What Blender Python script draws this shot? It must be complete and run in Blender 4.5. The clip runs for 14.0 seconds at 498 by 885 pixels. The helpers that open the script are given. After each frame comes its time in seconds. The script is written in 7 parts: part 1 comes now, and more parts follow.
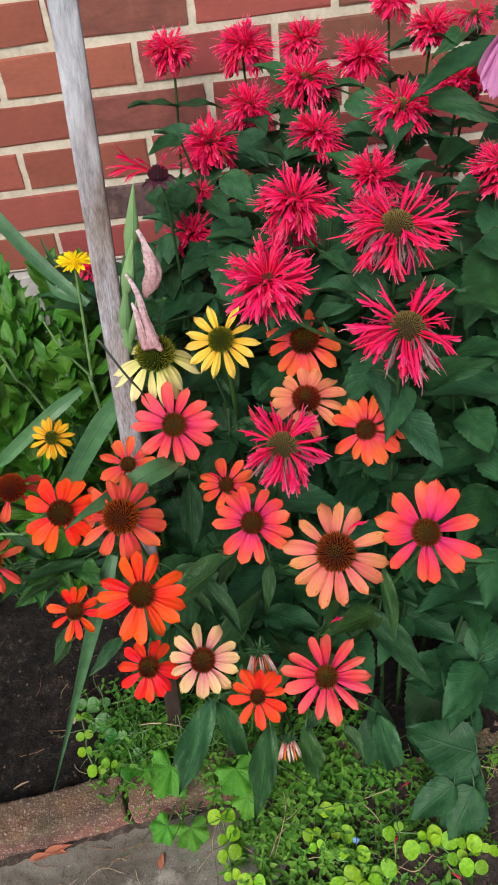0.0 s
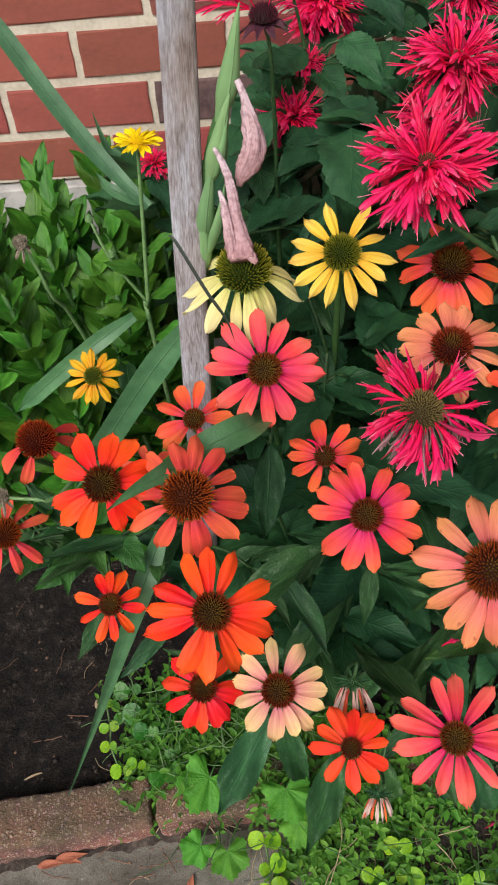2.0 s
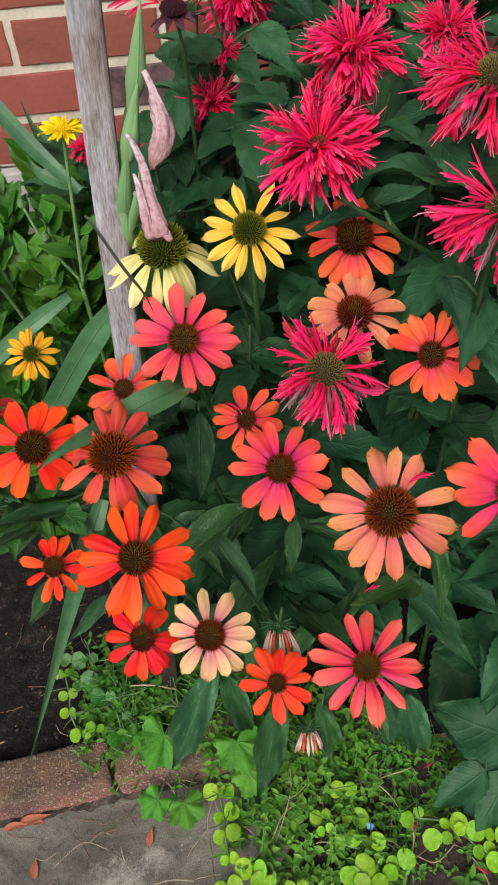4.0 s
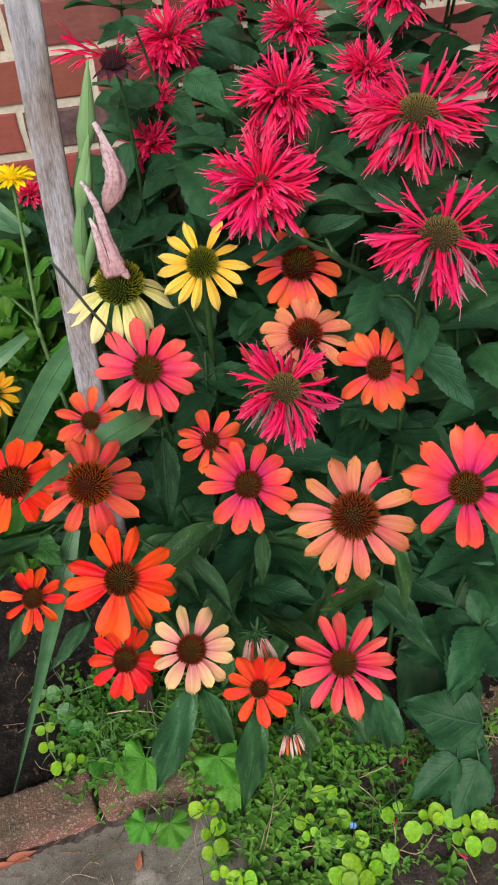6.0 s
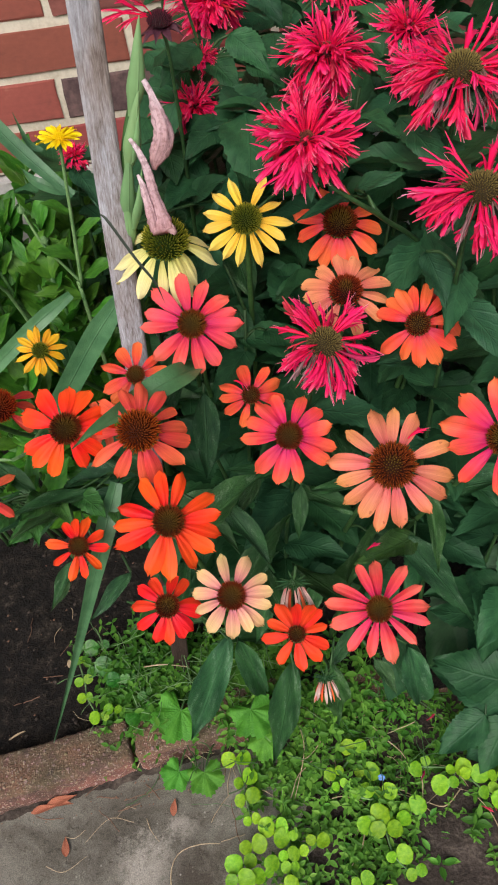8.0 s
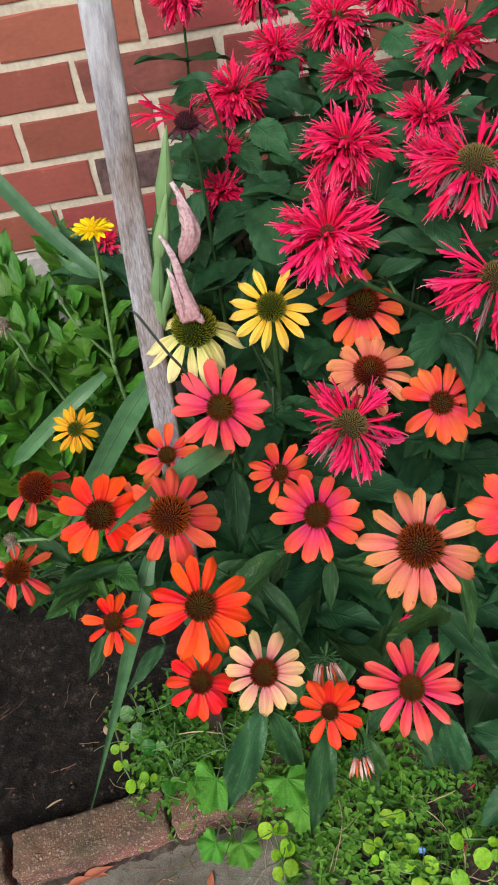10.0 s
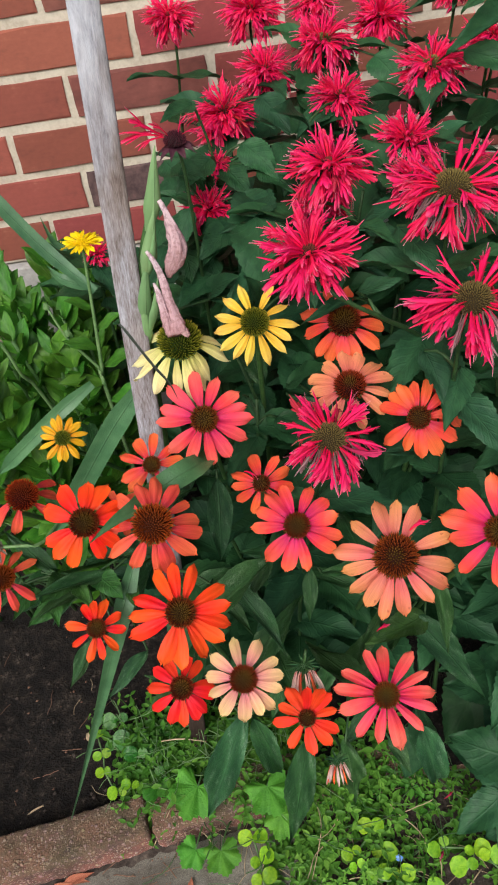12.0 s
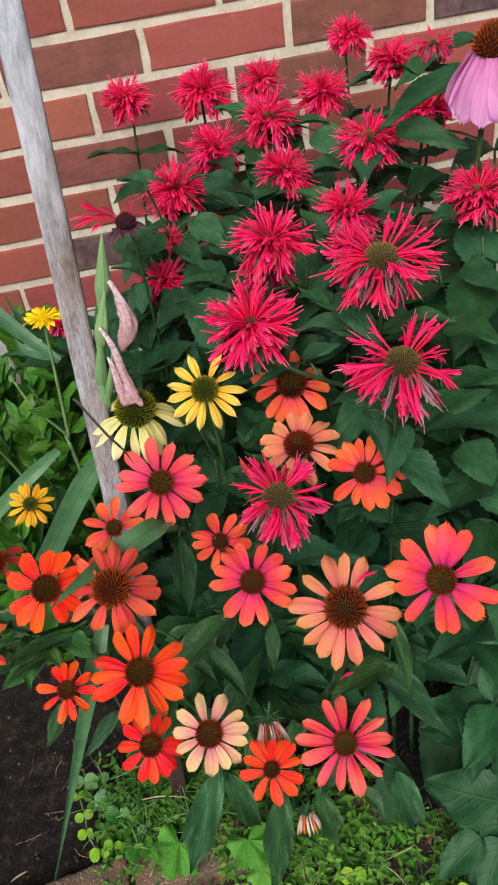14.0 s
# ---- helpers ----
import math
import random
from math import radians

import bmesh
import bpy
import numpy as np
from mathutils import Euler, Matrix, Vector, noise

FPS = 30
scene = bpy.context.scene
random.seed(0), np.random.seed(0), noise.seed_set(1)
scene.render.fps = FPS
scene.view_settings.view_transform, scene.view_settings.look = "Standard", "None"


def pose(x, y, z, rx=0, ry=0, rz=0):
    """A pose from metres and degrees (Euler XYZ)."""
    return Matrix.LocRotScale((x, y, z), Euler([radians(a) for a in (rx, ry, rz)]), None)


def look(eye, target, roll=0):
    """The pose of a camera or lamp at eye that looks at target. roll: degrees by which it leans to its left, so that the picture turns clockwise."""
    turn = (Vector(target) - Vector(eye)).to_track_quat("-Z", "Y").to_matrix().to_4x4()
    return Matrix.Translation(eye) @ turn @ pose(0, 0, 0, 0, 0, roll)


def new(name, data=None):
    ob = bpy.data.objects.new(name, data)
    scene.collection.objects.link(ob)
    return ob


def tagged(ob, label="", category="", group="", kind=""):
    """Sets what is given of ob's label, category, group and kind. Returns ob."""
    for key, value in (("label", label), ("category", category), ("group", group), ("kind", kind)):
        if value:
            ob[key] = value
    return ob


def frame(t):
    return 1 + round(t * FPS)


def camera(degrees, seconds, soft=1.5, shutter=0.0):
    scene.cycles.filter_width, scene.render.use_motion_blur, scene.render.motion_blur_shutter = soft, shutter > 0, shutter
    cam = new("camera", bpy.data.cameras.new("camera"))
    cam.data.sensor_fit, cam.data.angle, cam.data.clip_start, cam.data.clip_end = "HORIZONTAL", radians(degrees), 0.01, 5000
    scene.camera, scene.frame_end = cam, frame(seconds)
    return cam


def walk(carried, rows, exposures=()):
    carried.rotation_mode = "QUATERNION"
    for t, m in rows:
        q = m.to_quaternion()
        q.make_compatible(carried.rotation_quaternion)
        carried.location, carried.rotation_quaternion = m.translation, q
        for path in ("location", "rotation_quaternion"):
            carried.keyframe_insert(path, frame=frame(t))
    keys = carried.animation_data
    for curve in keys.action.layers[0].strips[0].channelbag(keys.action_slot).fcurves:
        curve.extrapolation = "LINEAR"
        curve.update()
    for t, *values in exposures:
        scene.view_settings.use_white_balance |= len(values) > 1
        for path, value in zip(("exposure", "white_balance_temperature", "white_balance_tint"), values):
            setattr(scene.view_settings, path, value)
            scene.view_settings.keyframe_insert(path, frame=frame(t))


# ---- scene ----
cam = camera(36.0, 14.0, soft=2.0)
PATH = [
    (0, (0.003, -1.182, 1.032), (-0.008, 0.324, -0.284), -7.4),
    (0.5, (-0.01, -1.127, 0.98), (-0.072, 0.366, -0.35), -7.0),
    (1, (-0.031, -1.083, 0.93), (-0.12, 0.369, -0.442), -6.0),
    (1.5, (-0.04, -1.05, 0.918), (-0.156, 0.379, -0.476), -5.6),
    (2, (-0.049, -1.041, 0.917), (-0.154, 0.384, -0.483), -5.8),
    (2.5, (-0.034, -1.038, 0.91), (-0.089, 0.377, -0.502), -5.6),
    (3, (-0.027, -1.041, 0.908), (-0.049, 0.37, -0.509), -4.9),
    (3.5, (-0.024, -1.054, 0.911), (-0.043, 0.346, -0.518), -4.8),
    (4, (-0.019, -1.081, 0.933), (-0.042, 0.315, -0.499), -5.5),
    (4.2, (-0.016, -1.089, 0.94), (-0.032, 0.307, -0.492), -6.0),
    (6.3, (-0.04, -1.109, 0.961), (0.103, 0.313, -0.438), -5.1),
    (6.5, (-0.044, -1.115, 0.968), (0.093, 0.301, -0.438), -4.5),
    (7, (-0.049, -1.122, 0.96), (0.037, 0.273, -0.471), -5.8),
    (7.5, (-0.044, -1.125, 0.966), (0.018, 0.262, -0.474), -6.8),
    (8, (-0.049, -1.125, 0.955), (0.005, 0.263, -0.483), -7.1),
    (8.5, (-0.046, -1.116, 0.961), (-0.021, 0.283, -0.469), -8.8),
    (9, (-0.042, -1.115, 0.973), (-0.059, 0.318, -0.422), -10.6),
    (11.3, (-0.041, -1.123, 0.992), (-0.051, 0.37, -0.338), -9.2),
    (11.5, (-0.04, -1.124, 0.995), (-0.046, 0.367, -0.339), -9.1),
    (12, (-0.036, -1.128, 0.992), (-0.019, 0.365, -0.338), -8.5),
    (12.5, (-0.045, -1.131, 0.996), (-0.029, 0.374, -0.321), -8.5),
    (13, (-0.037, -1.136, 0.998), (-0.037, 0.387, -0.299), -9.1),
    (13.5, (-0.026, -1.138, 1.005), (-0.008, 0.403, -0.27), -9.7),
    (14, (-0.007, -1.146, 1.017), (0.059, 0.418, -0.228), -9.8),
]
walk(cam, [(t, look(eye, target, roll)) for t, eye, target, roll in PATH], exposures=[(0, 0.12, 6350, 11)])

# ---- world and light: a bright overcast day ----
world = bpy.data.worlds.new("sky")
scene.world = world
world.use_nodes = True
wn = world.node_tree.nodes
sky = wn.new("ShaderNodeTexSky")
sky.sky_type, sky.sun_disc = "NISHITA", False
sky.sun_elevation, sky.sun_rotation, sky.dust_density = radians(42), radians(198), 4.0
sky.ozone_density = 0.0
wn["Background"].inputs["Strength"].default_value = 0.105
world.node_tree.links.new(sky.outputs[0], wn["Background"].inputs["Color"])
sun = new("sun", bpy.data.lights.new("sun", "SUN"))
sun.data.energy, sun.data.angle, sun.data.color = 3.3, radians(38), (1.0, 0.965, 0.92)
sun.matrix_world = look((-0.9, -2.9, 2.95), (0, -0.4, 0.3))


# ---- materials ----
def nodes_of(name):
    m = bpy.data.materials.new(name)
    m.use_nodes = True
    return m, m.node_tree.nodes, m.node_tree.links


def ramp(n, stops):
    r = n.new("ShaderNodeValToRGB")
    e = r.color_ramp.elements
    while len(e) < len(stops):
        e.new(0.5)
    for q, (at_, c) in zip(e, stops):
        q.position, q.color = at_, (*c, 1)
    return r


def noise_tex(n, l, coord, scale, detail=4.0, rough=0.55, distort=0.0):
    t = n.new("ShaderNodeTexNoise")
    t.inputs["Scale"].default_value, t.inputs["Detail"].default_value = scale, detail
    t.inputs["Roughness"].default_value, t.inputs["Distortion"].default_value = rough, distort
    l.new(coord, t.inputs["Vector"])
    return t


def mixed(n, l, kind, a, b, factor):
    x = n.new("ShaderNodeMix")
    x.data_type, x.blend_type = "RGBA", kind
    for socket, v in ((x.inputs[6], a), (x.inputs[7], b), (x.inputs[0], factor)):
        if isinstance(v, (int, float)):
            socket.default_value = v
        elif isinstance(v, tuple):
            socket.default_value = (*v, 1)
        else:
            l.new(v, socket)
    return x.outputs[2]


def bumped(n, l, shader, height, strength, distance):
    b = n.new("ShaderNodeBump")
    b.inputs["Strength"].default_value, b.inputs["Distance"].default_value = strength, distance
    l.new(height, b.inputs["Height"])
    l.new(b.outputs[0], shader.inputs["Normal"])


def varied(n, l, colour, hue=0.02, value=0.25):
    """The colour shifted a little from object to object."""
    info = n.new("ShaderNodeObjectInfo")
    hs = n.new("ShaderNodeHueSaturation")
    for out_, lo, hi in (("Hue", 0.5 - hue, 0.5 + hue), ("Value", 1 - value, 1 + value)):
        m = n.new("ShaderNodeMapRange")
        m.inputs["To Min"].default_value, m.inputs["To Max"].default_value = lo, hi
        if out_ == "Value":
            k = n.new("ShaderNodeMath")
            k.operation = "MULTIPLY"
            k.inputs[1].default_value = 7.31
            fr = n.new("ShaderNodeMath")
            fr.operation = "FRACT"
            l.new(info.outputs["Random"], k.inputs[0])
            l.new(k.outputs[0], fr.inputs[0])
            l.new(fr.outputs[0], m.inputs["Value"])
        else:
            l.new(info.outputs["Random"], m.inputs["Value"])
        l.new(m.outputs[0], hs.inputs[out_])
    l.new(colour, hs.inputs["Color"])
    return hs.outputs[0]


def thin(n, l, colour, share, shader):
    """Lets part of the light pass through a leaf or petal."""
    tr = n.new("ShaderNodeBsdfTranslucent")
    l.new(colour, tr.inputs["Color"])
    mx = n.new("ShaderNodeMixShader")
    mx.inputs[0].default_value = share
    l.new(shader.outputs[0], mx.inputs[1])
    l.new(tr.outputs[0], mx.inputs[2])
    l.new(mx.outputs[0], n["Material Output"].inputs["Surface"])


def petal_mat(name, base, mid, tip, rough=0.5, hue=0.008, value=0.1, spots=0.0, share=0.24, grain=1.0, veinish=0.7, relief=0.0008, spot_from=0.66, spot_colour=(0.38, 0.11, 0.05)):
    m, n, l = nodes_of(name)
    p = n["Principled BSDF"]
    uv = n.new("ShaderNodeTexCoord")
    sep = n.new("ShaderNodeSeparateXYZ")
    l.new(uv.outputs["UV"], sep.inputs[0])
    wob = noise_tex(n, l, uv.outputs["Object"], 3.0 * grain)
    add = n.new("ShaderNodeMath")
    add.operation = "MULTIPLY_ADD"
    add.inputs[1].default_value, add.inputs[2].default_value = 0.5, -0.25
    l.new(wob.outputs[0], add.inputs[0])
    s = n.new("ShaderNodeMath")
    l.new(sep.outputs["Y"], s.inputs[0])
    l.new(add.outputs[0], s.inputs[1])
    r = ramp(n, [(0.05, base), (0.5, mid), (0.95, tip)])
    l.new(s.outputs[0], r.inputs[0])
    # fine veins that run along the petal
    mp = n.new("ShaderNodeMapping")
    mp.inputs["Scale"].default_value = (20, 1.0, 1)
    l.new(uv.outputs["UV"], mp.inputs[0])
    v = noise_tex(n, l, mp.outputs[0], 1.0, 2.0)
    vr = ramp(n, [(0.3, (0.72, 0.66, 0.66)), (0.65, (1.06, 1.06, 1.06))])
    l.new(v.outputs[0], vr.inputs[0])
    c = mixed(n, l, "MULTIPLY", r.outputs[0], vr.outputs[0], veinish)
    if spots:
        sp = noise_tex(n, l, uv.outputs["Object"], 5.0 * grain, 2.0)
        sr = ramp(n, [(spot_from, (0, 0, 0)), (spot_from + 0.08, (1, 1, 1))])
        l.new(sp.outputs[0], sr.inputs[0])
        k = n.new("ShaderNodeMath")
        k.operation = "MULTIPLY"
        k.inputs[1].default_value = spots
        l.new(sr.outputs[0], k.inputs[0])
        c = mixed(n, l, "MIX", c, spot_colour, k.outputs[0])
    c = varied(n, l, c, hue, value)
    l.new(c, p.inputs["Base Color"])
    p.inputs["Roughness"].default_value = rough
    p.inputs["Specular IOR Level"].default_value = 0.25
    bumped(n, l, p, v.outputs[0], 0.45, relief)
    thin(n, l, c, share, p)
    return m


def cone_mat(name, root, mid, tip, centre, reach=0.42):
    """Pointed scales: dark at the root, bright at the tip, greener towards the top of the cone."""
    m, n, l = nodes_of(name)
    p = n["Principled BSDF"]
    uv = n.new("ShaderNodeTexCoord")
    sep = n.new("ShaderNodeSeparateXYZ")
    l.new(uv.outputs["UV"], sep.inputs[0])
    r = ramp(n, [(0.05, root), (0.5, mid), (0.95, tip)])
    l.new(sep.outputs["Y"], r.inputs[0])
    top = ramp(n, [(reach * 0.2, (1, 1, 1)), (reach, (0, 0, 0))])
    l.new(sep.outputs["X"], top.inputs[0])
    part_ = n.new("ShaderNodeMath")
    part_.operation = "MULTIPLY"
    l.new(top.outputs[0], part_.inputs[0])
    l.new(sep.outputs["Y"], part_.inputs[1])
    c = mixed(n, l, "MIX", r.outputs[0], centre, part_.outputs[0])
    g = noise_tex(n, l, uv.outputs["Object"], 400.0, 3.0)
    gr = ramp(n, [(0.3, (0.6, 0.6, 0.6)), (0.7, (1.2, 1.2, 1.2))])
    l.new(g.outputs[0], gr.inputs[0])
    c = varied(n, l, mixed(n, l, "MULTIPLY", c, gr.outputs[0], 0.7), 0.01, 0.15)
    l.new(c, p.inputs["Base Color"])
    p.inputs["Roughness"].default_value = 0.7
    p.inputs["Specular IOR Level"].default_value = 0.05
    return m


def leaf_mat(name, dark, light, vein, rough=0.45, veins=9.0, hue=0.015, value=0.25, spec=0.4, share=0.18, mottled=0.45, veinish=0.2, size=1.0, pale=0.0, islands=False, relief=0.0015):
    m, n, l = nodes_of(name)
    p = n["Principled BSDF"]
    uv = n.new("ShaderNodeTexCoord")
    sep = n.new("ShaderNodeSeparateXYZ")
    l.new(uv.outputs["UV"], sep.inputs[0])
    blotch = noise_tex(n, l, uv.outputs["Object"], 4.0 * size, 5.0)
    r = ramp(n, [(0.32, dark), (0.68, light)])
    l.new(blotch.outputs[0], r.inputs[0])
    # midrib and side veins from the leaf's own coordinates
    side = n.new("ShaderNodeMath")
    side.operation = "SUBTRACT"
    side.inputs[1].default_value = 0.5
    l.new(sep.outputs["X"], side.inputs[0])
    ab = n.new("ShaderNodeMath")
    ab.operation = "ABSOLUTE"
    l.new(side.outputs[0], ab.inputs[0])
    rib = ramp(n, [(0.0, (0.8, 0.8, 0.8)), (0.035, (0, 0, 0))])
    l.new(ab.outputs[0], rib.inputs[0])
    k = n.new("ShaderNodeMath")
    k.operation = "MULTIPLY_ADD"
    k.inputs[1].default_value = -0.55
    l.new(ab.outputs[0], k.inputs[0])
    l.new(sep.outputs["Y"], k.inputs[2])
    w = n.new("ShaderNodeMath")
    w.operation = "MULTIPLY"
    w.inputs[1].default_value = veins * 6.283
    l.new(k.outputs[0], w.inputs[0])
    sn = n.new("ShaderNodeMath")
    sn.operation = "SINE"
    l.new(w.outputs[0], sn.inputs[0])
    vr = ramp(n, [(0.55, (0, 0, 0)), (1.0, (0.4, 0.4, 0.4))])
    l.new(sn.outputs[0], vr.inputs[0])
    both = mixed(n, l, "LIGHTEN", rib.outputs[0], vr.outputs[0], 1.0)
    fade = n.new("ShaderNodeMath")
    fade.operation = "MULTIPLY"
    fade.inputs[1].default_value = veinish
    l.new(both, fade.inputs[0])
    c = mixed(n, l, "MIX", r.outputs[0], vein, fade.outputs[0])
    grain = noise_tex(n, l, uv.outputs["Object"], 40.0 * size, 3.0)
    gr = ramp(n, [(0.3, (0.7, 0.7, 0.7)), (0.7, (1.15, 1.15, 1.15))])
    l.new(grain.outputs[0], gr.inputs[0])
    c = mixed(n, l, "MULTIPLY", c, gr.outputs[0], mottled)
    if pale:
        # pale flecks in ragged groups
        f1 = noise_tex(n, l, uv.outputs["Object"], 5.0 * size, 2.0)
        f2 = noise_tex(n, l, uv.outputs["Object"], 62.0 * size, 4.0, 0.75)
        fm = mixed(n, l, "MULTIPLY", f1.outputs[0], f2.outputs[0], 1.0)
        fr = ramp(n, [(0.29, (0, 0, 0)), (0.40, (pale, pale, pale))])
        l.new(fm, fr.inputs[0])
        c = mixed(n, l, "MIX", c, (0.20, 0.30, 0.19), fr.outputs[0])
    if islands:
        geo = n.new("ShaderNodeNewGeometry")
        ir = ramp(n, [(0.0, (0.45, 0.50, 0.40)), (0.45, (0.85, 0.88, 0.75)), (0.8, (1.25, 1.15, 1.0)), (1.0, (1.75, 1.35, 1.3))])
        l.new(geo.outputs["Random Per Island"], ir.inputs[0])
        c = mixed(n, l, "MULTIPLY", c, ir.outputs[0], 1.0)
    c = varied(n, l, c, hue, value)
    l.new(c, p.inputs["Base Color"])
    p.inputs["Roughness"].default_value = rough
    p.inputs["Specular IOR Level"].default_value = spec
    hgt = mixed(n, l, "ADD", both, grain.outputs[0], 0.5)
    bumped(n, l, p, hgt, 0.5, relief)
    thin(n, l, c, share, p)
    return m


def rough_mat(name, stops, scale, rough, bump, distance, fine=6.0, speck=None, hue=0.0, value=0.0, stretch=(1, 1, 1), coords="Object", grit=0.45):
    """Stone, soil, wood, clay: a ramp over noise at two sizes, with relief."""
    m, n, l = nodes_of(name)
    p = n["Principled BSDF"]
    tc = n.new("ShaderNodeTexCoord")
    mp = n.new("ShaderNodeMapping")
    mp.inputs["Scale"].default_value = stretch
    l.new(tc.outputs[coords], mp.inputs[0])
    a = noise_tex(n, l, mp.outputs[0], scale, 6.0, 0.6, 0.3)
    b = noise_tex(n, l, mp.outputs[0], scale * fine, 5.0, 0.65)
    h = mixed(n, l, "MIX", a.outputs[0], b.outputs[0], grit)
    wide = n.new("ShaderNodeMapRange")
    wide.inputs["From Min"].default_value, wide.inputs["From Max"].default_value = 0.30, 0.70
    l.new(h, wide.inputs["Value"])
    r = ramp(n, stops)
    l.new(wide.outputs[0], r.inputs[0])
    c = r.outputs[0]
    if speck:
        vo = n.new("ShaderNodeTexVoronoi")
        vo.inputs["Scale"].default_value = speck[0]
        l.new(mp.outputs[0], vo.inputs["Vector"])
        pick = n.new("ShaderNodeSeparateColor")
        l.new(vo.outputs["Color"], pick.inputs[0])
        sr = ramp(n, [(speck[1], (0, 0, 0)), (speck[1] + 0.05, (1, 1, 1))])
        l.new(pick.outputs[0], sr.inputs[0])
        near = ramp(n, [(0.25, (1, 1, 1)), (0.45, (0, 0, 0))])
        l.new(vo.outputs["Distance"], near.inputs[0])
        mk = mixed(n, l, "MULTIPLY", sr.outputs[0], near.outputs[0], 1.0)
        c = mixed(n, l, "MIX", c, speck[2], mk)
    if value:
        c = varied(n, l, c, hue, value)
    l.new(c, p.inputs["Base Color"])
    p.inputs["Roughness"].default_value = rough
    p.inputs["Specular IOR Level"].default_value = 0.3
    bumped(n, l, p, h, bump, distance)
    return m


PETALS = {
    "cream": petal_mat("cream petal", (0.64, 0.64, 0.19), (0.86, 0.81, 0.33), (0.88, 0.85, 0.45), spots=0.4),
    "yellow": petal_mat("yellow petal", (0.76, 0.46, 0.03), (0.86, 0.58, 0.06), (0.88, 0.66, 0.14)),
    "golden": petal_mat("golden petal", (0.75, 0.30, 0.01), (0.83, 0.42, 0.01), (0.86, 0.50, 0.03)),
    "lemon": petal_mat("lemon petal", (0.86, 0.54, 0.0), (0.90, 0.66, 0.0), (0.90, 0.70, 0.01), veinish=0.3),
    "orange": petal_mat("orange petal", (0.66, 0.035, 0.07), (0.85, 0.100, 0.040), (0.87, 0.170, 0.054)),
    "orange_red": petal_mat("orange red petal", (0.78, 0.022, 0.012), (0.90, 0.050, 0.008), (0.90, 0.092, 0.014)),
    "red_orange": petal_mat("red orange petal", (0.72, 0.022, 0.015), (0.84, 0.036, 0.012), (0.87, 0.06, 0.02)),
    "coral": petal_mat("coral petal", (0.58, 0.012, 0.10), (0.84, 0.070, 0.100), (0.88, 0.145, 0.110)),
    "rose": petal_mat("rose petal", (0.55, 0.008, 0.12), (0.81, 0.056, 0.075), (0.86, 0.14, 0.055)),
    "brick": petal_mat("brick red petal", (0.60, 0.04, 0.055), (0.76, 0.095, 0.058), (0.80, 0.14, 0.060)),
    "peach": petal_mat("peach petal", (0.60, 0.12, 0.12), (0.70, 0.215, 0.13), (0.69, 0.265, 0.095), spots=0.85, value=0.14, spot_from=0.61, hue=0.014),
    "cream_peach": petal_mat("cream peach petal", (0.62, 0.19, 0.22), (0.76, 0.40, 0.25), (0.80, 0.58, 0.25), spots=0.3, hue=0.015),
    "apricot": petal_mat("apricot petal", (0.58, 0.12, 0.11), (0.78, 0.24, 0.13), (0.80, 0.33, 0.14), spots=0.6, spot_from=0.61),
    "pink": petal_mat("pink petal", (0.74, 0.26, 0.58), (0.83, 0.36, 0.72), (0.85, 0.42, 0.78), share=0.35),
    "bud": petal_mat("folded petal", (0.50, 0.06, 0.05), (0.80, 0.14, 0.05), (0.82, 0.14, 0.04)),
}
# the pale pink tip colour also paints in highlights on the florets
BALM = petal_mat("crimson petal", (0.90, 0.006, 0.085), (0.99, 0.022, 0.165), (0.98, 0.46, 0.60), rough=0.36, hue=0.006, value=0.08, share=0.36, veinish=0.12)
BALM_OLD = petal_mat("faded crimson petal", (0.40, 0.02, 0.06), (0.74, 0.04, 0.14), (0.78, 0.24, 0.30), rough=0.6, hue=0.02, value=0.25, share=0.3)
WITHERED = petal_mat("withered petal", (0.76, 0.62, 0.67), (0.62, 0.42, 0.45), (0.48, 0.28, 0.28), rough=0.6, spots=0.5, share=0.2, grain=70.0, veinish=1.0, relief=0.004, spot_from=0.50, spot_colour=(0.26, 0.13, 0.13))
WITHERED_STRIP = petal_mat("withered strip", (0.22, 0.12, 0.11), (0.42, 0.24, 0.26), (0.62, 0.46, 0.50), rough=0.7, value=0.25)
SPENT = petal_mat("dark spent head", (0.03, 0.012, 0.014), (0.10, 0.02, 0.03), (0.20, 0.03, 0.06), rough=0.7, share=0.1)
PURPLE_BRACT = petal_mat("dark purple bract", (0.05, 0.02, 0.03), (0.10, 0.03, 0.05), (0.08, 0.04, 0.05), rough=0.6, share=0.1)
BUD_PALE = petal_mat("pale folded petal", (0.70, 0.42, 0.38), (0.86, 0.72, 0.66), (0.84, 0.56, 0.50))
CONE = cone_mat("cone", (0.016, 0.004, 0.003), (0.13, 0.018, 0.007), (0.42, 0.070, 0.012), (0.23, 0.21, 0.030))
CONE_RUST = cone_mat("rust cone", (0.03, 0.006, 0.003), (0.22, 0.030, 0.006), (0.60, 0.13, 0.015), (0.16, 0.05, 0.010))
CONE_DEEP = cone_mat("deep rust cone", (0.022, 0.005, 0.003), (0.16, 0.026, 0.008), (0.44, 0.085, 0.014), (0.16, 0.17, 0.022), 0.14)
CONE_GREEN = cone_mat("green cone", (0.012, 0.024, 0.003), (0.14, 0.16, 0.012), (0.52, 0.44, 0.05), (0.10, 0.15, 0.016))
CONE_BALM = cone_mat("bee balm head", (0.030, 0.022, 0.010), (0.125, 0.092, 0.034), (0.26, 0.195, 0.080), (0.20, 0.165, 0.045))
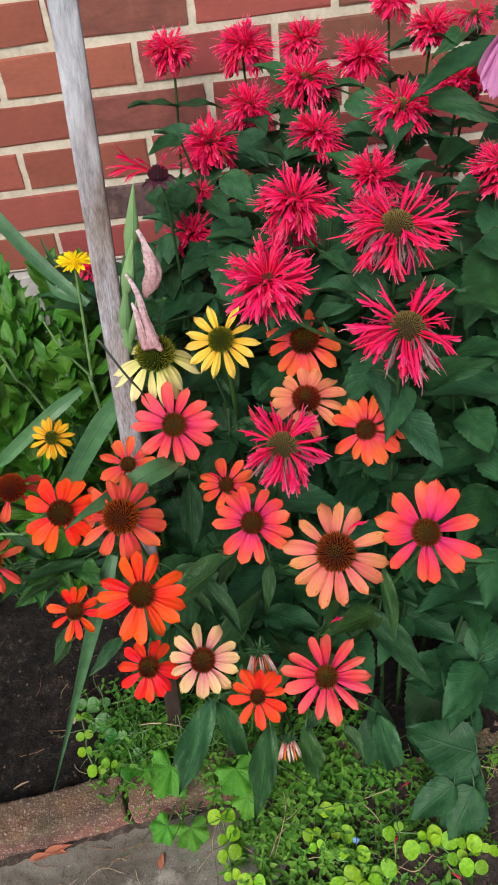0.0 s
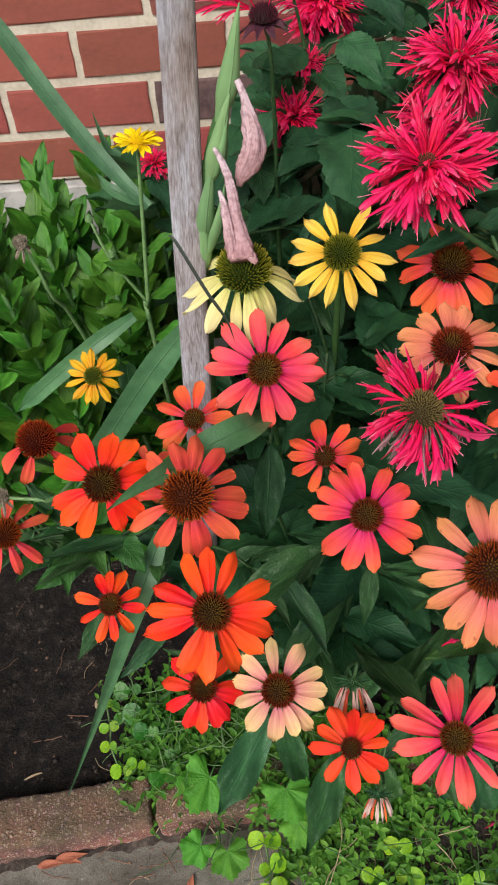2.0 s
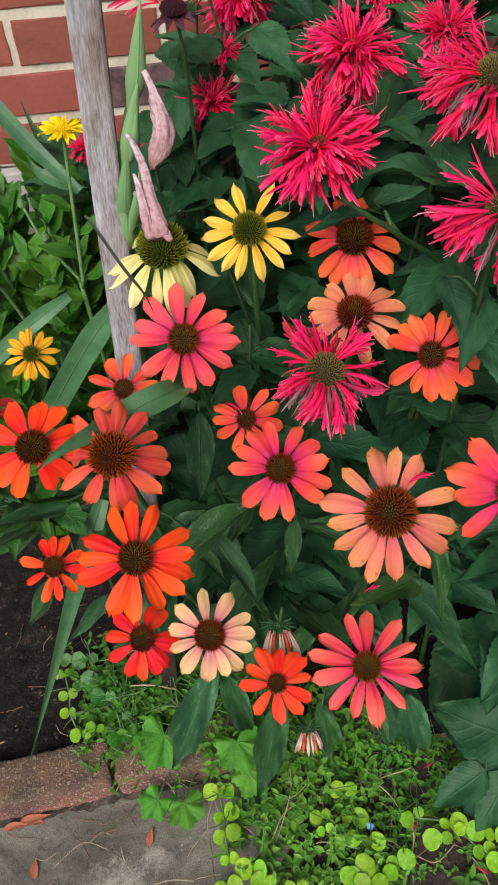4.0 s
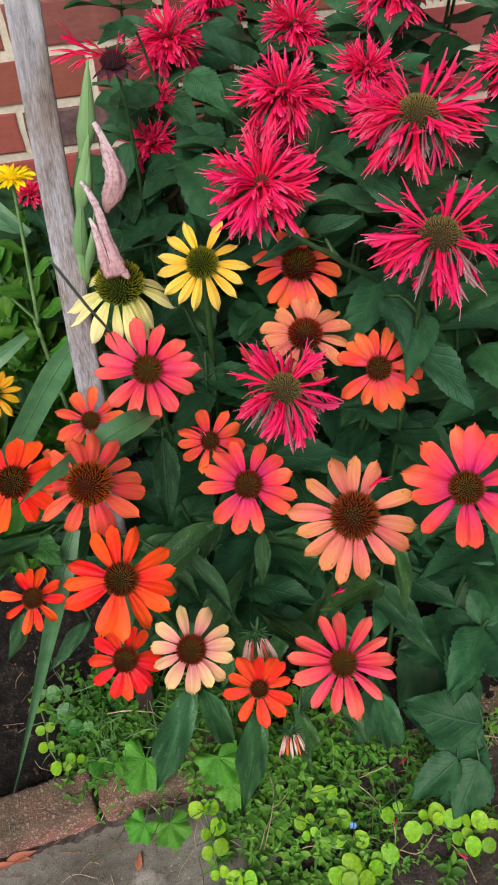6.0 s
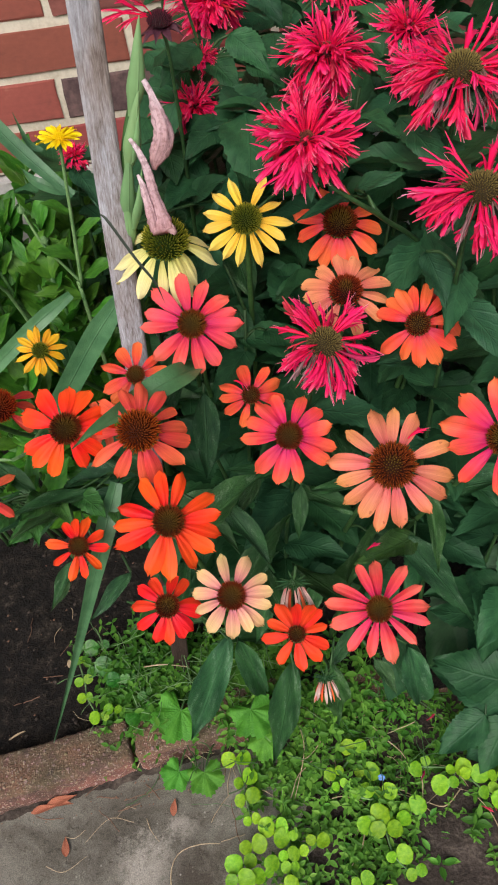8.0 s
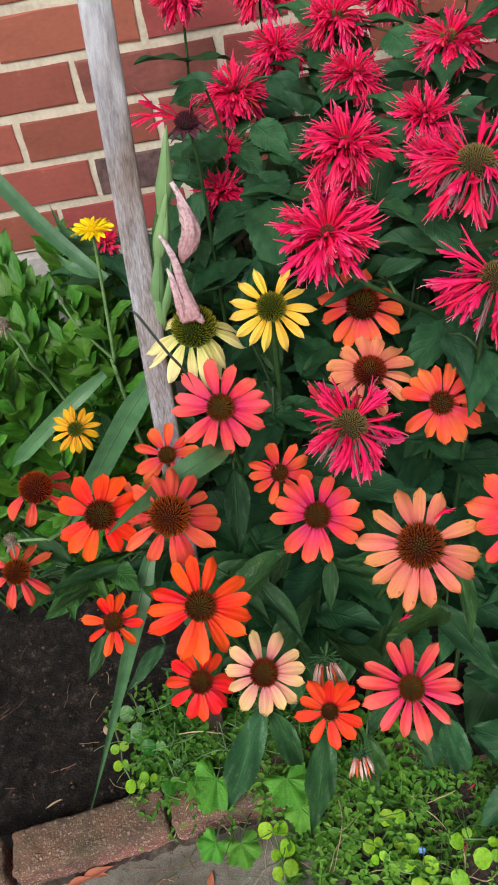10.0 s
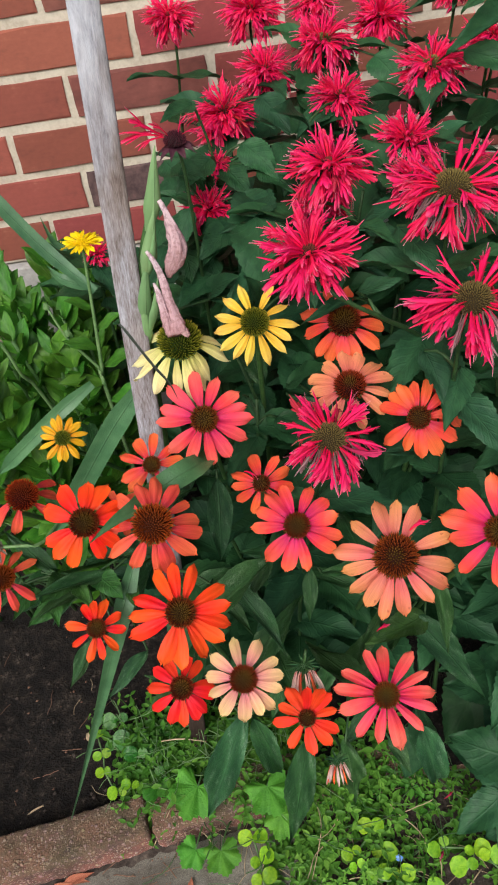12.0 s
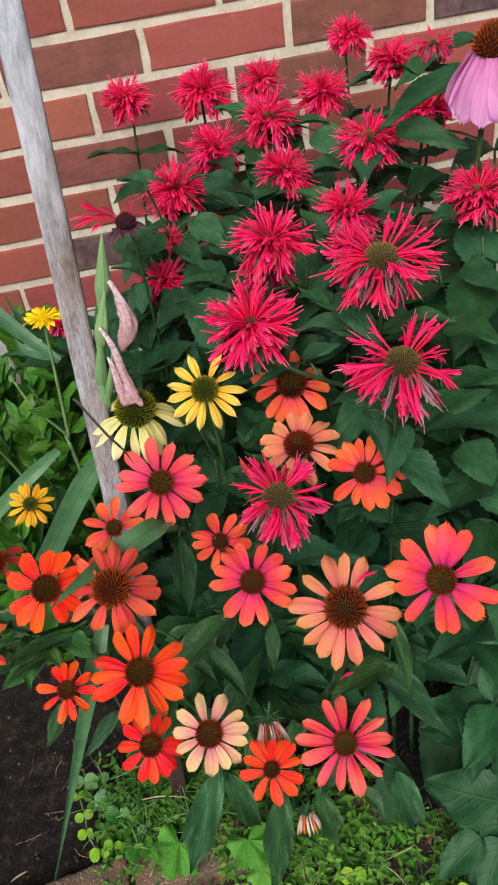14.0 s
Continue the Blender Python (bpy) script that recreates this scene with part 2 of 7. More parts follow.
CONE_YOUNG = cone_mat("young bee balm head", (0.04, 0.008, 0.010), (0.20, 0.030, 0.035), (0.46, 0.040, 0.070), (0.16, 0.075, 0.035))
LEAF_CONE = leaf_mat("coneflower leaf", (0.013, 0.054, 0.018), (0.040, 0.125, 0.036), (0.07, 0.18, 0.065), hue=0.025, rough=0.48, spec=0.25, veins=0.0, veinish=0.6, mottled=0.8, pale=0.6, relief=0.004)
LEAF_CONE_PALER = leaf_mat("paler coneflower leaf", (0.024, 0.085, 0.020), (0.062, 0.175, 0.036), (0.10, 0.24, 0.07), rough=0.36, spec=0.45, veins=6.0, veinish=0.3, mottled=0.6, pale=0.5, hue=0.02)
LEAF_BALM = leaf_mat("bee balm leaf", (0.013, 0.056, 0.023), (0.034, 0.112, 0.043), (0.055, 0.150, 0.060), rough=0.5, spec=0.22, veinish=0.16, veins=7.0, mottled=0.35, relief=0.0011)
LEAF_CAL = leaf_mat("marigold leaf", (0.034, 0.142, 0.013), (0.092, 0.268, 0.027), (0.14, 0.33, 0.05), rough=0.38, veins=0.0, share=0.28, veinish=0.15, value=0.3)
LEAF_BLADE = leaf_mat("blade leaf", (0.048, 0.135, 0.058), (0.082, 0.20, 0.088), (0.11, 0.23, 0.11), rough=0.40, veins=0.0, value=0.12, size=18.0, mottled=0.3)
BLADE_GREY = leaf_mat("grey blade", (0.045, 0.060, 0.048), (0.085, 0.105, 0.080), (0.11, 0.13, 0.10), rough=0.6, veins=0.0, value=0.1)
LEAF_DISC = leaf_mat("dark creeping leaf", (0.020, 0.10, 0.010), (0.050, 0.185, 0.020), (0.08, 0.22, 0.04), rough=0.30, veins=0.0, value=0.2, share=0.1, spec=0.5)
LEAF_JENNY = leaf_mat("creeping leaf", (0.12, 0.31, 0.012), (0.27, 0.48, 0.018), (0.36, 0.58, 0.06), rough=0.5, veins=0.0, value=0.3, share=0.25, spec=0.25, veinish=0.05, relief=0.0003)
LEAF_WEED = leaf_mat("weed leaf", (0.050, 0.19, 0.024), (0.140, 0.37, 0.055), (0.20, 0.45, 0.10), rough=0.5, veins=0.0, value=0.3, share=0.28, spec=0.2, islands=True)
LEAF_SPRIG = leaf_mat("sprig leaf", (0.09, 0.26, 0.02), (0.20, 0.44, 0.05), (0.22, 0.46, 0.09), rough=0.5, veins=0.0, value=0.2, share=0.3)
LEAF_LOBED = leaf_mat("lobed leaf", (0.042, 0.165, 0.014), (0.095, 0.285, 0.030), (0.15, 0.36, 0.06), rough=0.55, veins=5, value=0.2, share=0.25, spec=0.2)
STEM = rough_mat("green stem", [(0.3, (0.03, 0.085, 0.025)), (0.7, (0.065, 0.145, 0.04))], 60, 0.5, 0.2, 0.0005)
STEM_RED = rough_mat("reddish stem", [(0.3, (0.016, 0.046, 0.015)), (0.7, (0.036, 0.085, 0.026))], 60, 0.5, 0.2, 0.0005)
STEM_PALE = rough_mat("pale stem", [(0.3, (0.085, 0.18, 0.065)), (0.7, (0.165, 0.28, 0.11))], 60, 0.55, 0.2, 0.0005)
STRAW = rough_mat("dry straw", [(0.3, (0.30, 0.22, 0.13)), (0.7, (0.48, 0.38, 0.25))], 80, 0.7, 0.2, 0.0005)
RUSTY = rough_mat("dry fallen petal", [(0.3, (0.20, 0.06, 0.035)), (0.5, (0.34, 0.11, 0.06)), (0.7, (0.42, 0.17, 0.10))], 120, 0.8, 0.6, 0.001)


def weathered_wood(name):
    """Grey weathered lath: long grain, brown streaks and bleached bluish patches."""
    m, n, l = nodes_of(name)
    p = n["Principled BSDF"]
    tc = n.new("ShaderNodeTexCoord").outputs["Object"]
    mp = n.new("ShaderNodeMapping")
    mp.inputs["Scale"].default_value = (15, 15, 1.8)
    l.new(tc, mp.inputs[0])
    grain = noise_tex(n, l, mp.outputs[0], 17.0, 6.0, 0.62, 0.3)
    fine = noise_tex(n, l, mp.outputs[0], 75.0, 4.0, 0.65)
    h = mixed(n, l, "MIX", grain.outputs[0], fine.outputs[0], 0.6)
    wide = n.new("ShaderNodeMapRange")
    wide.inputs["From Min"].default_value, wide.inputs["From Max"].default_value = 0.30, 0.70
    l.new(h, wide.inputs["Value"])
    r = ramp(n, [(0.06, (0.072, 0.058, 0.054)), (0.28, (0.165, 0.146, 0.142)), (0.52, (0.25, 0.238, 0.250)), (0.92, (0.40, 0.395, 0.42))])
    l.new(wide.outputs[0], r.inputs[0])
    mq = n.new("ShaderNodeMapping")
    mq.inputs["Scale"].default_value = (30, 30, 9)
    l.new(tc, mq.inputs[0])
    patch = noise_tex(n, l, mq.outputs[0], 1.0, 5.0, 0.6)
    pr = ramp(n, [(0.36, (0.70, 0.60, 0.53)), (0.48, (0.98, 0.94, 0.93)), (0.60, (1.24, 1.31, 1.40))])
    l.new(patch.outputs[0], pr.inputs[0])
    c = mixed(n, l, "MULTIPLY", r.outputs[0], pr.outputs[0], 1.0)
    # the upper end is paler and bluer, with a ragged lower limit
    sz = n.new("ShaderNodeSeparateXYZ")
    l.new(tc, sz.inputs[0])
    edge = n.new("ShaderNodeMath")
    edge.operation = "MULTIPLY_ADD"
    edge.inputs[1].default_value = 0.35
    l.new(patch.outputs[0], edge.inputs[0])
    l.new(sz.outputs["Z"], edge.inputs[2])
    pale_top = ramp(n, [(0.86, (0, 0, 0)), (1.0, (0.75, 0.75, 0.75))])
    l.new(edge.outputs[0], pale_top.inputs[0])
    ms = n.new("ShaderNodeMapping")
    ms.inputs["Scale"].default_value = (90, 90, 22)
    l.new(tc, ms.inputs[0])
    blot = noise_tex(n, l, ms.outputs[0], 1.0, 6.0, 0.7, 0.6)
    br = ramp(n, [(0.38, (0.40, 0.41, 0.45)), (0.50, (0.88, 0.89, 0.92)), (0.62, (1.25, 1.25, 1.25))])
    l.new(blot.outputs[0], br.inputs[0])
    c = mixed(n, l, "MIX", c, mixed(n, l, "MULTIPLY", (0.44, 0.465, 0.515), br.outputs[0], 1.0), pale_top.outputs[0])
    # brown foot: shade among the plants painted into the wood colour
    foot_shade = ramp(n, [(0.50, (0.13, 0.09, 0.065)), (0.70, (1, 1, 1))])
    l.new(edge.outputs[0], foot_shade.inputs[0])
    c = mixed(n, l, "MULTIPLY", c, foot_shade.outputs[0], 1.0)
    l.new(c, p.inputs["Base Color"])
    p.inputs["Roughness"].default_value = 0.85
    p.inputs["Specular IOR Level"].default_value = 0.3
    bumped(n, l, p, h, 0.6, 0.0014)
    return m


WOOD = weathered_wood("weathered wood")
BRICK = rough_mat("red brick", [(0.05, (0.165, 0.050, 0.040)), (0.35, (0.225, 0.060, 0.047)), (0.65, (0.255, 0.069, 0.053)), (0.92, (0.32, 0.125, 0.088))], 9, 0.85, 0.5, 0.0018, hue=0.012, value=0.2, stretch=(0.8, 1, 1.5), fine=13, grit=0.42)
BRICK_BROWN = rough_mat("brown brick", [(0.2, (0.105, 0.041, 0.031)), (0.5, (0.155, 0.056, 0.042)), (0.8, (0.205, 0.080, 0.058))], 14, 0.75, 0.35, 0.0012, hue=0.01, value=0.12, stretch=(0.8, 1, 1.6), grit=0.3)
BRICK_DARK = rough_mat("dark brick", [(0.25, (0.05, 0.03, 0.032)), (0.5, (0.09, 0.055, 0.055)), (0.75, (0.15, 0.085, 0.08))], 14, 0.75, 0.5, 0.0015, hue=0.01, value=0.1)
MORTAR = rough_mat("mortar", [(0.2, (0.38, 0.335, 0.265)), (0.7, (0.53, 0.485, 0.395))], 26, 0.9, 0.45, 0.0015)
FOOTING = rough_mat("footing concrete", [(0.3, (0.30, 0.29, 0.27)), (0.7, (0.46, 0.45, 0.43))], 12, 0.9, 0.5, 0.002)


def aggregate_mat(name):
    """Cast stone with pale pebbles of mixed size showing in a red-brown body, grey-green with grime in places."""
    m, n, l = nodes_of(name)
    p = n["Principled BSDF"]
    tc = n.new("ShaderNodeTexCoord")
    wob = noise_tex(n, l, tc.outputs["Object"], 160.0, 3.0)
    bent = n.new("ShaderNodeVectorMath")
    bent.operation = "MULTIPLY_ADD"
    bent.inputs[1].default_value = (0.005, 0.005, 0.005)
    l.new(wob.outputs["Color"], bent.inputs[0])
    l.new(tc.outputs["Object"], bent.inputs[2])
    big = noise_tex(n, l, tc.outputs["Object"], 22.0, 5.0, 0.65)
    fine = noise_tex(n, l, tc.outputs["Object"], 420.0, 4.0, 0.7)
    body = ramp(n, [(0.30, (0.055, 0.040, 0.030)), (0.46, (0.140, 0.072, 0.055)), (0.58, (0.235, 0.098, 0.075)), (0.72, (0.29, 0.13, 0.10))])
    l.new(big.outputs[0], body.inputs[0])
    shade = ramp(n, [(0.3, (0.55, 0.55, 0.55)), (0.7, (1.35, 1.35, 1.35))])
    l.new(fine.outputs[0], shade.inputs[0])
    c = mixed(n, l, "MULTIPLY", body.outputs[0], shade.outputs[0], 0.9)
    heights = []
    for scale, share, tone in ((200.0, 0.74, (0.56, 0.46, 0.38)), (420.0, 0.62, (0.62, 0.53, 0.44))):
        vo = n.new("ShaderNodeTexVoronoi")
        vo.inputs["Scale"].default_value = scale
        l.new(bent.outputs[0], vo.inputs["Vector"])
        pick = n.new("ShaderNodeSeparateColor")
        l.new(vo.outputs["Color"], pick.inputs[0])
        chosen = ramp(n, [(share, (0, 0, 0)), (share + 0.04, (1, 1, 1))])
        l.new(pick.outputs[0], chosen.inputs[0])
        near = ramp(n, [(0.30, (1, 1, 1)), (0.52, (0, 0, 0))])
        l.new(vo.outputs["Distance"], near.inputs[0])
        where = ramp(n, [(0.36, (0.35, 0.35, 0.35)), (0.6, (0.95, 0.95, 0.95))])
        l.new(big.outputs[0], where.inputs[0])
        mk = mixed(n, l, "MULTIPLY", mixed(n, l, "MULTIPLY", chosen.outputs[0], near.outputs[0], 1.0), where.outputs[0], 1.0)
        mk = mixed(n, l, "MULTIPLY", mk, (0.92, 0.92, 0.92), 1.0)
        tint = mixed(n, l, "MULTIPLY", tone, vo.outputs["Color"], 0.35)
        c = mixed(n, l, "MIX", c, tint, mk)
        heights.append(mk)
    # moss and grime on the upper side, with a ragged limit
    moss = noise_tex(n, l, tc.outputs["Object"], 45.0, 6.0, 0.75)
    hz_ = n.new("ShaderNodeSeparateXYZ")
    l.new(tc.outputs["Generated"], hz_.inputs[0])
    over = n.new("ShaderNodeMath")
    over.operation = "MULTIPLY_ADD"
    over.inputs[1].default_value = 0.55
    l.new(hz_.outputs["Z"], over.inputs[0])
    l.new(moss.outputs[0], over.inputs[2])
    mr = ramp(n, [(0.92, (0, 0, 0)), (1.0, (0.5, 0.5, 0.5))])
    l.new(over.outputs[0], mr.inputs[0])
    c = mixed(n, l, "MIX", c, mixed(n, l, "MULTIPLY", (0.080, 0.078, 0.032), shade.outputs[0], 1.0), mr.outputs[0])
    c = varied(n, l, c, 0.01, 0.1)
    l.new(c, p.inputs["Base Color"])
    p.inputs["Roughness"].default_value = 0.9
    h = mixed(n, l, "ADD", mixed(n, l, "ADD", heights[0], heights[1], 0.6), fine.outputs[0], 0.8)
    bumped(n, l, p, h, 0.9, 0.003)
    return m


PAVER = aggregate_mat("edging paver")


def concrete_mat(name):
    """Worn concrete: broad stains, fine sandy grain, small dark pits."""
    m, n, l = nodes_of(name)
    p = n["Principled BSDF"]
    at_ = n.new("ShaderNodeTexCoord").outputs["Object"]
    stain = noise_tex(n, l, at_, 7.0, 8.0, 0.68, 0.4)
    c0 = ramp(n, [(0.32, (0.045, 0.038, 0.030)), (0.42, (0.105, 0.096, 0.078)), (0.52, (0.165, 0.155, 0.130)), (0.60, (0.215, 0.20, 0.172)), (0.70, (0.33, 0.305, 0.265))])
    l.new(stain.outputs[0], c0.inputs[0])
    sand = noise_tex(n, l, at_, 650.0, 4.0, 0.8)
    c1 = ramp(n, [(0.32, (0.45, 0.45, 0.45)), (0.5, (1, 1, 1)), (0.70, (1.7, 1.7, 1.65))])
    l.new(sand.outputs[0], c1.inputs[0])
    pit = noise_tex(n, l, at_, 130.0, 3.0, 0.6)
    c2 = ramp(n, [(0.33, (0.40, 0.38, 0.36)), (0.42, (1, 1, 1))])
    l.new(pit.outputs[0], c2.inputs[0])
    c = mixed(n, l, "MULTIPLY", mixed(n, l, "MULTIPLY", c0.outputs[0], c1.outputs[0], 0.85), c2.outputs[0], 0.45)
    # a patch of the paving beside the bed is worn down to the pale cement, another is dark with washed-out soil
    for centre, reach, tone, most in (((-0.215, -0.850, 0), 0.050, (0.36, 0.33, 0.29), 0.7), ((-0.172, -0.808, 0), 0.022, (0.36, 0.33, 0.29), 0.6), ((-0.158, -0.865, 0), 0.045, (0.050, 0.040, 0.031), 0.8), ((-0.275, -0.835, 0), 0.035, (0.060, 0.052, 0.042), 0.6)):
        away = n.new("ShaderNodeVectorMath")
        away.operation = "DISTANCE"
        away.inputs[1].default_value = centre
        l.new(at_, away.inputs[0])
        ragged = n.new("ShaderNodeMath")
        ragged.operation = "MULTIPLY_ADD"
        ragged.inputs[1].default_value = reach * 4.5
        l.new(noise_tex(n, l, at_, 60.0, 8.0, 0.8).outputs[0], ragged.inputs[0])
        l.new(away.outputs["Value"], ragged.inputs[2])
        worn = n.new("ShaderNodeMapRange")
        worn.inputs["From Min"].default_value, worn.inputs["From Max"].default_value = reach * 3.2, reach * 2.4
        worn.inputs["To Max"].default_value = most
        l.new(ragged.outputs[0], worn.inputs["Value"])
        c = mixed(n, l, "MIX", c, mixed(n, l, "MULTIPLY", tone, c1.outputs[0], 0.7), worn.outputs[0])
    # pale grains of sand
    vo = n.new("ShaderNodeTexVoronoi")
    vo.inputs["Scale"].default_value = 210.0
    l.new(at_, vo.inputs["Vector"])
    pick = n.new("ShaderNodeSeparateColor")
    l.new(vo.outputs["Color"], pick.inputs[0])
    chosen = ramp(n, [(0.90, (0, 0, 0)), (1.0, (0.6, 0.6, 0.6))])
    l.new(pick.outputs[0], chosen.inputs[0])
    near = ramp(n, [(0.10, (1, 1, 1)), (0.30, (0, 0, 0))])
    l.new(vo.outputs["Distance"], near.inputs[0])
    c = mixed(n, l, "MIX", c, (0.46, 0.44, 0.40), mixed(n, l, "MULTIPLY", chosen.outputs[0], near.outputs[0], 1.0))
    l.new(c, p.inputs["Base Color"])
    p.inputs["Roughness"].default_value = 0.92
    p.inputs["Specular IOR Level"].default_value = 0.25
    bumped(n, l, p, mixed(n, l, "ADD", c2.outputs[0], sand.outputs[0], 0.7), 0.7, 0.0012)
    return m


SLAB = concrete_mat("paving concrete")
SOIL = rough_mat("dark soil", [(0.15, (0.0012, 0.0008, 0.0006)), (0.45, (0.005, 0.0035, 0.0026)), (0.68, (0.020, 0.015, 0.011)), (0.92, (0.085, 0.07, 0.056))], 55, 0.95, 1.0, 0.012, fine=5, stretch=(1, 1.15, 1))
DIRT = rough_mat("brown dirt", [(0.15, (0.014, 0.010, 0.008)), (0.5, (0.042, 0.032, 0.026)), (0.9, (0.11, 0.088, 0.072))], 30, 0.95, 1.0, 0.006, fine=8)
GRASS = rough_mat("far lawn", [(0.3, (0.03, 0.07, 0.015)), (0.7, (0.07, 0.14, 0.035))], 3, 0.9, 0.5, 0.01)


# ---- building helpers ----
PLACE = {}
rnd = random.Random(7)


def mesh_of(name, verts, faces, material, uvs=None, smooth=True):
    me = bpy.data.meshes.new(name)
    me.from_pydata(verts, [], faces)
    me.materials.append(material)
    if uvs is not None:
        layer = me.uv_layers.new()
        flat = np.array([uvs[lp.vertex_index] for lp in me.loops], dtype=np.float32)
        layer.data.foreach_set("uv", flat.ravel())
    if smooth:
        me.polygons.foreach_set("use_smooth", [True] * len(me.polygons))
    me.update()
    return me


def thing(name, base, label, category, group="", kind=""):
    ob = new(name)
    ob.empty_display_size = 0.02
    ob.matrix_basis = Matrix.Translation(base)
    PLACE[ob.name] = ob.matrix_basis.copy()
    return tagged(ob, label, category, group, kind)


def part(name, me, parent, m=None, label=""):
    ob = new(name, me)
    m = Matrix() if m is None else m
    ob.parent = parent
    ob.matrix_parent_inverse = PLACE[parent.name].inverted()
    ob.matrix_basis = m
    PLACE[ob.name] = m.copy()
    if label:
        ob["label"] = label
    return ob


def solid(name, me, label, category, kind="", m=None, group=""):
    ob = new(name, me)
    if m is not None:
        ob.matrix_basis = m
    PLACE[ob.name] = ob.matrix_basis.copy()
    return tagged(ob, label, category, group, kind)


def basis(origin, along, normal, scale=1.0, wide=1.0):
    """A pose whose y runs along, whose z lies near normal; x is stretched by wide."""
    y = Vector(along).normalized()
    x = y.cross(Vector(normal))
    x = x.normalized() if x.length > 1e-5 else y.orthogonal().normalized()
    z = x.cross(y)
    m = Matrix((x * scale * wide, y * scale, z * scale)).transposed().to_4x4()
    m.translation = origin
    return m


def spline(points, count):
    """A smooth line through the points (Catmull-Rom)."""
    p = [Vector(q) for q in points]
    p = [2 * p[0] - p[1]] + p + [2 * p[-1] - p[-2]]
    out = []
    spans = len(p) - 3
    for i in range(count):
        s = min(i / (count - 1) * spans, spans - 1e-6)
        k = int(s)
        u = s - k
        a, b, c, d = p[k:k + 4]
        out.append(0.5 * (2 * b + (c - a) * u + (2 * a - 5 * b + 4 * c - d) * u * u + (3 * b - a - 3 * c + d) * u ** 3))
    return out


def tube(name, points, radii, material, sides=6, count=12):
    line = spline(points, count)
    verts, faces, uvs = [], [], []
    for i, q in enumerate(line):
        d = (line[min(i + 1, count - 1)] - line[max(i - 1, 0)]).normalized()
        x = d.orthogonal().normalized() if abs(d.z) < 0.2 else d.cross(Vector((1, 0.2, 0))).normalized()
        y = d.cross(x)
        s = i / (count - 1) * (len(radii) - 1)
        k = min(int(s), len(radii) - 2)
        r = radii[k] + (radii[k + 1] - radii[k]) * (s - k)
        for j in range(sides):
            a = 2 * math.pi * j / sides
            verts.append(q + x * (r * math.cos(a)) + y * (r * math.sin(a)))
            uvs.append((j / sides, i / (count - 1)))
    for i in range(count - 1):
        for j in range(sides):
            a, b = i * sides + j, i * sides + (j + 1) % sides
            faces.append((a, b, b + sides, a + sides))
    faces.append(tuple(range(sides))[::-1])
    faces.append(tuple(range((count - 1) * sides, count * sides)))
    return mesh_of(name, verts, faces, material, uvs)


def sheet(name, width, lift, material, along=12, across=6):
    """A unit-long leaf or petal: width(v) gives its half width, lift(u, v) its height."""
    verts, faces, uvs = [], [], []
    for i in range(along + 1):
        v = i / along
        for j in range(across + 1):
            u = 2 * j / across - 1
            w, tip = width(v, u)
            verts.append((u * w, v * tip, lift(u, v)))
            uvs.append(((u + 1) / 2, v))
    n = across + 1
    for i in range(along):
        for j in range(across):
            faces.append((i * n + j, i * n + j + 1, (i + 1) * n + j + 1, (i + 1) * n + j))
    return mesh_of(name, verts, faces, material, uvs)


CACHE = {}
STEMS = {"cone": [], "balm": []}


def petal_mesh(material, kind, variant):
    key = ("petal", material.name, kind, variant)
    if key not in CACHE:
        r = random.Random(variant * 31 + len(kind))
        half = {"broad": 0.232, "slim": 0.155, "strap": 0.075}[kind] * r.uniform(0.84, 1.14)
        droop, cup, twist, wave = r.uniform(0.04, 0.28), r.uniform(-0.17, 0.09), r.uniform(-0.12, 0.12), r.uniform(0, 6)
        notch, lop, blunt = r.uniform(0.02, 0.09), r.uniform(-0.05, 0.05), r.uniform(2.7, 4.2)
        skew = r.uniform(-0.06, 0.06)

        def width(v, u):
            w = half * (0.33 + 0.67 * min(1.0, v / 0.58) ** 1.3 * (2 - min(1.0, v / 0.58) ** 1.3))
            if v > 0.58:
                w *= (1 - ((v - 0.58) / 0.428) ** blunt) ** 0.52 if kind == "broad" else (1 - ((v - 0.58) / 0.43) ** 2.0) ** 0.8
            tip = 1 - notch * (0.5 + 0.5 * math.cos(u * 2 * math.pi)) * max(0.0, v - 0.8) / 0.2 + lop * u * max(0.0, v - 0.7)
            return w, tip

        def lift(u, v):
            return 0.05 * v - droop * v ** 2.2 + cup * u * u * 0.5 + 0.016 * math.cos(u * 2 * math.pi) * (1 - 0.35 * v) + twist * u * v + 0.012 * math.sin(wave + 7 * v + 2 * u)

        me = sheet("petal", width, lift, material, 14, 8)
        for q in me.vertices:
            q.co.x += skew * q.co.y ** 2
        CACHE[key] = me
    return CACHE[key]


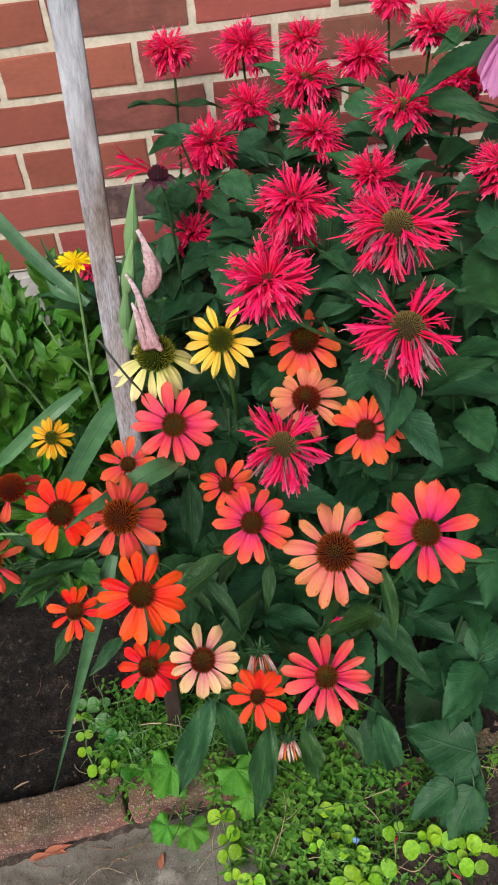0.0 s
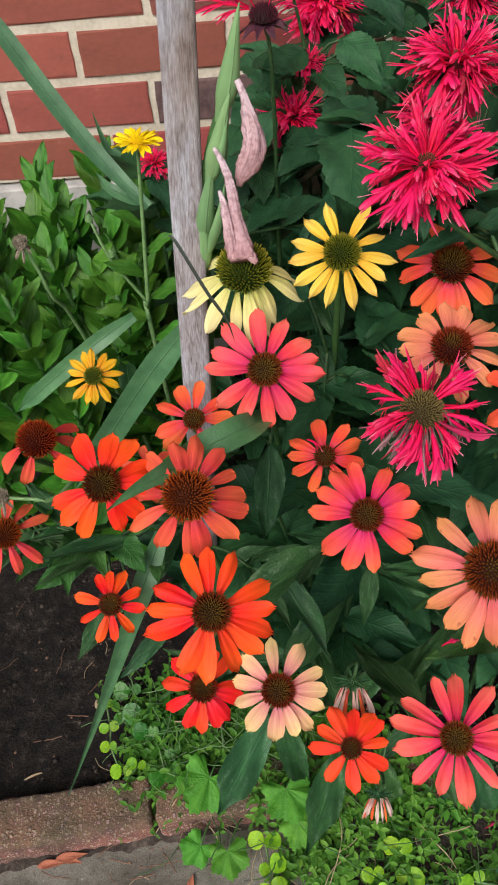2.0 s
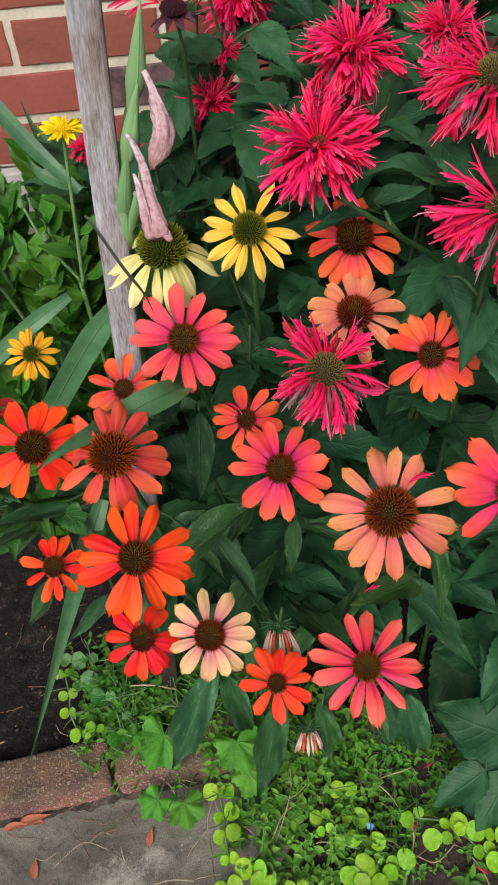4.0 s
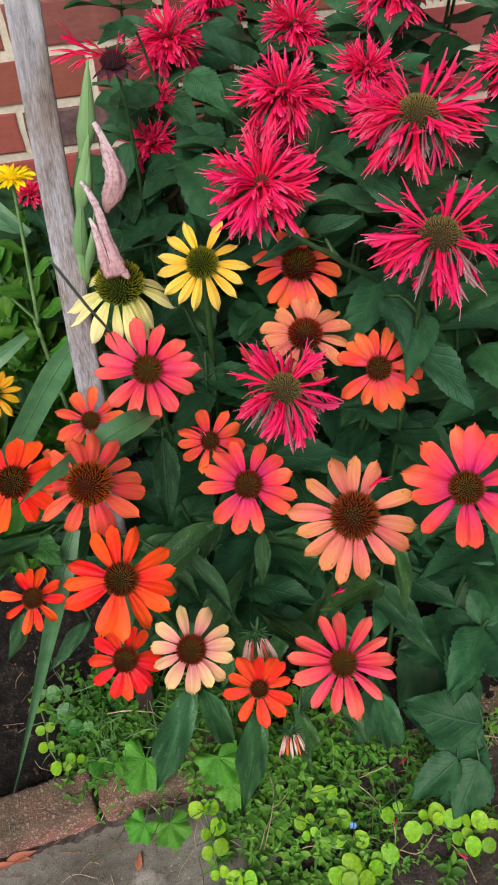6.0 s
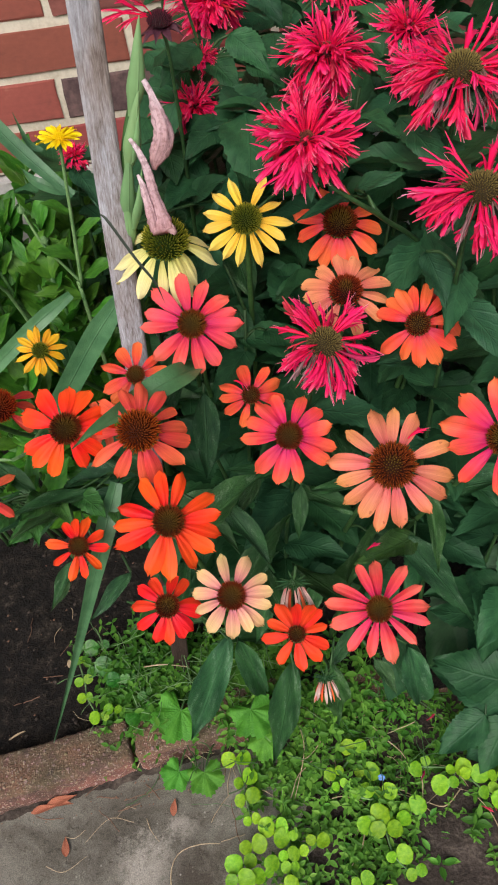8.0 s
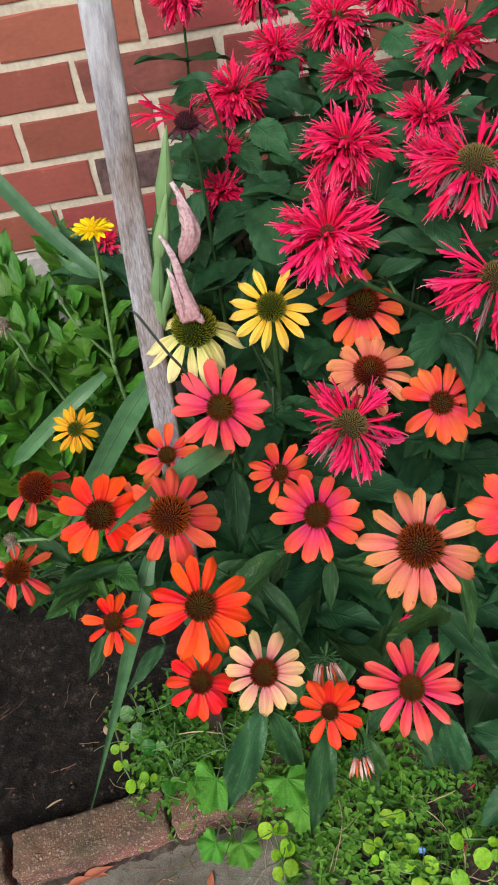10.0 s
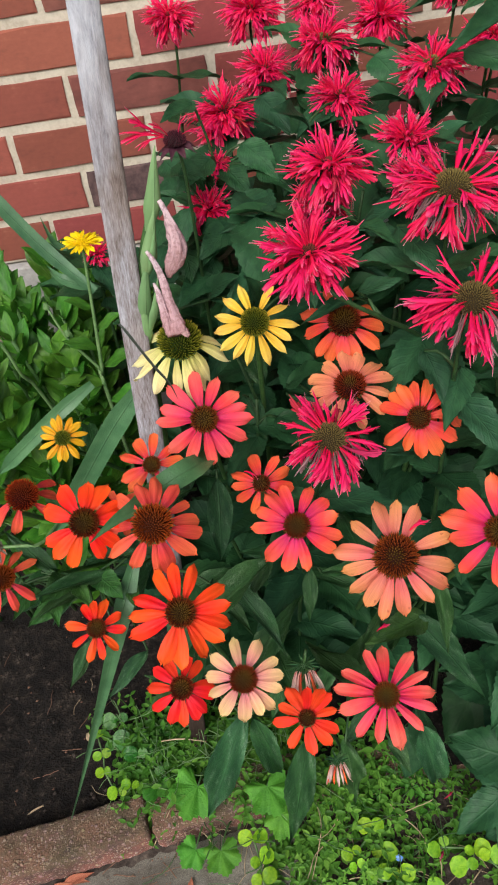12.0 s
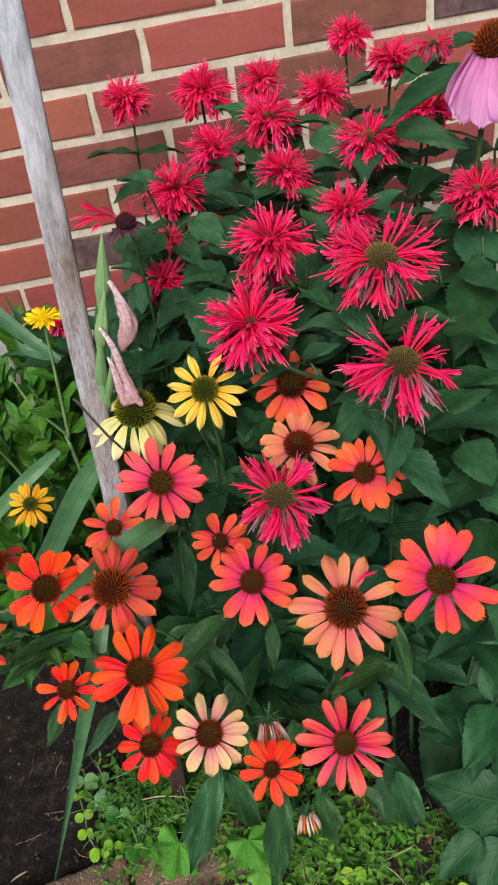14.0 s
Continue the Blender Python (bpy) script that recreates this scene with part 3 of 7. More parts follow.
def leaf_mesh(material, kind, variant):
    key = ("leaf", material.name, kind, variant)
    if key not in CACHE:
        r = random.Random(variant * 17 + len(kind) * 5)
        droop, fold, wave = r.uniform(0.05, 0.22), r.uniform(0.06, 0.22), r.uniform(0, 6)
        sway = r.uniform(-0.08, 0.08)
        teeth = {"lance": 0.02, "ovate": 0.035, "spatula": 0.0, "oblong": 0.0, "round": 0.0}[kind]
        steps = {"lance": 22, "ovate": 24, "spatula": 10, "oblong": 12, "round": 10}[kind]

        def width(v, u):
            if kind == "lance":
                w = 0.5 * math.sin(math.pi * v ** 0.72) ** 1.05 * (1 - 0.25 * v)
            elif kind == "ovate":
                w = 0.5 * math.sin(math.pi * v ** 0.58) ** 0.85
            elif kind == "spatula":
                w = 0.5 * (0.10 * (1 - v) + math.sin(math.pi * v ** 1.12) ** 0.95)
            elif kind == "oblong":
                w = 0.5 * (0.22 * (1 - v) + math.sin(math.pi * v ** 0.98) ** 0.75) * (1 - 0.12 * v)
            elif kind == "round":
                w = math.sqrt(max(0.0, 0.25 - (v - 0.5) ** 2))
            if teeth and 0.06 < v < 0.97:
                w *= 1 + teeth * (1 if round(v * steps) % 2 else -1.6)
            return max(w, 0.002), 1.0

        def lift(u, v):
            return fold * abs(u) * math.sin(math.pi * v) * 0.5 - droop * v * v + 0.02 * math.sin(wave + 9 * v + 3 * u) * abs(u) * 2

        me = sheet("leaf", width, lift, material, steps, 6)
        for q in me.vertices:
            q.co.x += sway * math.sin(math.pi * q.co.y)
        CACHE[key] = me
    return CACHE[key]


def lobed_mesh(material, variant):
    """A round, scalloped leaf with five to seven lobes, its stalk at the origin."""
    key = ("lobed", material.name, variant)
    if key not in CACHE:
        r = random.Random(variant)
        verts, uvs, faces = [(0, 0, 0)], [(0.5, 0)], []
        rings, sides = 5, 60
        for i in range(1, rings + 1):
            for j in range(sides + 1):
                a = radians(-150 + 300 * j / sides)
                rim = 0.44 + 0.045 * math.cos(a * 5.8) + 0.028 * math.cos(a * 25) + r.uniform(-0.008, 0.008)
                q = rim * i / rings
                verts.append((q * math.sin(a), q * math.cos(a) + 0.1 * i / rings, 0.05 * math.cos(a * 5.8 + 0.6) * (i / rings) ** 2 + 0.05 * noise.noise(Vector((q * math.sin(a) * 5, q * math.cos(a) * 5, variant))) + r.uniform(-0.01, 0.01) - 0.06 * (i / rings) ** 2))
                uvs.append((j / sides, i / rings))
        n = sides + 1
        for j in range(sides):
            faces.append((0, 2 + j, 1 + j))
        for i in range(rings - 1):
            for j in range(sides):
                a = 1 + i * n + j
                faces.append((a, a + 1, a + n + 1, a + n))
        CACHE[key] = mesh_of("leaf", verts, faces, material, uvs)
    return CACHE[key]


def spiky_dome(name, radius, height, material, count, spike, seed, spread=0.55, core=0.82):
    """A dome set with small pointed scales in a spiral, base on the plane z = 0."""
    r = random.Random(seed)
    verts, faces, uvs = [], [], []
    seg, rings = 16, 7
    for i in range(rings + 1):
        a = math.pi / 2 * i / rings * 1.0
        for j in range(seg):
            b = 2 * math.pi * j / seg
            verts.append((radius * core * math.cos(a) * math.cos(b), radius * core * math.cos(a) * math.sin(b), height * core * math.sin(a)))
            uvs.append((i / rings * -1 + 1, 0.02))
    for i in range(rings):
        for j in range(seg):
            a, b = i * seg + j, i * seg + (j + 1) % seg
            faces.append((a, b, b + seg, a + seg))
    faces.append(tuple(range(seg))[::-1])
    for k in range(count):
        s = (k + 0.5) / count
        el = math.asin(1 - s * 0.97)
        az = k * 2.39996 + r.uniform(-0.08, 0.08)
        d = Vector((math.cos(el) * math.cos(az), math.cos(el) * math.sin(az), math.sin(el)))
        foot = Vector((d.x * radius * core, d.y * radius * core, d.z * height * core)) * 0.97
        d = (d + Vector((0, 0, spread))).normalized()
        side = d.orthogonal().normalized()
        other = d.cross(side)
        w = radius * 0.92 / math.sqrt(count)
        top = foot + d * spike * r.uniform(0.75, 1.2)
        base = len(verts)
        for j in range(4):
            a = math.pi / 2 * j
            verts.append(foot + side * (w * math.cos(a)) + other * (w * math.sin(a)))
            uvs.append((s, 0.15))
        for j in range(4):
            a = math.pi / 2 * j
            verts.append(foot.lerp(top, 0.65) + side * (w * 0.42 * math.cos(a)) + other * (w * 0.42 * math.sin(a)))
            uvs.append((s, 0.55))
        verts.append(top)
        uvs.append((s, 1.0))
        for j in range(4):
            q = (j + 1) % 4
            faces.append((base + j, base + q, base + 4 + q, base + 4 + j))
            faces.append((base + 4 + j, base + 4 + q, base + 8))
    return mesh_of(name, verts, faces, material, uvs, smooth=False)


def soil_height(x, y):
    """The bed rises a little from the edging to the wall."""
    return 0.012 + 0.05 * max(0.0, min(1.0, (y + 0.68) / 0.5)) + 0.012 * noise.noise(Vector((x * 9, y * 9, 2.0)))


# ---- the house wall ----
COURSE, MODULE, JOINT = 0.0677, 0.2032, 0.0131
CELL = (MODULE - 0.0108, 0.095, COURSE - JOINT)
WALL_FOOT, WALL_Y = 0.4225, 0.0294
# how far the upright joints of each course stray from the bond
STRAY = {0: 0.025, 1: -0.007, 2: 0.003, 3: 0.003, 4: 0.006, 5: -0.008, 6: 0.002, 7: -0.004, 8: 0.005}


def block(name, sx, sy, sz, material, wear=0.0012, seed=0, inset=0.0018):
    """A fired brick: its front towards -y at y = 0 with worn, uneven edges, base centre at the origin."""
    r = random.Random(seed)
    rim = [(-0.5, 0), (-0.2, 0), (0.15, 0), (0.5, 0), (0.5, 0.35), (0.5, 0.7), (0.5, 1), (0.2, 1), (-0.15, 1), (-0.5, 1), (-0.5, 0.6), (-0.5, 0.3)]
    rings = []
    for y, e, w in ((0.0, inset * 1.6, wear), (inset, 0.0, wear * 0.6), (sy, 0.0, 0.0)):
        ring = []
        for u, v in rim:
            x = u * sx - (e if u > 0.45 else -e if u < -0.45 else 0)
            z = v * sz - (e if v > 0.95 else -e if v < 0.05 else 0)
            ring.append((x + r.uniform(-w, w), y, z + r.uniform(-w, w)))
        rings.append(ring)
    verts = rings[0] + rings[1] + rings[2]
    n = len(rim)
    faces = [tuple(range(n))]
    for i in range(2):
        for j in range(n):
            a, b = i * n + j, i * n + (j + 1) % n
            faces.append((b, a, a + n, b + n))
    return mesh_of(name, verts, faces, material, smooth=False)


def rounded_block(name, sx, sy, sz, material, radius, relief, seed, cells=(40, 12, 12)):
    """A cast paver: a box with rounded, pitted faces, base centre at the origin."""
    verts, faces, index = [], [], {}
    nx, ny, nz = cells

    def vert(i, j, k):
        if (i, j, k) not in index:
            p = Vector((sx * (i / nx - 0.5), sy * (j / ny - 0.5), sz * (k / nz - 0.5)))
            q = Vector([max(-h + radius, min(h - radius, c)) for c, h in zip(p, (sx / 2, sy / 2, sz / 2))])
            d = (p - q).normalized() if (p - q).length > 1e-9 else Vector((0, 0, 0))
            o = q + d * min(radius, (p - q).length * 1.0)
            s = Vector((seed * 3.1, 0, 0))
            o += d * relief * (noise.noise(o * 90 + s) + 0.8 * noise.noise(o * 260 + s) - 0.3)
            index[(i, j, k)] = len(verts)
            verts.append(o + Vector((0, 0, sz / 2)))
        return index[(i, j, k)]

    for a in range(nx):
        for b in range(ny):
            for k in (0, nz):
                f = (vert(a, b, k), vert(a + 1, b, k), vert(a + 1, b + 1, k), vert(a, b + 1, k))
                faces.append(f if k else f[::-1])
        for c in range(nz):
            for j in (0, ny):
                f = (vert(a, j, c), vert(a + 1, j, c), vert(a + 1, j, c + 1), vert(a, j, c + 1))
                faces.append(f[::-1] if j else f)
    for b in range(ny):
        for c in range(nz):
            for i in (0, nx):
                f = (vert(i, b, c), vert(i, b + 1, c), vert(i, b + 1, c + 1), vert(i, b, c + 1))
                faces.append(f if i else f[::-1])
    return mesh_of(name, verts, faces, material)


def joined_blocks(name, boxes, material):
    verts, faces = [], []
    for x, y, z, sx, sy, sz in boxes:
        k = len(verts)
        c = 0.002
        for yy, e in ((y, c), (y + c, 0), (y + sy, 0)):
            verts += [(x + e, yy, z + e), (x + sx - e, yy, z + e), (x + sx - e, yy, z + sz - e), (x + e, yy, z + sz - e)]
        faces.append((k, k + 1, k + 2, k + 3))
        for i in range(2):
            for j in range(4):
                a, b = k + 4 * i + j, k + 4 * i + (j + 1) % 4
                faces.append((b, a, a + 4, b + 4))
    return mesh_of(name, verts, faces, material, smooth=False)


wall = solid("wall_north", joined_blocks("wall_north", [(-3.0, WALL_Y + 0.0030, WALL_FOOT, 6.0, 0.1, 2.9)], MORTAR), "red brick house wall with pale mortar joints", "wall", "structure")
solid("footing", joined_blocks("footing", [(-3.0, WALL_Y - 0.012, -0.2, 6.0, 0.14, WALL_FOOT + 0.2 - 0.004)], FOOTING), "grey concrete footing under the brick wall", "footing", "structure")

near_cells, far_cells = [], []
for row in range(-3, 37):
    z = WALL_FOOT + (row + 3) * COURSE + JOINT / 2
    if z > WALL_FOOT + 2.85:
        break
    up = row + 3
    # courses counted from the footing: even ones (0, 2, 4) have a joint at -0.1016, odd ones at 0
    start = (-0.1016 if up % 2 == 0 else 0.0) + STRAY.get(up, 0.0)
    for k in range(-14, 14):
        x = start + k * MODULE + 0.0054
        (near_cells if -0.75 < x < 0.62 and up < 9 else far_cells).append((up, k, x, z))
joined = joined_blocks("brick_courses", [(x, WALL_Y, z, CELL[0], 0.05, CELL[2]) for _, _, x, z in far_cells], BRICK)
far_part = part("brick_courses", joined, wall, None, "")
far_part["kind"] = "stuff"

# ---- ground ----
def grid_mesh(name, x0, x1, y0, y1, nx, ny, height, material):
    verts = [(x0 + (x1 - x0) * i / nx, y0 + (y1 - y0) * j / ny, 0) for j in range(ny + 1) for i in range(nx + 1)]
    verts = [(x, y, height(x, y)) for x, y, _ in verts]
    faces = [(j * (nx + 1) + i, j * (nx + 1) + i + 1, (j + 1) * (nx + 1) + i + 1, (j + 1) * (nx + 1) + i) for j in range(ny) for i in range(nx)]
    return mesh_of(name, verts, faces, material)


solid("ground", grid_mesh("ground", -300, 300, -300, 300, 6, 6, lambda x, y: -0.06, GRASS), "far mown lawn", "ground", "structure")


def soil_relief(x, y):
    n1 = noise.noise(Vector((x * 60, y * 60, 0)))
    n2 = noise.noise(Vector((x * 150, y * 150, 5)))
    n3 = noise.noise(Vector((x * 26, y * 26, 9)))
    return soil_height(x, y) + 0.006 * n1 + 0.004 * n2 + 0.007 * n3


solid("soil_bed", grid_mesh("soil_bed", -3.0, 3.0, -0.70, 0.022, 640, 90, soil_relief, SOIL), "dark moist garden soil in the flower bed", "soil", "structure")


def slab_relief(x, y):
    return 0.0006 * noise.noise(Vector((x * 14, y * 14, 1))) + 0.0007 * noise.noise(Vector((x * 60, y * 60, 3)))


solid("pavement", grid_mesh("pavement", -3.0, 3.0, -2.6, -0.66, 240, 90, slab_relief, SLAB), "worn grey concrete paving with dirt and stains", "pavement", "structure")


# washed-out dirt that lies on the paving beside the bed
def dirt_relief(x, y):
    near = max(-1.0, min(1.0, (x + 0.03 + 0.05 * noise.noise(Vector((3, y * 9, 1)))) / 0.06))
    edge = -0.94 + 0.05 * noise.noise(Vector((x * 7, 0, 7)))
    far = max(-1.0, min(1.0, (y - edge) / 0.06))
    return 0.004 * min(near, far) + 0.0012 * noise.noise(Vector((x * 60, y * 60, 3)))


solid("dirt", grid_mesh("dirt", -0.12, 0.95, -1.10, -0.665, 300, 130, dirt_relief, DIRT), "thin brown dirt washed over the paving beside the bed", "dirt", "structure")


# ---- edging pavers ----
def paver(x, y, angle, length, label):
    me = rounded_block("edging_paver", length, 0.055, 0.058, PAVER, 0.006, 0.0020, int(x * 1000) & 63)
    return solid("edging_paver", me, label, "edging", "", pose(x, y, -0.012 if x < 0 else -0.042, 0, 0, angle), "pavers along the flower bed")


for x, y, angle, length in ((-0.317, -0.724, 8.0, 0.189), (-0.125, -0.699, 7.0, 0.189), (-0.512, -0.758, 12.0, 0.189), (0.060, -0.682, 4.0, 0.189), (0.254, -0.672, 2.0, 0.189), (-0.715, -0.80, 8.0, 0.189), (0.448, -0.668, 0.0, 0.189)):
    paver(x, y, angle, length, "rough reddish exposed-aggregate edging paver beside the soil")

# dirt caught along the foot of the pavers, dark also as their contact shadow
def front_of(x):
    knots = ((-0.8, -0.842), (-0.512, -0.788), (-0.317, -0.753), (-0.125, -0.728), (0.06, -0.711), (0.254, -0.701))
    for (xa, ya), (xb, yb) in zip(knots, knots[1:]):
        if x <= xb:
            return ya + (yb - ya) * (x - xa) / (xb - xa)
    return knots[-1][1]


verts, faces = [], []
for i in range(901):
    x = -0.75 + 0.9 * i / 900
    width = 0.013 + 0.009 * noise.noise(Vector((x * 30, 0, 4))) + 0.004 * noise.noise(Vector((x * 110, 0, 8)))
    for j in range(5):
        v = j / 4
        verts.append((x, front_of(x) + 0.010 - v * (0.010 + width), 0.006 * (1 - v) ** 1.5 - 0.0022 * v + (0.0018 * noise.noise(Vector((x * 90, v * 3, 2))) + 0.0006 * noise.noise(Vector((x * 260, v * 7, 9)))) * (1 - v)))
faces = [(5 * i + j, 5 * i + j + 1, 5 * i + j + 6, 5 * i + j + 5) for i in range(900) for j in range(4)]
solid("dirt_line", mesh_of("dirt_line", verts, faces, DIRT), "dark dirt and painted contact shadow along the foot of the pavers", "dirt", "structure")

# ---- plants ----
EYE_RIGHT = Vector((0.99, -0.09, -0.105))


def leaves_up(plant, line_at, count, kind, material, size, wide, low, high, seed, pairs=False, back=False):
    """Leaves up a stem, alternate or in crossed pairs."""
    r = random.Random(seed)
    turn = r.uniform(0, 6.28)
    for i in range(count):
        s = low + (high - low) * (i + r.uniform(0.1, 0.9)) / count
        p = line_at(s)
        turn += 1.5708 if pairs else 2.4
        for side in ((0, math.pi) if pairs else (0,)):
            a = turn + side + r.uniform(-0.35, 0.35)
            if p.y > -0.06 and math.sin(a) > 0:
                a = -a
            if back and math.sin(a) < -0.25:
                a = -a
            out = Vector((math.cos(a), math.sin(a), r.uniform(-0.25, 0.55)))
            size_ = size * r.uniform(0.7, 1.15)
            part("leaf", leaf_mesh(material, kind, r.randrange(6)), plant, basis(p, out, (0, 0, 1), size_, wide * r.uniform(0.85, 1.15)))


def coneflower(head, tilt, radius, colour, droop, cone_r, cone_h, petals, label="", foot=None, leaves=3, wide=1.0):
    hx, hy, hz = head
    r = random.Random(int((hx * 91 + hy * 57 + hz * 13) * 1000))
    fx, fy = (hx * (0.7 if hx > -0.15 else 0.5) + r.uniform(-0.03, 0.03), max(-0.60, min(-0.30, hy + (0.22 if hx > -0.12 else 0.34) + r.uniform(-0.02, 0.05)))) if foot is None else foot
    fz = soil_height(fx, fy) - 0.01
    words = {"cream": "pale cream-yellow coneflower with a dark green cone", "yellow": "soft yellow coneflower with a green-brown cone", "golden": "small golden-yellow coneflower on a thin stem",
             "orange": "orange coneflower with a dark brown cone", "orange_red": "vivid orange-red coneflower with a dark cone", "red_orange": "small red-orange coneflower low in the bed",
             "coral": "coral-pink coneflower with a rust-brown cone", "rose": "rose-coral coneflower with magenta petal bases", "brick": "ageing brick-red coneflower with a large rust cone",
             "peach": "large faded peach coneflower with spotted petals", "apricot": "fading apricot coneflower behind a bee balm bloom", "cream_peach": "cream and peach coneflower with a brown cone"}
    plant = thing("coneflower", (fx, fy, fz), label or words[colour], "coneflower", "coneflowers in the bed")
    z = Vector((tilt[0], tilt[1], 1)).normalized()
    x = (EYE_RIGHT - z * EYE_RIGHT.dot(z)).normalized()
    y = z.cross(x)
    turn = Matrix((x, y, z)).transposed().to_4x4()
    turn.translation = head
    neck = Vector(head) - z * 0.05
    line = [Vector(head) - z * 0.004, neck, Vector((fx, fy, fz)).lerp(neck, 0.55) + Vector((r.uniform(-0.01, 0.01), 0.02, 0)), Vector((fx, fy, fz))]
    part("stem", tube("stem", line, (0.0032, 0.0024, 0.0026, 0.0032), STEM, 6, 12), plant)
    along = spline(line, 30)
    STEMS["cone"].append((plant, along))
    leaves_up(plant, lambda s: along[min(29, int((1 - s) * 29))], leaves, "lance", LEAF_CONE, 0.095, 0.30, 0.15, 0.58, r.random(), back=True)
    cm = {"cream": CONE_GREEN, "yellow": CONE_GREEN, "golden": CONE_GREEN, "brick": CONE_RUST, "peach": CONE_DEEP, "apricot": CONE_DEEP}.get(colour, CONE)
    height = cone_r * 2 * cone_h * 0.62
    key = ("cone", round(cone_r, 4), cm.name, cone_h)
    if key not in CACHE:
        CACHE[key] = spiky_dome("cone", cone_r, height, cm, 380 if cone_r > 0.010 else 200, cone_r * 0.30, len(CACHE), 0.75)
    cone = part("cone", CACHE[key], plant, turn)
    part("calyx", tube("calyx", [(0, 0, -0.012), (0, 0, -0.006), (0, 0, 0.0015)], (0.003, cone_r * 0.6, cone_r * 0.9), STEM, 10, 5), plant, turn)
    kind = "broad" if colour in ("peach", "coral", "rose", "orange", "cream_peach", "brick", "red_orange", "apricot", "orange_red") else "slim"
    slim = {"cream": 1.04, "golden": 1.12, "yellow": 0.98, "orange_red": 0.74, "brick": 0.70, "peach": 0.70, "coral": 0.72, "rose": 0.78}.get(colour, 0.84) * wide
    for i, a in enumerate(petals):
        length = (radius - cone_r * 0.72) * r.uniform(0.90, 1.10) / math.cos(radians(min(60, droop)))
        bow = droop + (r.uniform(-16, 14) if colour == "cream" else r.uniform(-6, 7))
        m = turn @ pose(0, 0, -0.0008 * (i % 3) + 0.0006, 0, 0, a - 90 + r.uniform(-3, 3)) @ pose(0, cone_r * 0.72, 0, -bow, r.uniform(-9, 9), 0) @ Matrix.Diagonal((length * slim * r.uniform(0.90, 1.13), length, length, 1))
        part("petal", petal_mesh(PETALS[colour], kind, r.randrange(8)), cone, m)
    return plant


def balm_petal(variant, material):
    """A slender tube widening to its throat, a blunt cut lower lip, a narrow straight upper lip and pale filaments."""
    key = ("balm", variant, material.name)
    if key not in CACHE:
        r = random.Random(variant + 50)
        bend, sway = r.uniform(-0.52, 0.16), r.uniform(-0.17, 0.17)
        throat = r.uniform(0.46, 0.62)
        curl = r.uniform(-0.9, 0.2)
        verts, faces, uvs = [], [], []

        def centre(v):
            return Vector((sway * v * v, v * (1 - 0.10 * abs(bend) * v), bend * v ** 2.2 + 0.10 * v))

        def strip(v0, v1, rings, width, thick, shift, u0=0.62, flat=0.0):
            k = len(verts)
            for i in range(rings + 1):
                q = i / rings
                v = v0 + (v1 - v0) * q
                c = centre(v) + shift(q)
                w, t = width(q), thick(q)
                for a in (0, 1.5708, 3.1416, 4.7124):
                    verts.append(c + Vector((w * math.cos(a), 0, t * math.sin(a) + flat * abs(math.cos(a)) * w)))
                    uvs.append((0.5 + 0.5 * math.cos(a), v * u0))
            for i in range(rings):
                for j in range(4):
                    a, b = k + i * 4 + j, k + i * 4 + (j + 1) % 4
                    faces.append((a, b, b + 4, a + 4))

        strip(0, throat, 4, lambda q: 0.016 + 0.030 * q ** 1.5, lambda q: 0.016 + 0.022 * q ** 1.5, lambda q: Vector((0, 0, 0)))
        # lower lip: a broad middle lobe with a notched end and two short side lobes
        down = r.uniform(-0.16, -0.02)
        for aside, end, wide_ in ((0.014, r.uniform(0.84, 1.0), 0.030), (-0.014, r.uniform(0.80, 0.96), 0.028), (0.075, r.uniform(0.70, 0.82), 0.018), (-0.075, r.uniform(0.70, 0.82), 0.018)):
            strip(throat - 0.05, end, 4, lambda q: wide_ * (0.75 + 0.75 * q) if q < 0.9 else wide_ * 0.8, lambda q: 0.012, lambda q: Vector((aside * q ** 0.8, -0.10 * abs(curl) * q * q, down * q + curl * 0.12 * q ** 3)), flat=0.3)
        # upper lip: narrow, straight, pointed
        up = r.uniform(0.06, 0.20)
        lean = r.uniform(-0.06, 0.06)
        strip(throat - 0.05, r.uniform(0.94, 1.10), 4, lambda q: 0.027 * (1 - 0.82 * q * q), lambda q: 0.017 * (1 - 0.7 * q), lambda q: Vector((lean * q, 0, up * q ** 0.8)))
        for _ in range(r.choice((0, 0, 1, 2))):
            out, lift_ = r.uniform(-0.10, 0.10), up + r.uniform(-0.05, 0.10)
            strip(throat, r.uniform(0.92, 1.12), 4, lambda q: 0.0042, lambda q: 0.0075, lambda q: Vector((out * q * q, 0, lift_ * q)), u0=0.88)
        CACHE[key] = mesh_of("petal", verts, faces, material, uvs)
    return CACHE[key]


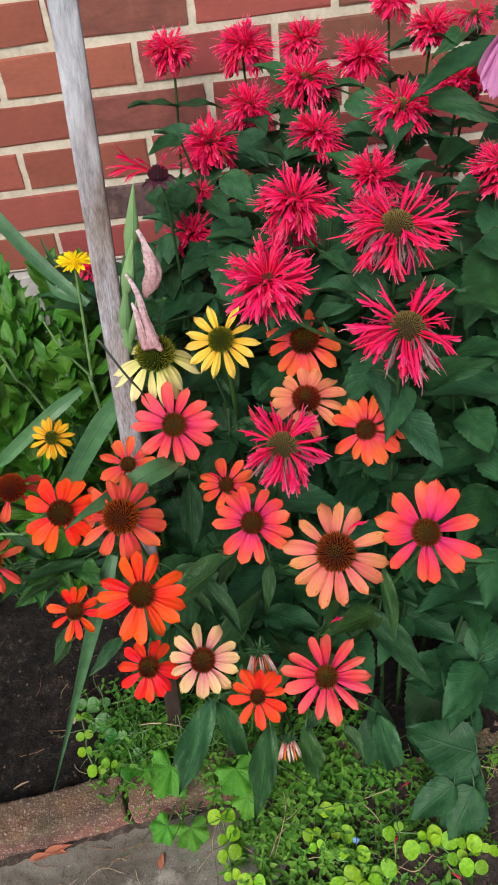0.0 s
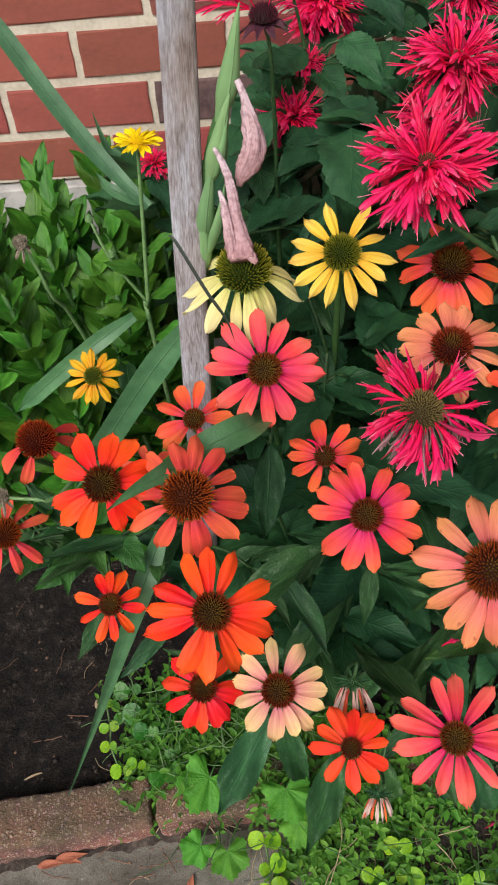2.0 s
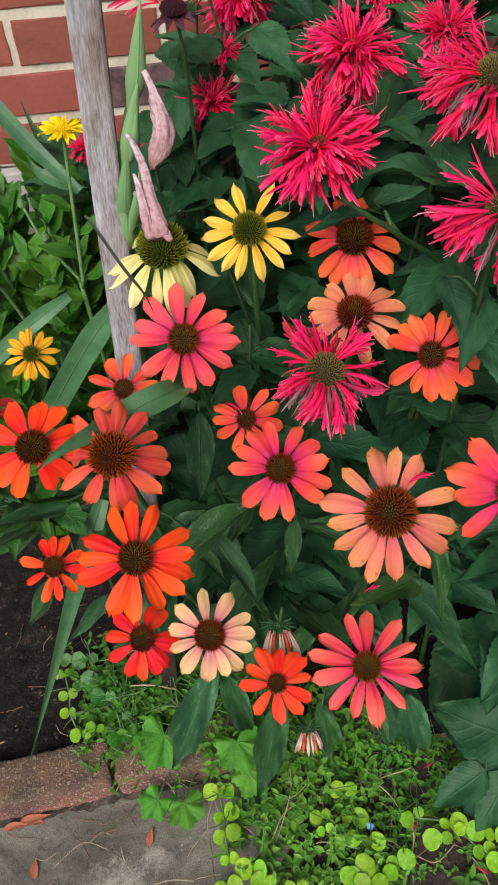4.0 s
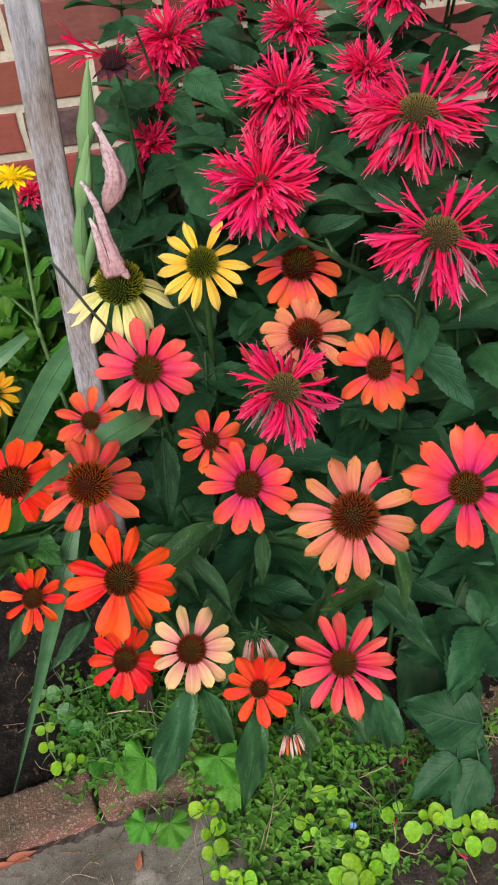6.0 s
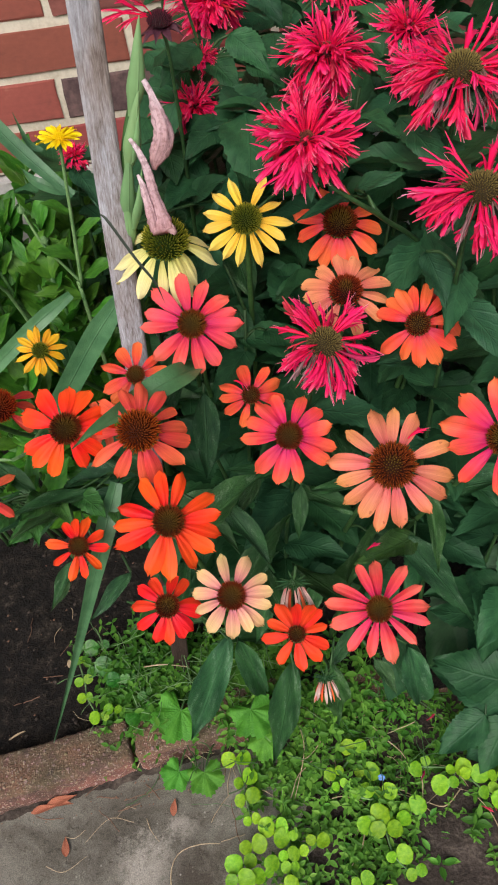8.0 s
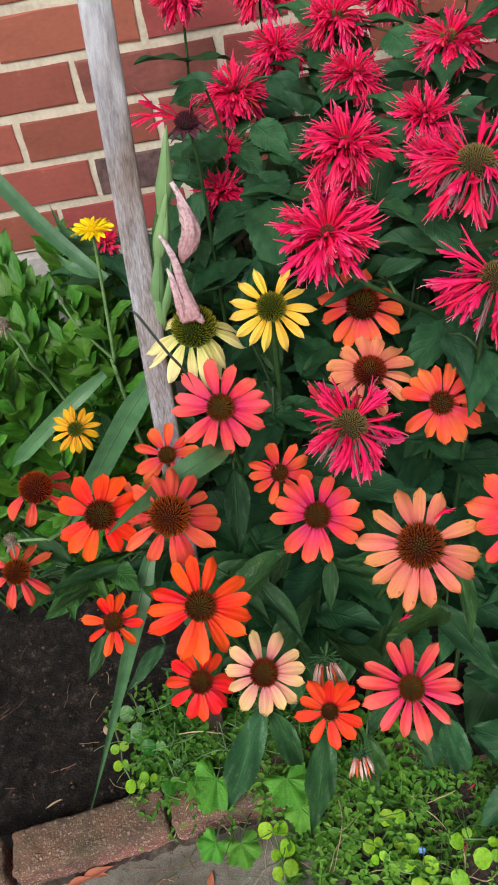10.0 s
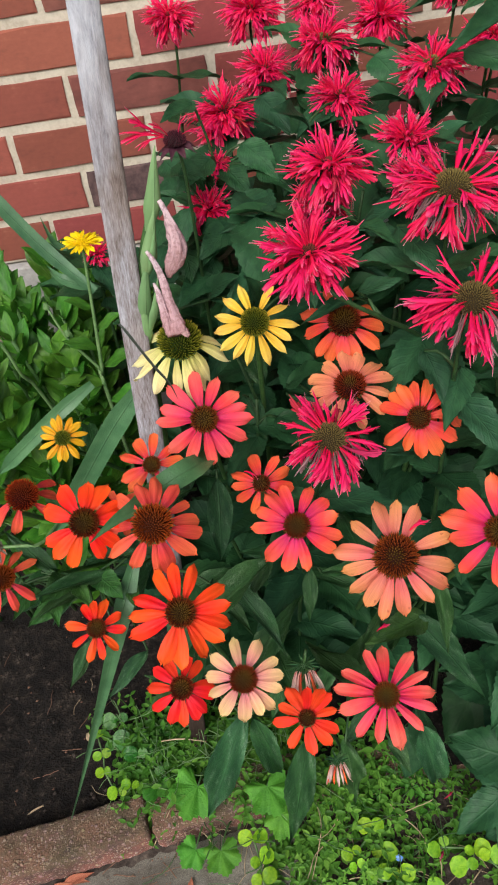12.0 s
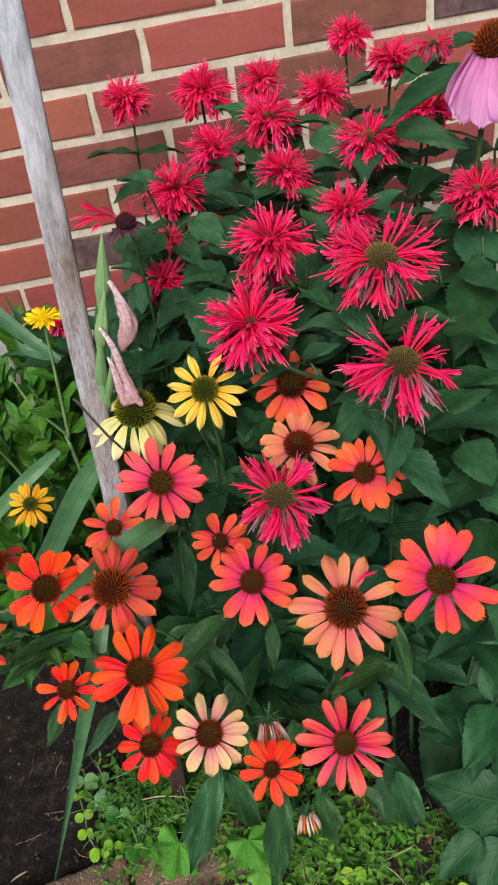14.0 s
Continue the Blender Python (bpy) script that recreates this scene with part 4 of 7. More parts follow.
def bee_balm(head, radius, age, foot=None, leaves=7, via=()):
    hx, hy, hz = head
    r = random.Random(int((hx * 71 + hy * 37 + hz * 17) * 1000))
    fx, fy = (hx + r.uniform(-0.04, 0.04), min(-0.05, hy + 0.05 + r.uniform(-0.03, 0.05))) if foot is None else foot
    fz = soil_height(fx, fy) - 0.01
    state = "young crimson bee balm bloom with dense shaggy petals" if age < 0.4 else "crimson bee balm bloom with a greenish-brown centre" if age < 0.75 else "ageing crimson bee balm bloom around a bare brown head"
    plant = thing("bee_balm", (fx, fy, fz), state, "bee balm", "bee balm stalks against the wall")
    z = Vector((r.uniform(-0.12, 0.12), -0.14 + r.uniform(-0.12, 0.1) - (0.26 if hy < -0.6 else 0), 1)).normalized()
    turn = z.to_track_quat("Z", "Y").to_matrix().to_4x4()
    turn.translation = Vector(head) - z * radius * 0.12
    line = [Vector(head) - z * 0.008, Vector(head) - z * 0.05, Vector((fx, fy, fz)).lerp(Vector(head), 0.5) + Vector((r.uniform(-0.02, 0.02), 0.015, 0)), Vector((fx, fy, fz))]
    if via:
        line[1:3] = [Vector(q) for q in via]
    part("stem", tube("stem", line, (0.0016, 0.0018, 0.0022, 0.0030), STEM_RED, 5, 12), plant)
    along = spline(line, 30)
    STEMS["balm"].append((plant, along))
    leaves_up(plant, lambda s: along[min(29, int((1 - s) * 29))], leaves, "ovate", LEAF_BALM, 0.075, 0.48, 0.2, 0.60 if hy < -0.5 else 0.86 if hy < -0.2 else 0.60, r.random(), True)
    radius *= 1.05
    hr = radius * (0.17 + 0.19 * age)
    dome = CONE_YOUNG if age < 0.4 else CONE_BALM
    key = ("head", round(hr, 3), dome.name)
    if key not in CACHE:
        CACHE[key] = spiky_dome("flower_head", round(hr, 3), round(hr, 3) * 0.95, dome, 420, hr * 0.16, len(CACHE), 0.2)
    core = part("flower_head", CACHE[key], plant, turn)
    for i in range(5):
        a = i * 1.257 + r.uniform(-0.3, 0.3)
        d = turn.to_3x3() @ Vector((math.cos(a), math.sin(a), -0.35))
        part("bract", leaf_mesh(LEAF_BALM, "ovate", r.randrange(6)), plant, basis(Vector(head) - z * radius * 0.22, d, z, radius * r.uniform(0.55, 0.85), 0.42))
    old = age > 0.7
    total = 60 if old else int(118 - 34 * age)
    low_, high_ = (-0.62, 0.50) if old else (-0.62, 0.95 - 0.30 * age)
    for i in range(total):
        s = (i + 0.5) / total
        el = math.asin(max(-0.99, min(0.99, low_ + (high_ - low_) * s))) + r.uniform(-0.22, 0.22)
        az = i * 2.39996 + r.uniform(-0.5, 0.5)
        d = turn.to_3x3() @ Vector((math.cos(el) * math.cos(az), math.cos(el) * math.sin(az), math.sin(el)))
        start = turn @ Vector((math.cos(el) * math.cos(az) * hr * 0.75, math.cos(el) * math.sin(az) * hr * 0.75, hr * (0.22 + 0.7 * max(0.0, math.sin(el)))))
        if old and noise.noise(Vector((az % 6.2832 * 1.1, hx * 50, 3.3))) > 0.5:
            continue
        # the low ones hang, the high ones stand stiffly out
        d = d + Vector((0, 0, -0.35 if el < -0.1 else 0.0))
        length = (radius * (1.0 if old else 0.97) - hr * 0.6) * r.choice((0.58, 0.72, 0.82, 0.90, 0.96, 1.02)) * r.uniform(0.93, 1.07) * (1 - 0.36 * max(0.0, math.sin(el)))
        material = BALM_OLD if r.random() < 0.03 + 0.25 * max(0.0, age - 0.5) else BALM
        part("petal", balm_petal(r.randrange(30), material), core, basis(start, d, z + d * 0.01 + Vector((r.uniform(-0.5, 0.5), r.uniform(-0.5, 0.5), 0)), length, r.uniform(0.8, 1.9) if old else r.uniform(1.25, 1.95)))
    # withered strips that hang round an old head
    for i in range(int(26 * max(0.0, age - 0.45) / 0.45)):
        az, el = r.uniform(3.3, 6.1), r.uniform(-0.8, 0.0)
        d = turn.to_3x3() @ Vector((math.cos(el) * math.cos(az), math.cos(el) * math.sin(az), math.sin(el)))
        start = turn @ Vector((math.cos(az) * hr * 0.85, math.sin(az) * hr * 0.85, hr * r.uniform(0.15, 0.5)))
        part("withered_petal", balm_petal(r.randrange(30), WITHERED_STRIP), core, basis(start, d + Vector((r.uniform(-0.3, 0.3), 0, -0.6)), z + d * 0.01, radius * r.uniform(0.3, 0.7), r.uniform(0.6, 1.2)))
    return plant


coneflower((-0.072, -0.624, 0.657), (0.03, -0.48), 0.0395, 'cream', 44, 0.0182, 0.85, (12, 140, 188, 208, 229, 260, 285, 309, 331, 354))
coneflower((-0.013, -0.644, 0.678), (-0.06, -1.07), 0.0334, 'yellow', 12, 0.0117, 0.70, (110, 140, 170, 190, 215, 240, 263, 293, 315, 336, 0, 35, 65))
coneflower((0.059, -0.617, 0.648), (-0.14, -0.72), 0.0353, 'orange', 14, 0.0139, 0.65, (78, 110, 160, 190, 225, 246, 267, 290, 325, 357, 30))
coneflower((0.053, -0.665, 0.620), (-0.11, -0.54), 0.0358, 'apricot', 12, 0.0133, 0.80, (178, 155, 130, 95, 45, 20, 350, 320, 285, 240, 205, 70))
coneflower((0.098, -0.700, 0.609), (-0.34, -1.04), 0.0317, 'orange', 10, 0.0098, 0.60, (120, 100, 75, 45, 5, 332, 296, 272, 245, 215, 160, 140))
coneflower((-0.062, -0.677, 0.621), (0.06, -1.14), 0.0367, 'coral', 8, 0.0113, 0.60, (75, 45, 18, 357, 332, 305, 278, 252, 225, 187, 167, 135, 105))
coneflower((-0.026, -0.685, 0.551), (-0.03, -0.87), 0.0276, 'orange', 12, 0.0080, 0.60, (107, 62, 28, 350, 310, 255, 218, 185, 155))
coneflower((-0.006, -0.751, 0.568), (-0.07, -0.83), 0.0344, 'rose', 10, 0.0106, 0.60, (128, 105, 70, 38, 14, 345, 320, 283, 257, 226, 185, 157))
coneflower((0.056, -0.797, 0.573), (-0.21, -0.74), 0.0425, 'peach', 8, 0.0166, 0.62, (88, 110, 142, 170, 197, 220, 238, 257, 278, 305, 330, 350, 22, 65))
coneflower((0.121, -0.812, 0.600), (-0.39, -0.75), 0.0395, 'rose', 10, 0.0114, 0.60, (128, 95, 55, 15, 338, 310, 280, 258, 223, 190, 160, 75))
coneflower((-0.112, -0.664, 0.571), (0.13, -0.80), 0.0270, 'orange', 10, 0.0081, 0.60, (85, 125, 160, 205, 230, 45, 10, 300))
coneflower((-0.105, -0.768, 0.611), (0.15, -0.77), 0.0365, 'brick', 26, 0.0150, 0.75, (110, 85, 62, 32, 10, 345, 322, 297, 275, 247, 215, 180, 145))
coneflower((-0.151, -0.762, 0.617), (0.27, -0.85), 0.0311, 'orange_red', 12, 0.0110, 0.65, (90, 65, 30, 5, 325, 298, 255, 232, 207, 165, 130), wide=1.25)
coneflower((-0.221, -0.667, 0.561), (0.19, -0.48), 0.0327, 'brick', 38, 0.0145, 0.85, (42, 15, 330, 265, 215))
coneflower((-0.253, -0.700, 0.503), (0.28, -0.55), 0.0317, 'brick', 20, 0.0117, 0.70, (33, 330, 300, 263, 65, 98, 150, 210))
coneflower((-0.093, -0.823, 0.583), (0.13, -0.70), 0.0359, 'orange_red', 10, 0.0109, 0.65, (100, 75, 33, 10, 347, 326, 300, 268, 248, 210, 182, 160, 125), wide=0.95)
coneflower((-0.185, -0.726, 0.449), (0.21, -0.56), 0.0273, 'orange_red', 12, 0.0093, 0.65, (80, 102, 122, 170, 215, 262, 290, 315, 0, 35))
coneflower((-0.117, -0.783, 0.428), (0.12, -0.50), 0.0313, 'red_orange', 14, 0.0106, 0.65, (180, 145, 115, 255, 275, 300, 322, 350, 10, 218, 50, 80))
coneflower((-0.064, -0.801, 0.456), (0.05, -0.57), 0.0328, 'cream_peach', 8, 0.0118, 0.60, (105, 65, 28, 5, 342, 318, 300, 270, 237, 205, 172, 145))
coneflower((-0.020, -0.834, 0.442), (-0.03, -0.47), 0.0262, 'red_orange', 10, 0.0074, 0.55, (90, 62, 40, 18, 340, 310, 275, 232, 187, 155, 120))
coneflower((0.038, -0.847, 0.481), (-0.14, -0.51), 0.0369, 'coral', 8, 0.0102, 0.60, (112, 92, 60, 28, 5, 347, 315, 285, 256, 228, 200, 172, 145), wide=0.9)
coneflower((0.121, -0.675, 0.601), (-0.30, -0.83), 0.0268, 'orange', 14, 0.0078, 0.60, (20, 50, 80, 110, 340, 310, 280, 250))
coneflower((-0.139, -0.700, 0.561), (0.12, -0.51), 0.0227, 'brick', 18, 0.0074, 0.60, (20, 70, 120, 170, 210, 250, 290, 330))
coneflower((-0.201, -0.573, 0.539), (0.26, -0.88), 0.0236, 'golden', 8, 0.0080, 0.60, (100, 70, 45, 18, 345, 310, 282, 260, 235, 205, 180, 150, 125))

bee_balm((-0.043, -0.08, 0.768), 0.0379, 0.10)
bee_balm((0.055, -0.11, 0.769), 0.0428, 0.10)
bee_balm((0.125, -0.14, 0.775), 0.0334, 0.10)
bee_balm((0.192, -0.185, 0.759), 0.0407, 0.10)
bee_balm((0.115, -0.247, 0.759), 0.0423, 0.50)
bee_balm((0.045, -0.3, 0.754), 0.0355, 0.20)
bee_balm((0.113, -0.347, 0.733), 0.0357, 0.35)
bee_balm((0.202, -0.355, 0.752), 0.0386, 0.60)
bee_balm((0.269, -0.22, 0.79), 0.0336, 0.20)
bee_balm((0.307, -0.25, 0.804), 0.0262, 0.80)
bee_balm((0.282, -0.3, 0.753), 0.0358, 0.20)
bee_balm((0.245, -0.12, 0.803), 0.0321, 0.10)
bee_balm((-0.003, -0.346, 0.735), 0.0391, 0.30)
bee_balm((0.153, -0.453, 0.724), 0.0346, 0.25)
bee_balm((0.066, -0.539, 0.746), 0.0411, 0.30)
bee_balm((0.134, -0.635, 0.758), 0.0438, 0.90)
bee_balm((0.283, -0.45, 0.714), 0.0396, 0.50)
bee_balm((0.03, -0.652, 0.734), 0.0400, 0.25, leaves=0, foot=(0.17, -0.50), via=((0.042, -0.664, 0.706), (0.069, -0.662, 0.684), (0.099, -0.63, 0.645), (0.13, -0.60, 0.596), (0.165, -0.53, 0.35)))
bee_balm((0.124, -0.719, 0.72), 0.0418, 0.85)
bee_balm((0.026, -0.725, 0.626), 0.0395, 0.90)
bee_balm((-0.033, -0.436, 0.678), 0.0295, 0.20)
bee_balm((-0.153, -0.4, 0.632), 0.0167, 0.20)
bee_balm((0.066, -0.48, 0.687), 0.0324, 0.60)
bee_balm((0.145, -0.5, 0.708), 0.0286, 0.30)
bee_balm((-0.018, -0.4, 0.705), 0.0174, 0.20)


def leafy_stalk(x, y, top, seed, size=0.08, pairs=8):
    r = random.Random(seed)
    fz = soil_height(x, y) - 0.01
    plant = thing("bee_balm", (x, y, fz), "leafy green bee balm stalk without a bloom", "bee balm", "bee balm stalks against the wall")
    line = [Vector((x + r.uniform(-0.03, 0.03), y - r.uniform(0.0, 0.05), top)), Vector((x + r.uniform(-0.02, 0.02), y - 0.01, top * 0.6)), Vector((x, y, fz))]
    part("stem", tube("stem", line, (0.0016, 0.0026, 0.0034), STEM_RED, 5, 10), plant)
    along = spline(line, 30)
    STEMS["balm"].append((plant, along))
    leaves_up(plant, lambda s: along[min(29, int((1 - s) * 29))], pairs, "ovate", LEAF_BALM, size, 0.56, 0.3, 1.0, seed, True)
    return plant


stalks = [(-0.06, -0.42), (-0.03, -0.34), (0.0, -0.28), (0.03, -0.38), (0.05, -0.2), (0.0, -0.2), (0.09, -0.42), (0.10, -0.30), (-0.06, -0.5), (0.03, -0.52)] + [(x, y) for x in (-0.10, -0.02, 0.06, 0.14, 0.22, 0.30, 0.38) for y in (-0.12, -0.24, -0.36, -0.47, -0.57)]
for i, (x, y) in enumerate(stalks):
    if x < -0.05 and y > -0.3:
        continue
    x += rnd.uniform(-0.03, 0.03)
    y += rnd.uniform(-0.03, 0.03)
    if x < -0.065 and y < -0.38:
        rnd.uniform(-0.1, 0.03)
        continue
    leafy_stalk(x, y, (0.66 if y < -0.2 else 0.58) + rnd.uniform(-0.1, 0.03) - (0.10 if y < -0.5 else 0), 100 + i, 0.105 if x > 0.12 and y < -0.3 else 0.08, 6 if x > 0.12 and y < -0.3 else 8)
for i, (x, y, top) in enumerate([(0.10, -0.60, 0.42), (0.16, -0.62, 0.46), (0.22, -0.64, 0.40), (0.27, -0.62, 0.5), (0.02, -0.60, 0.44), (-0.05, -0.58, 0.44), (0.24, -0.67, 0.24), (0.31, -0.66, 0.3), (-0.11, -0.58, 0.40), (0.34, -0.55, 0.55)]):
    leafy_stalk(x, y, top, 300 + i, 0.09, 5)


def placed_leaf(which, base, tip, width, kind, material, seed):
    """A leaf from base to tip, on a short stalk from the nearest stem."""
    b, t = Vector(base), Vector(tip)
    plant, along = min(STEMS[which], key=lambda s: min((q - b).length for q in s[1]))
    near = min(along, key=lambda q: (q - b).length + max(0.0, q.z - b.z) * 0.8)
    part("leaf_stalk", tube("leaf_stalk", [near, near.lerp(b, 0.5) + Vector((0, 0, 0.006)), b], (0.0016, 0.0013, 0.0012), STEM_RED, 5, 6), plant)
    d = t - b
    face = (Vector((-0.04, -1.12, 0.98)) - b).normalized() * 0.55 + Vector((0, 0, 0.5))
    length = d.length
    r = random.Random(seed)
    part("leaf", leaf_mesh(material, kind, r.randrange(6)), plant, basis(b, d, face + Vector((r.uniform(-0.2, 0.2), 0, 0)), length, width / length))


CONE_LEAVES = [
    ((-0.079, -0.72, 0.253), (-0.149, -0.76, 0.095), 0.039),
    ((-0.017, -0.74, 0.217), (-0.06, -0.795, 0.07), 0.037),
    ((-0.069, -0.73, 0.272), (-0.049, -0.75, 0.15), 0.028),
    ((0.021, -0.75, 0.222), (0.033, -0.767, 0.07), 0.029),
    ((0.042, -0.7, 0.235), (0.035, -0.75, 0.438), 0.027),
    ((0.005, -0.72, 0.477), (-0.005, -0.75, 0.441), 0.015),
    ((-0.063, -0.64, 0.521), (-0.071, -0.68, 0.447), 0.026),
    ((-0.065, -0.72, 0.479), (-0.025, -0.77, 0.432), 0.019),
    ((0.097, -0.7, 0.363), (0.169, -0.76, 0.274), 0.033),
    ((0.109, -0.73, 0.464), (0.115, -0.77, 0.385), 0.016),
    ((0.112, -0.7, 0.183), (0.119, -0.76, 0.086), 0.038),
    ((0.064, -0.76, 0.239), (0.082, -0.79, 0.215), 0.017),
    ((-0.21, -0.68, 0.372), (-0.239, -0.71, 0.343), 0.014),
    ((-0.175, -0.66, 0.442), (-0.239, -0.7, 0.476), 0.016),
    ((-0.2, -0.66, 0.428), (-0.246, -0.7, 0.445), 0.015),
    ((-0.162, -0.68, 0.339), (-0.207, -0.72, 0.329), 0.018),
    ((0.016, -0.7, 0.443), (0.075, -0.74, 0.484), 0.014),
    ((-0.026, -0.68, 0.453), (-0.054, -0.72, 0.446), 0.015),
    ((0.096, -0.58, 0.44), (0.179, -0.6, 0.441), 0.016),
    ((0.024, -0.7, 0.306), (-0.011, -0.72, 0.25), 0.022),
    ((-0.083, -0.7, 0.452), (-0.051, -0.74, 0.427), 0.016),
    ((-0.029, -0.7, 0.3), (-0.055, -0.73, 0.247), 0.021),
    ((0.066, -0.7, 0.203), (0.014, -0.74, 0.193), 0.021),
    ((0.074, -0.68, 0.343), (0.121, -0.72, 0.328), 0.024),
    ((-0.124, -0.7, 0.318), (-0.16, -0.74, 0.343), 0.016),
    ((-0.243, -0.62, 0.384), (-0.273, -0.66, 0.406), 0.015),
    ((-0.223, -0.62, 0.392), (-0.249, -0.66, 0.379), 0.016),
    ((-0.199, -0.64, 0.397), (-0.211, -0.68, 0.466), 0.014),
    ((-0.285, -0.6, 0.385), (-0.312, -0.64, 0.38), 0.014),
    ((-0.255, -0.6, 0.386), (-0.283, -0.64, 0.413), 0.014),
    ((-0.23, -0.66, 0.312), (-0.247, -0.69, 0.312), 0.011),
    ((0.103, -0.740, 0.222), (0.125, -0.765, 0.094), 0.034)
]
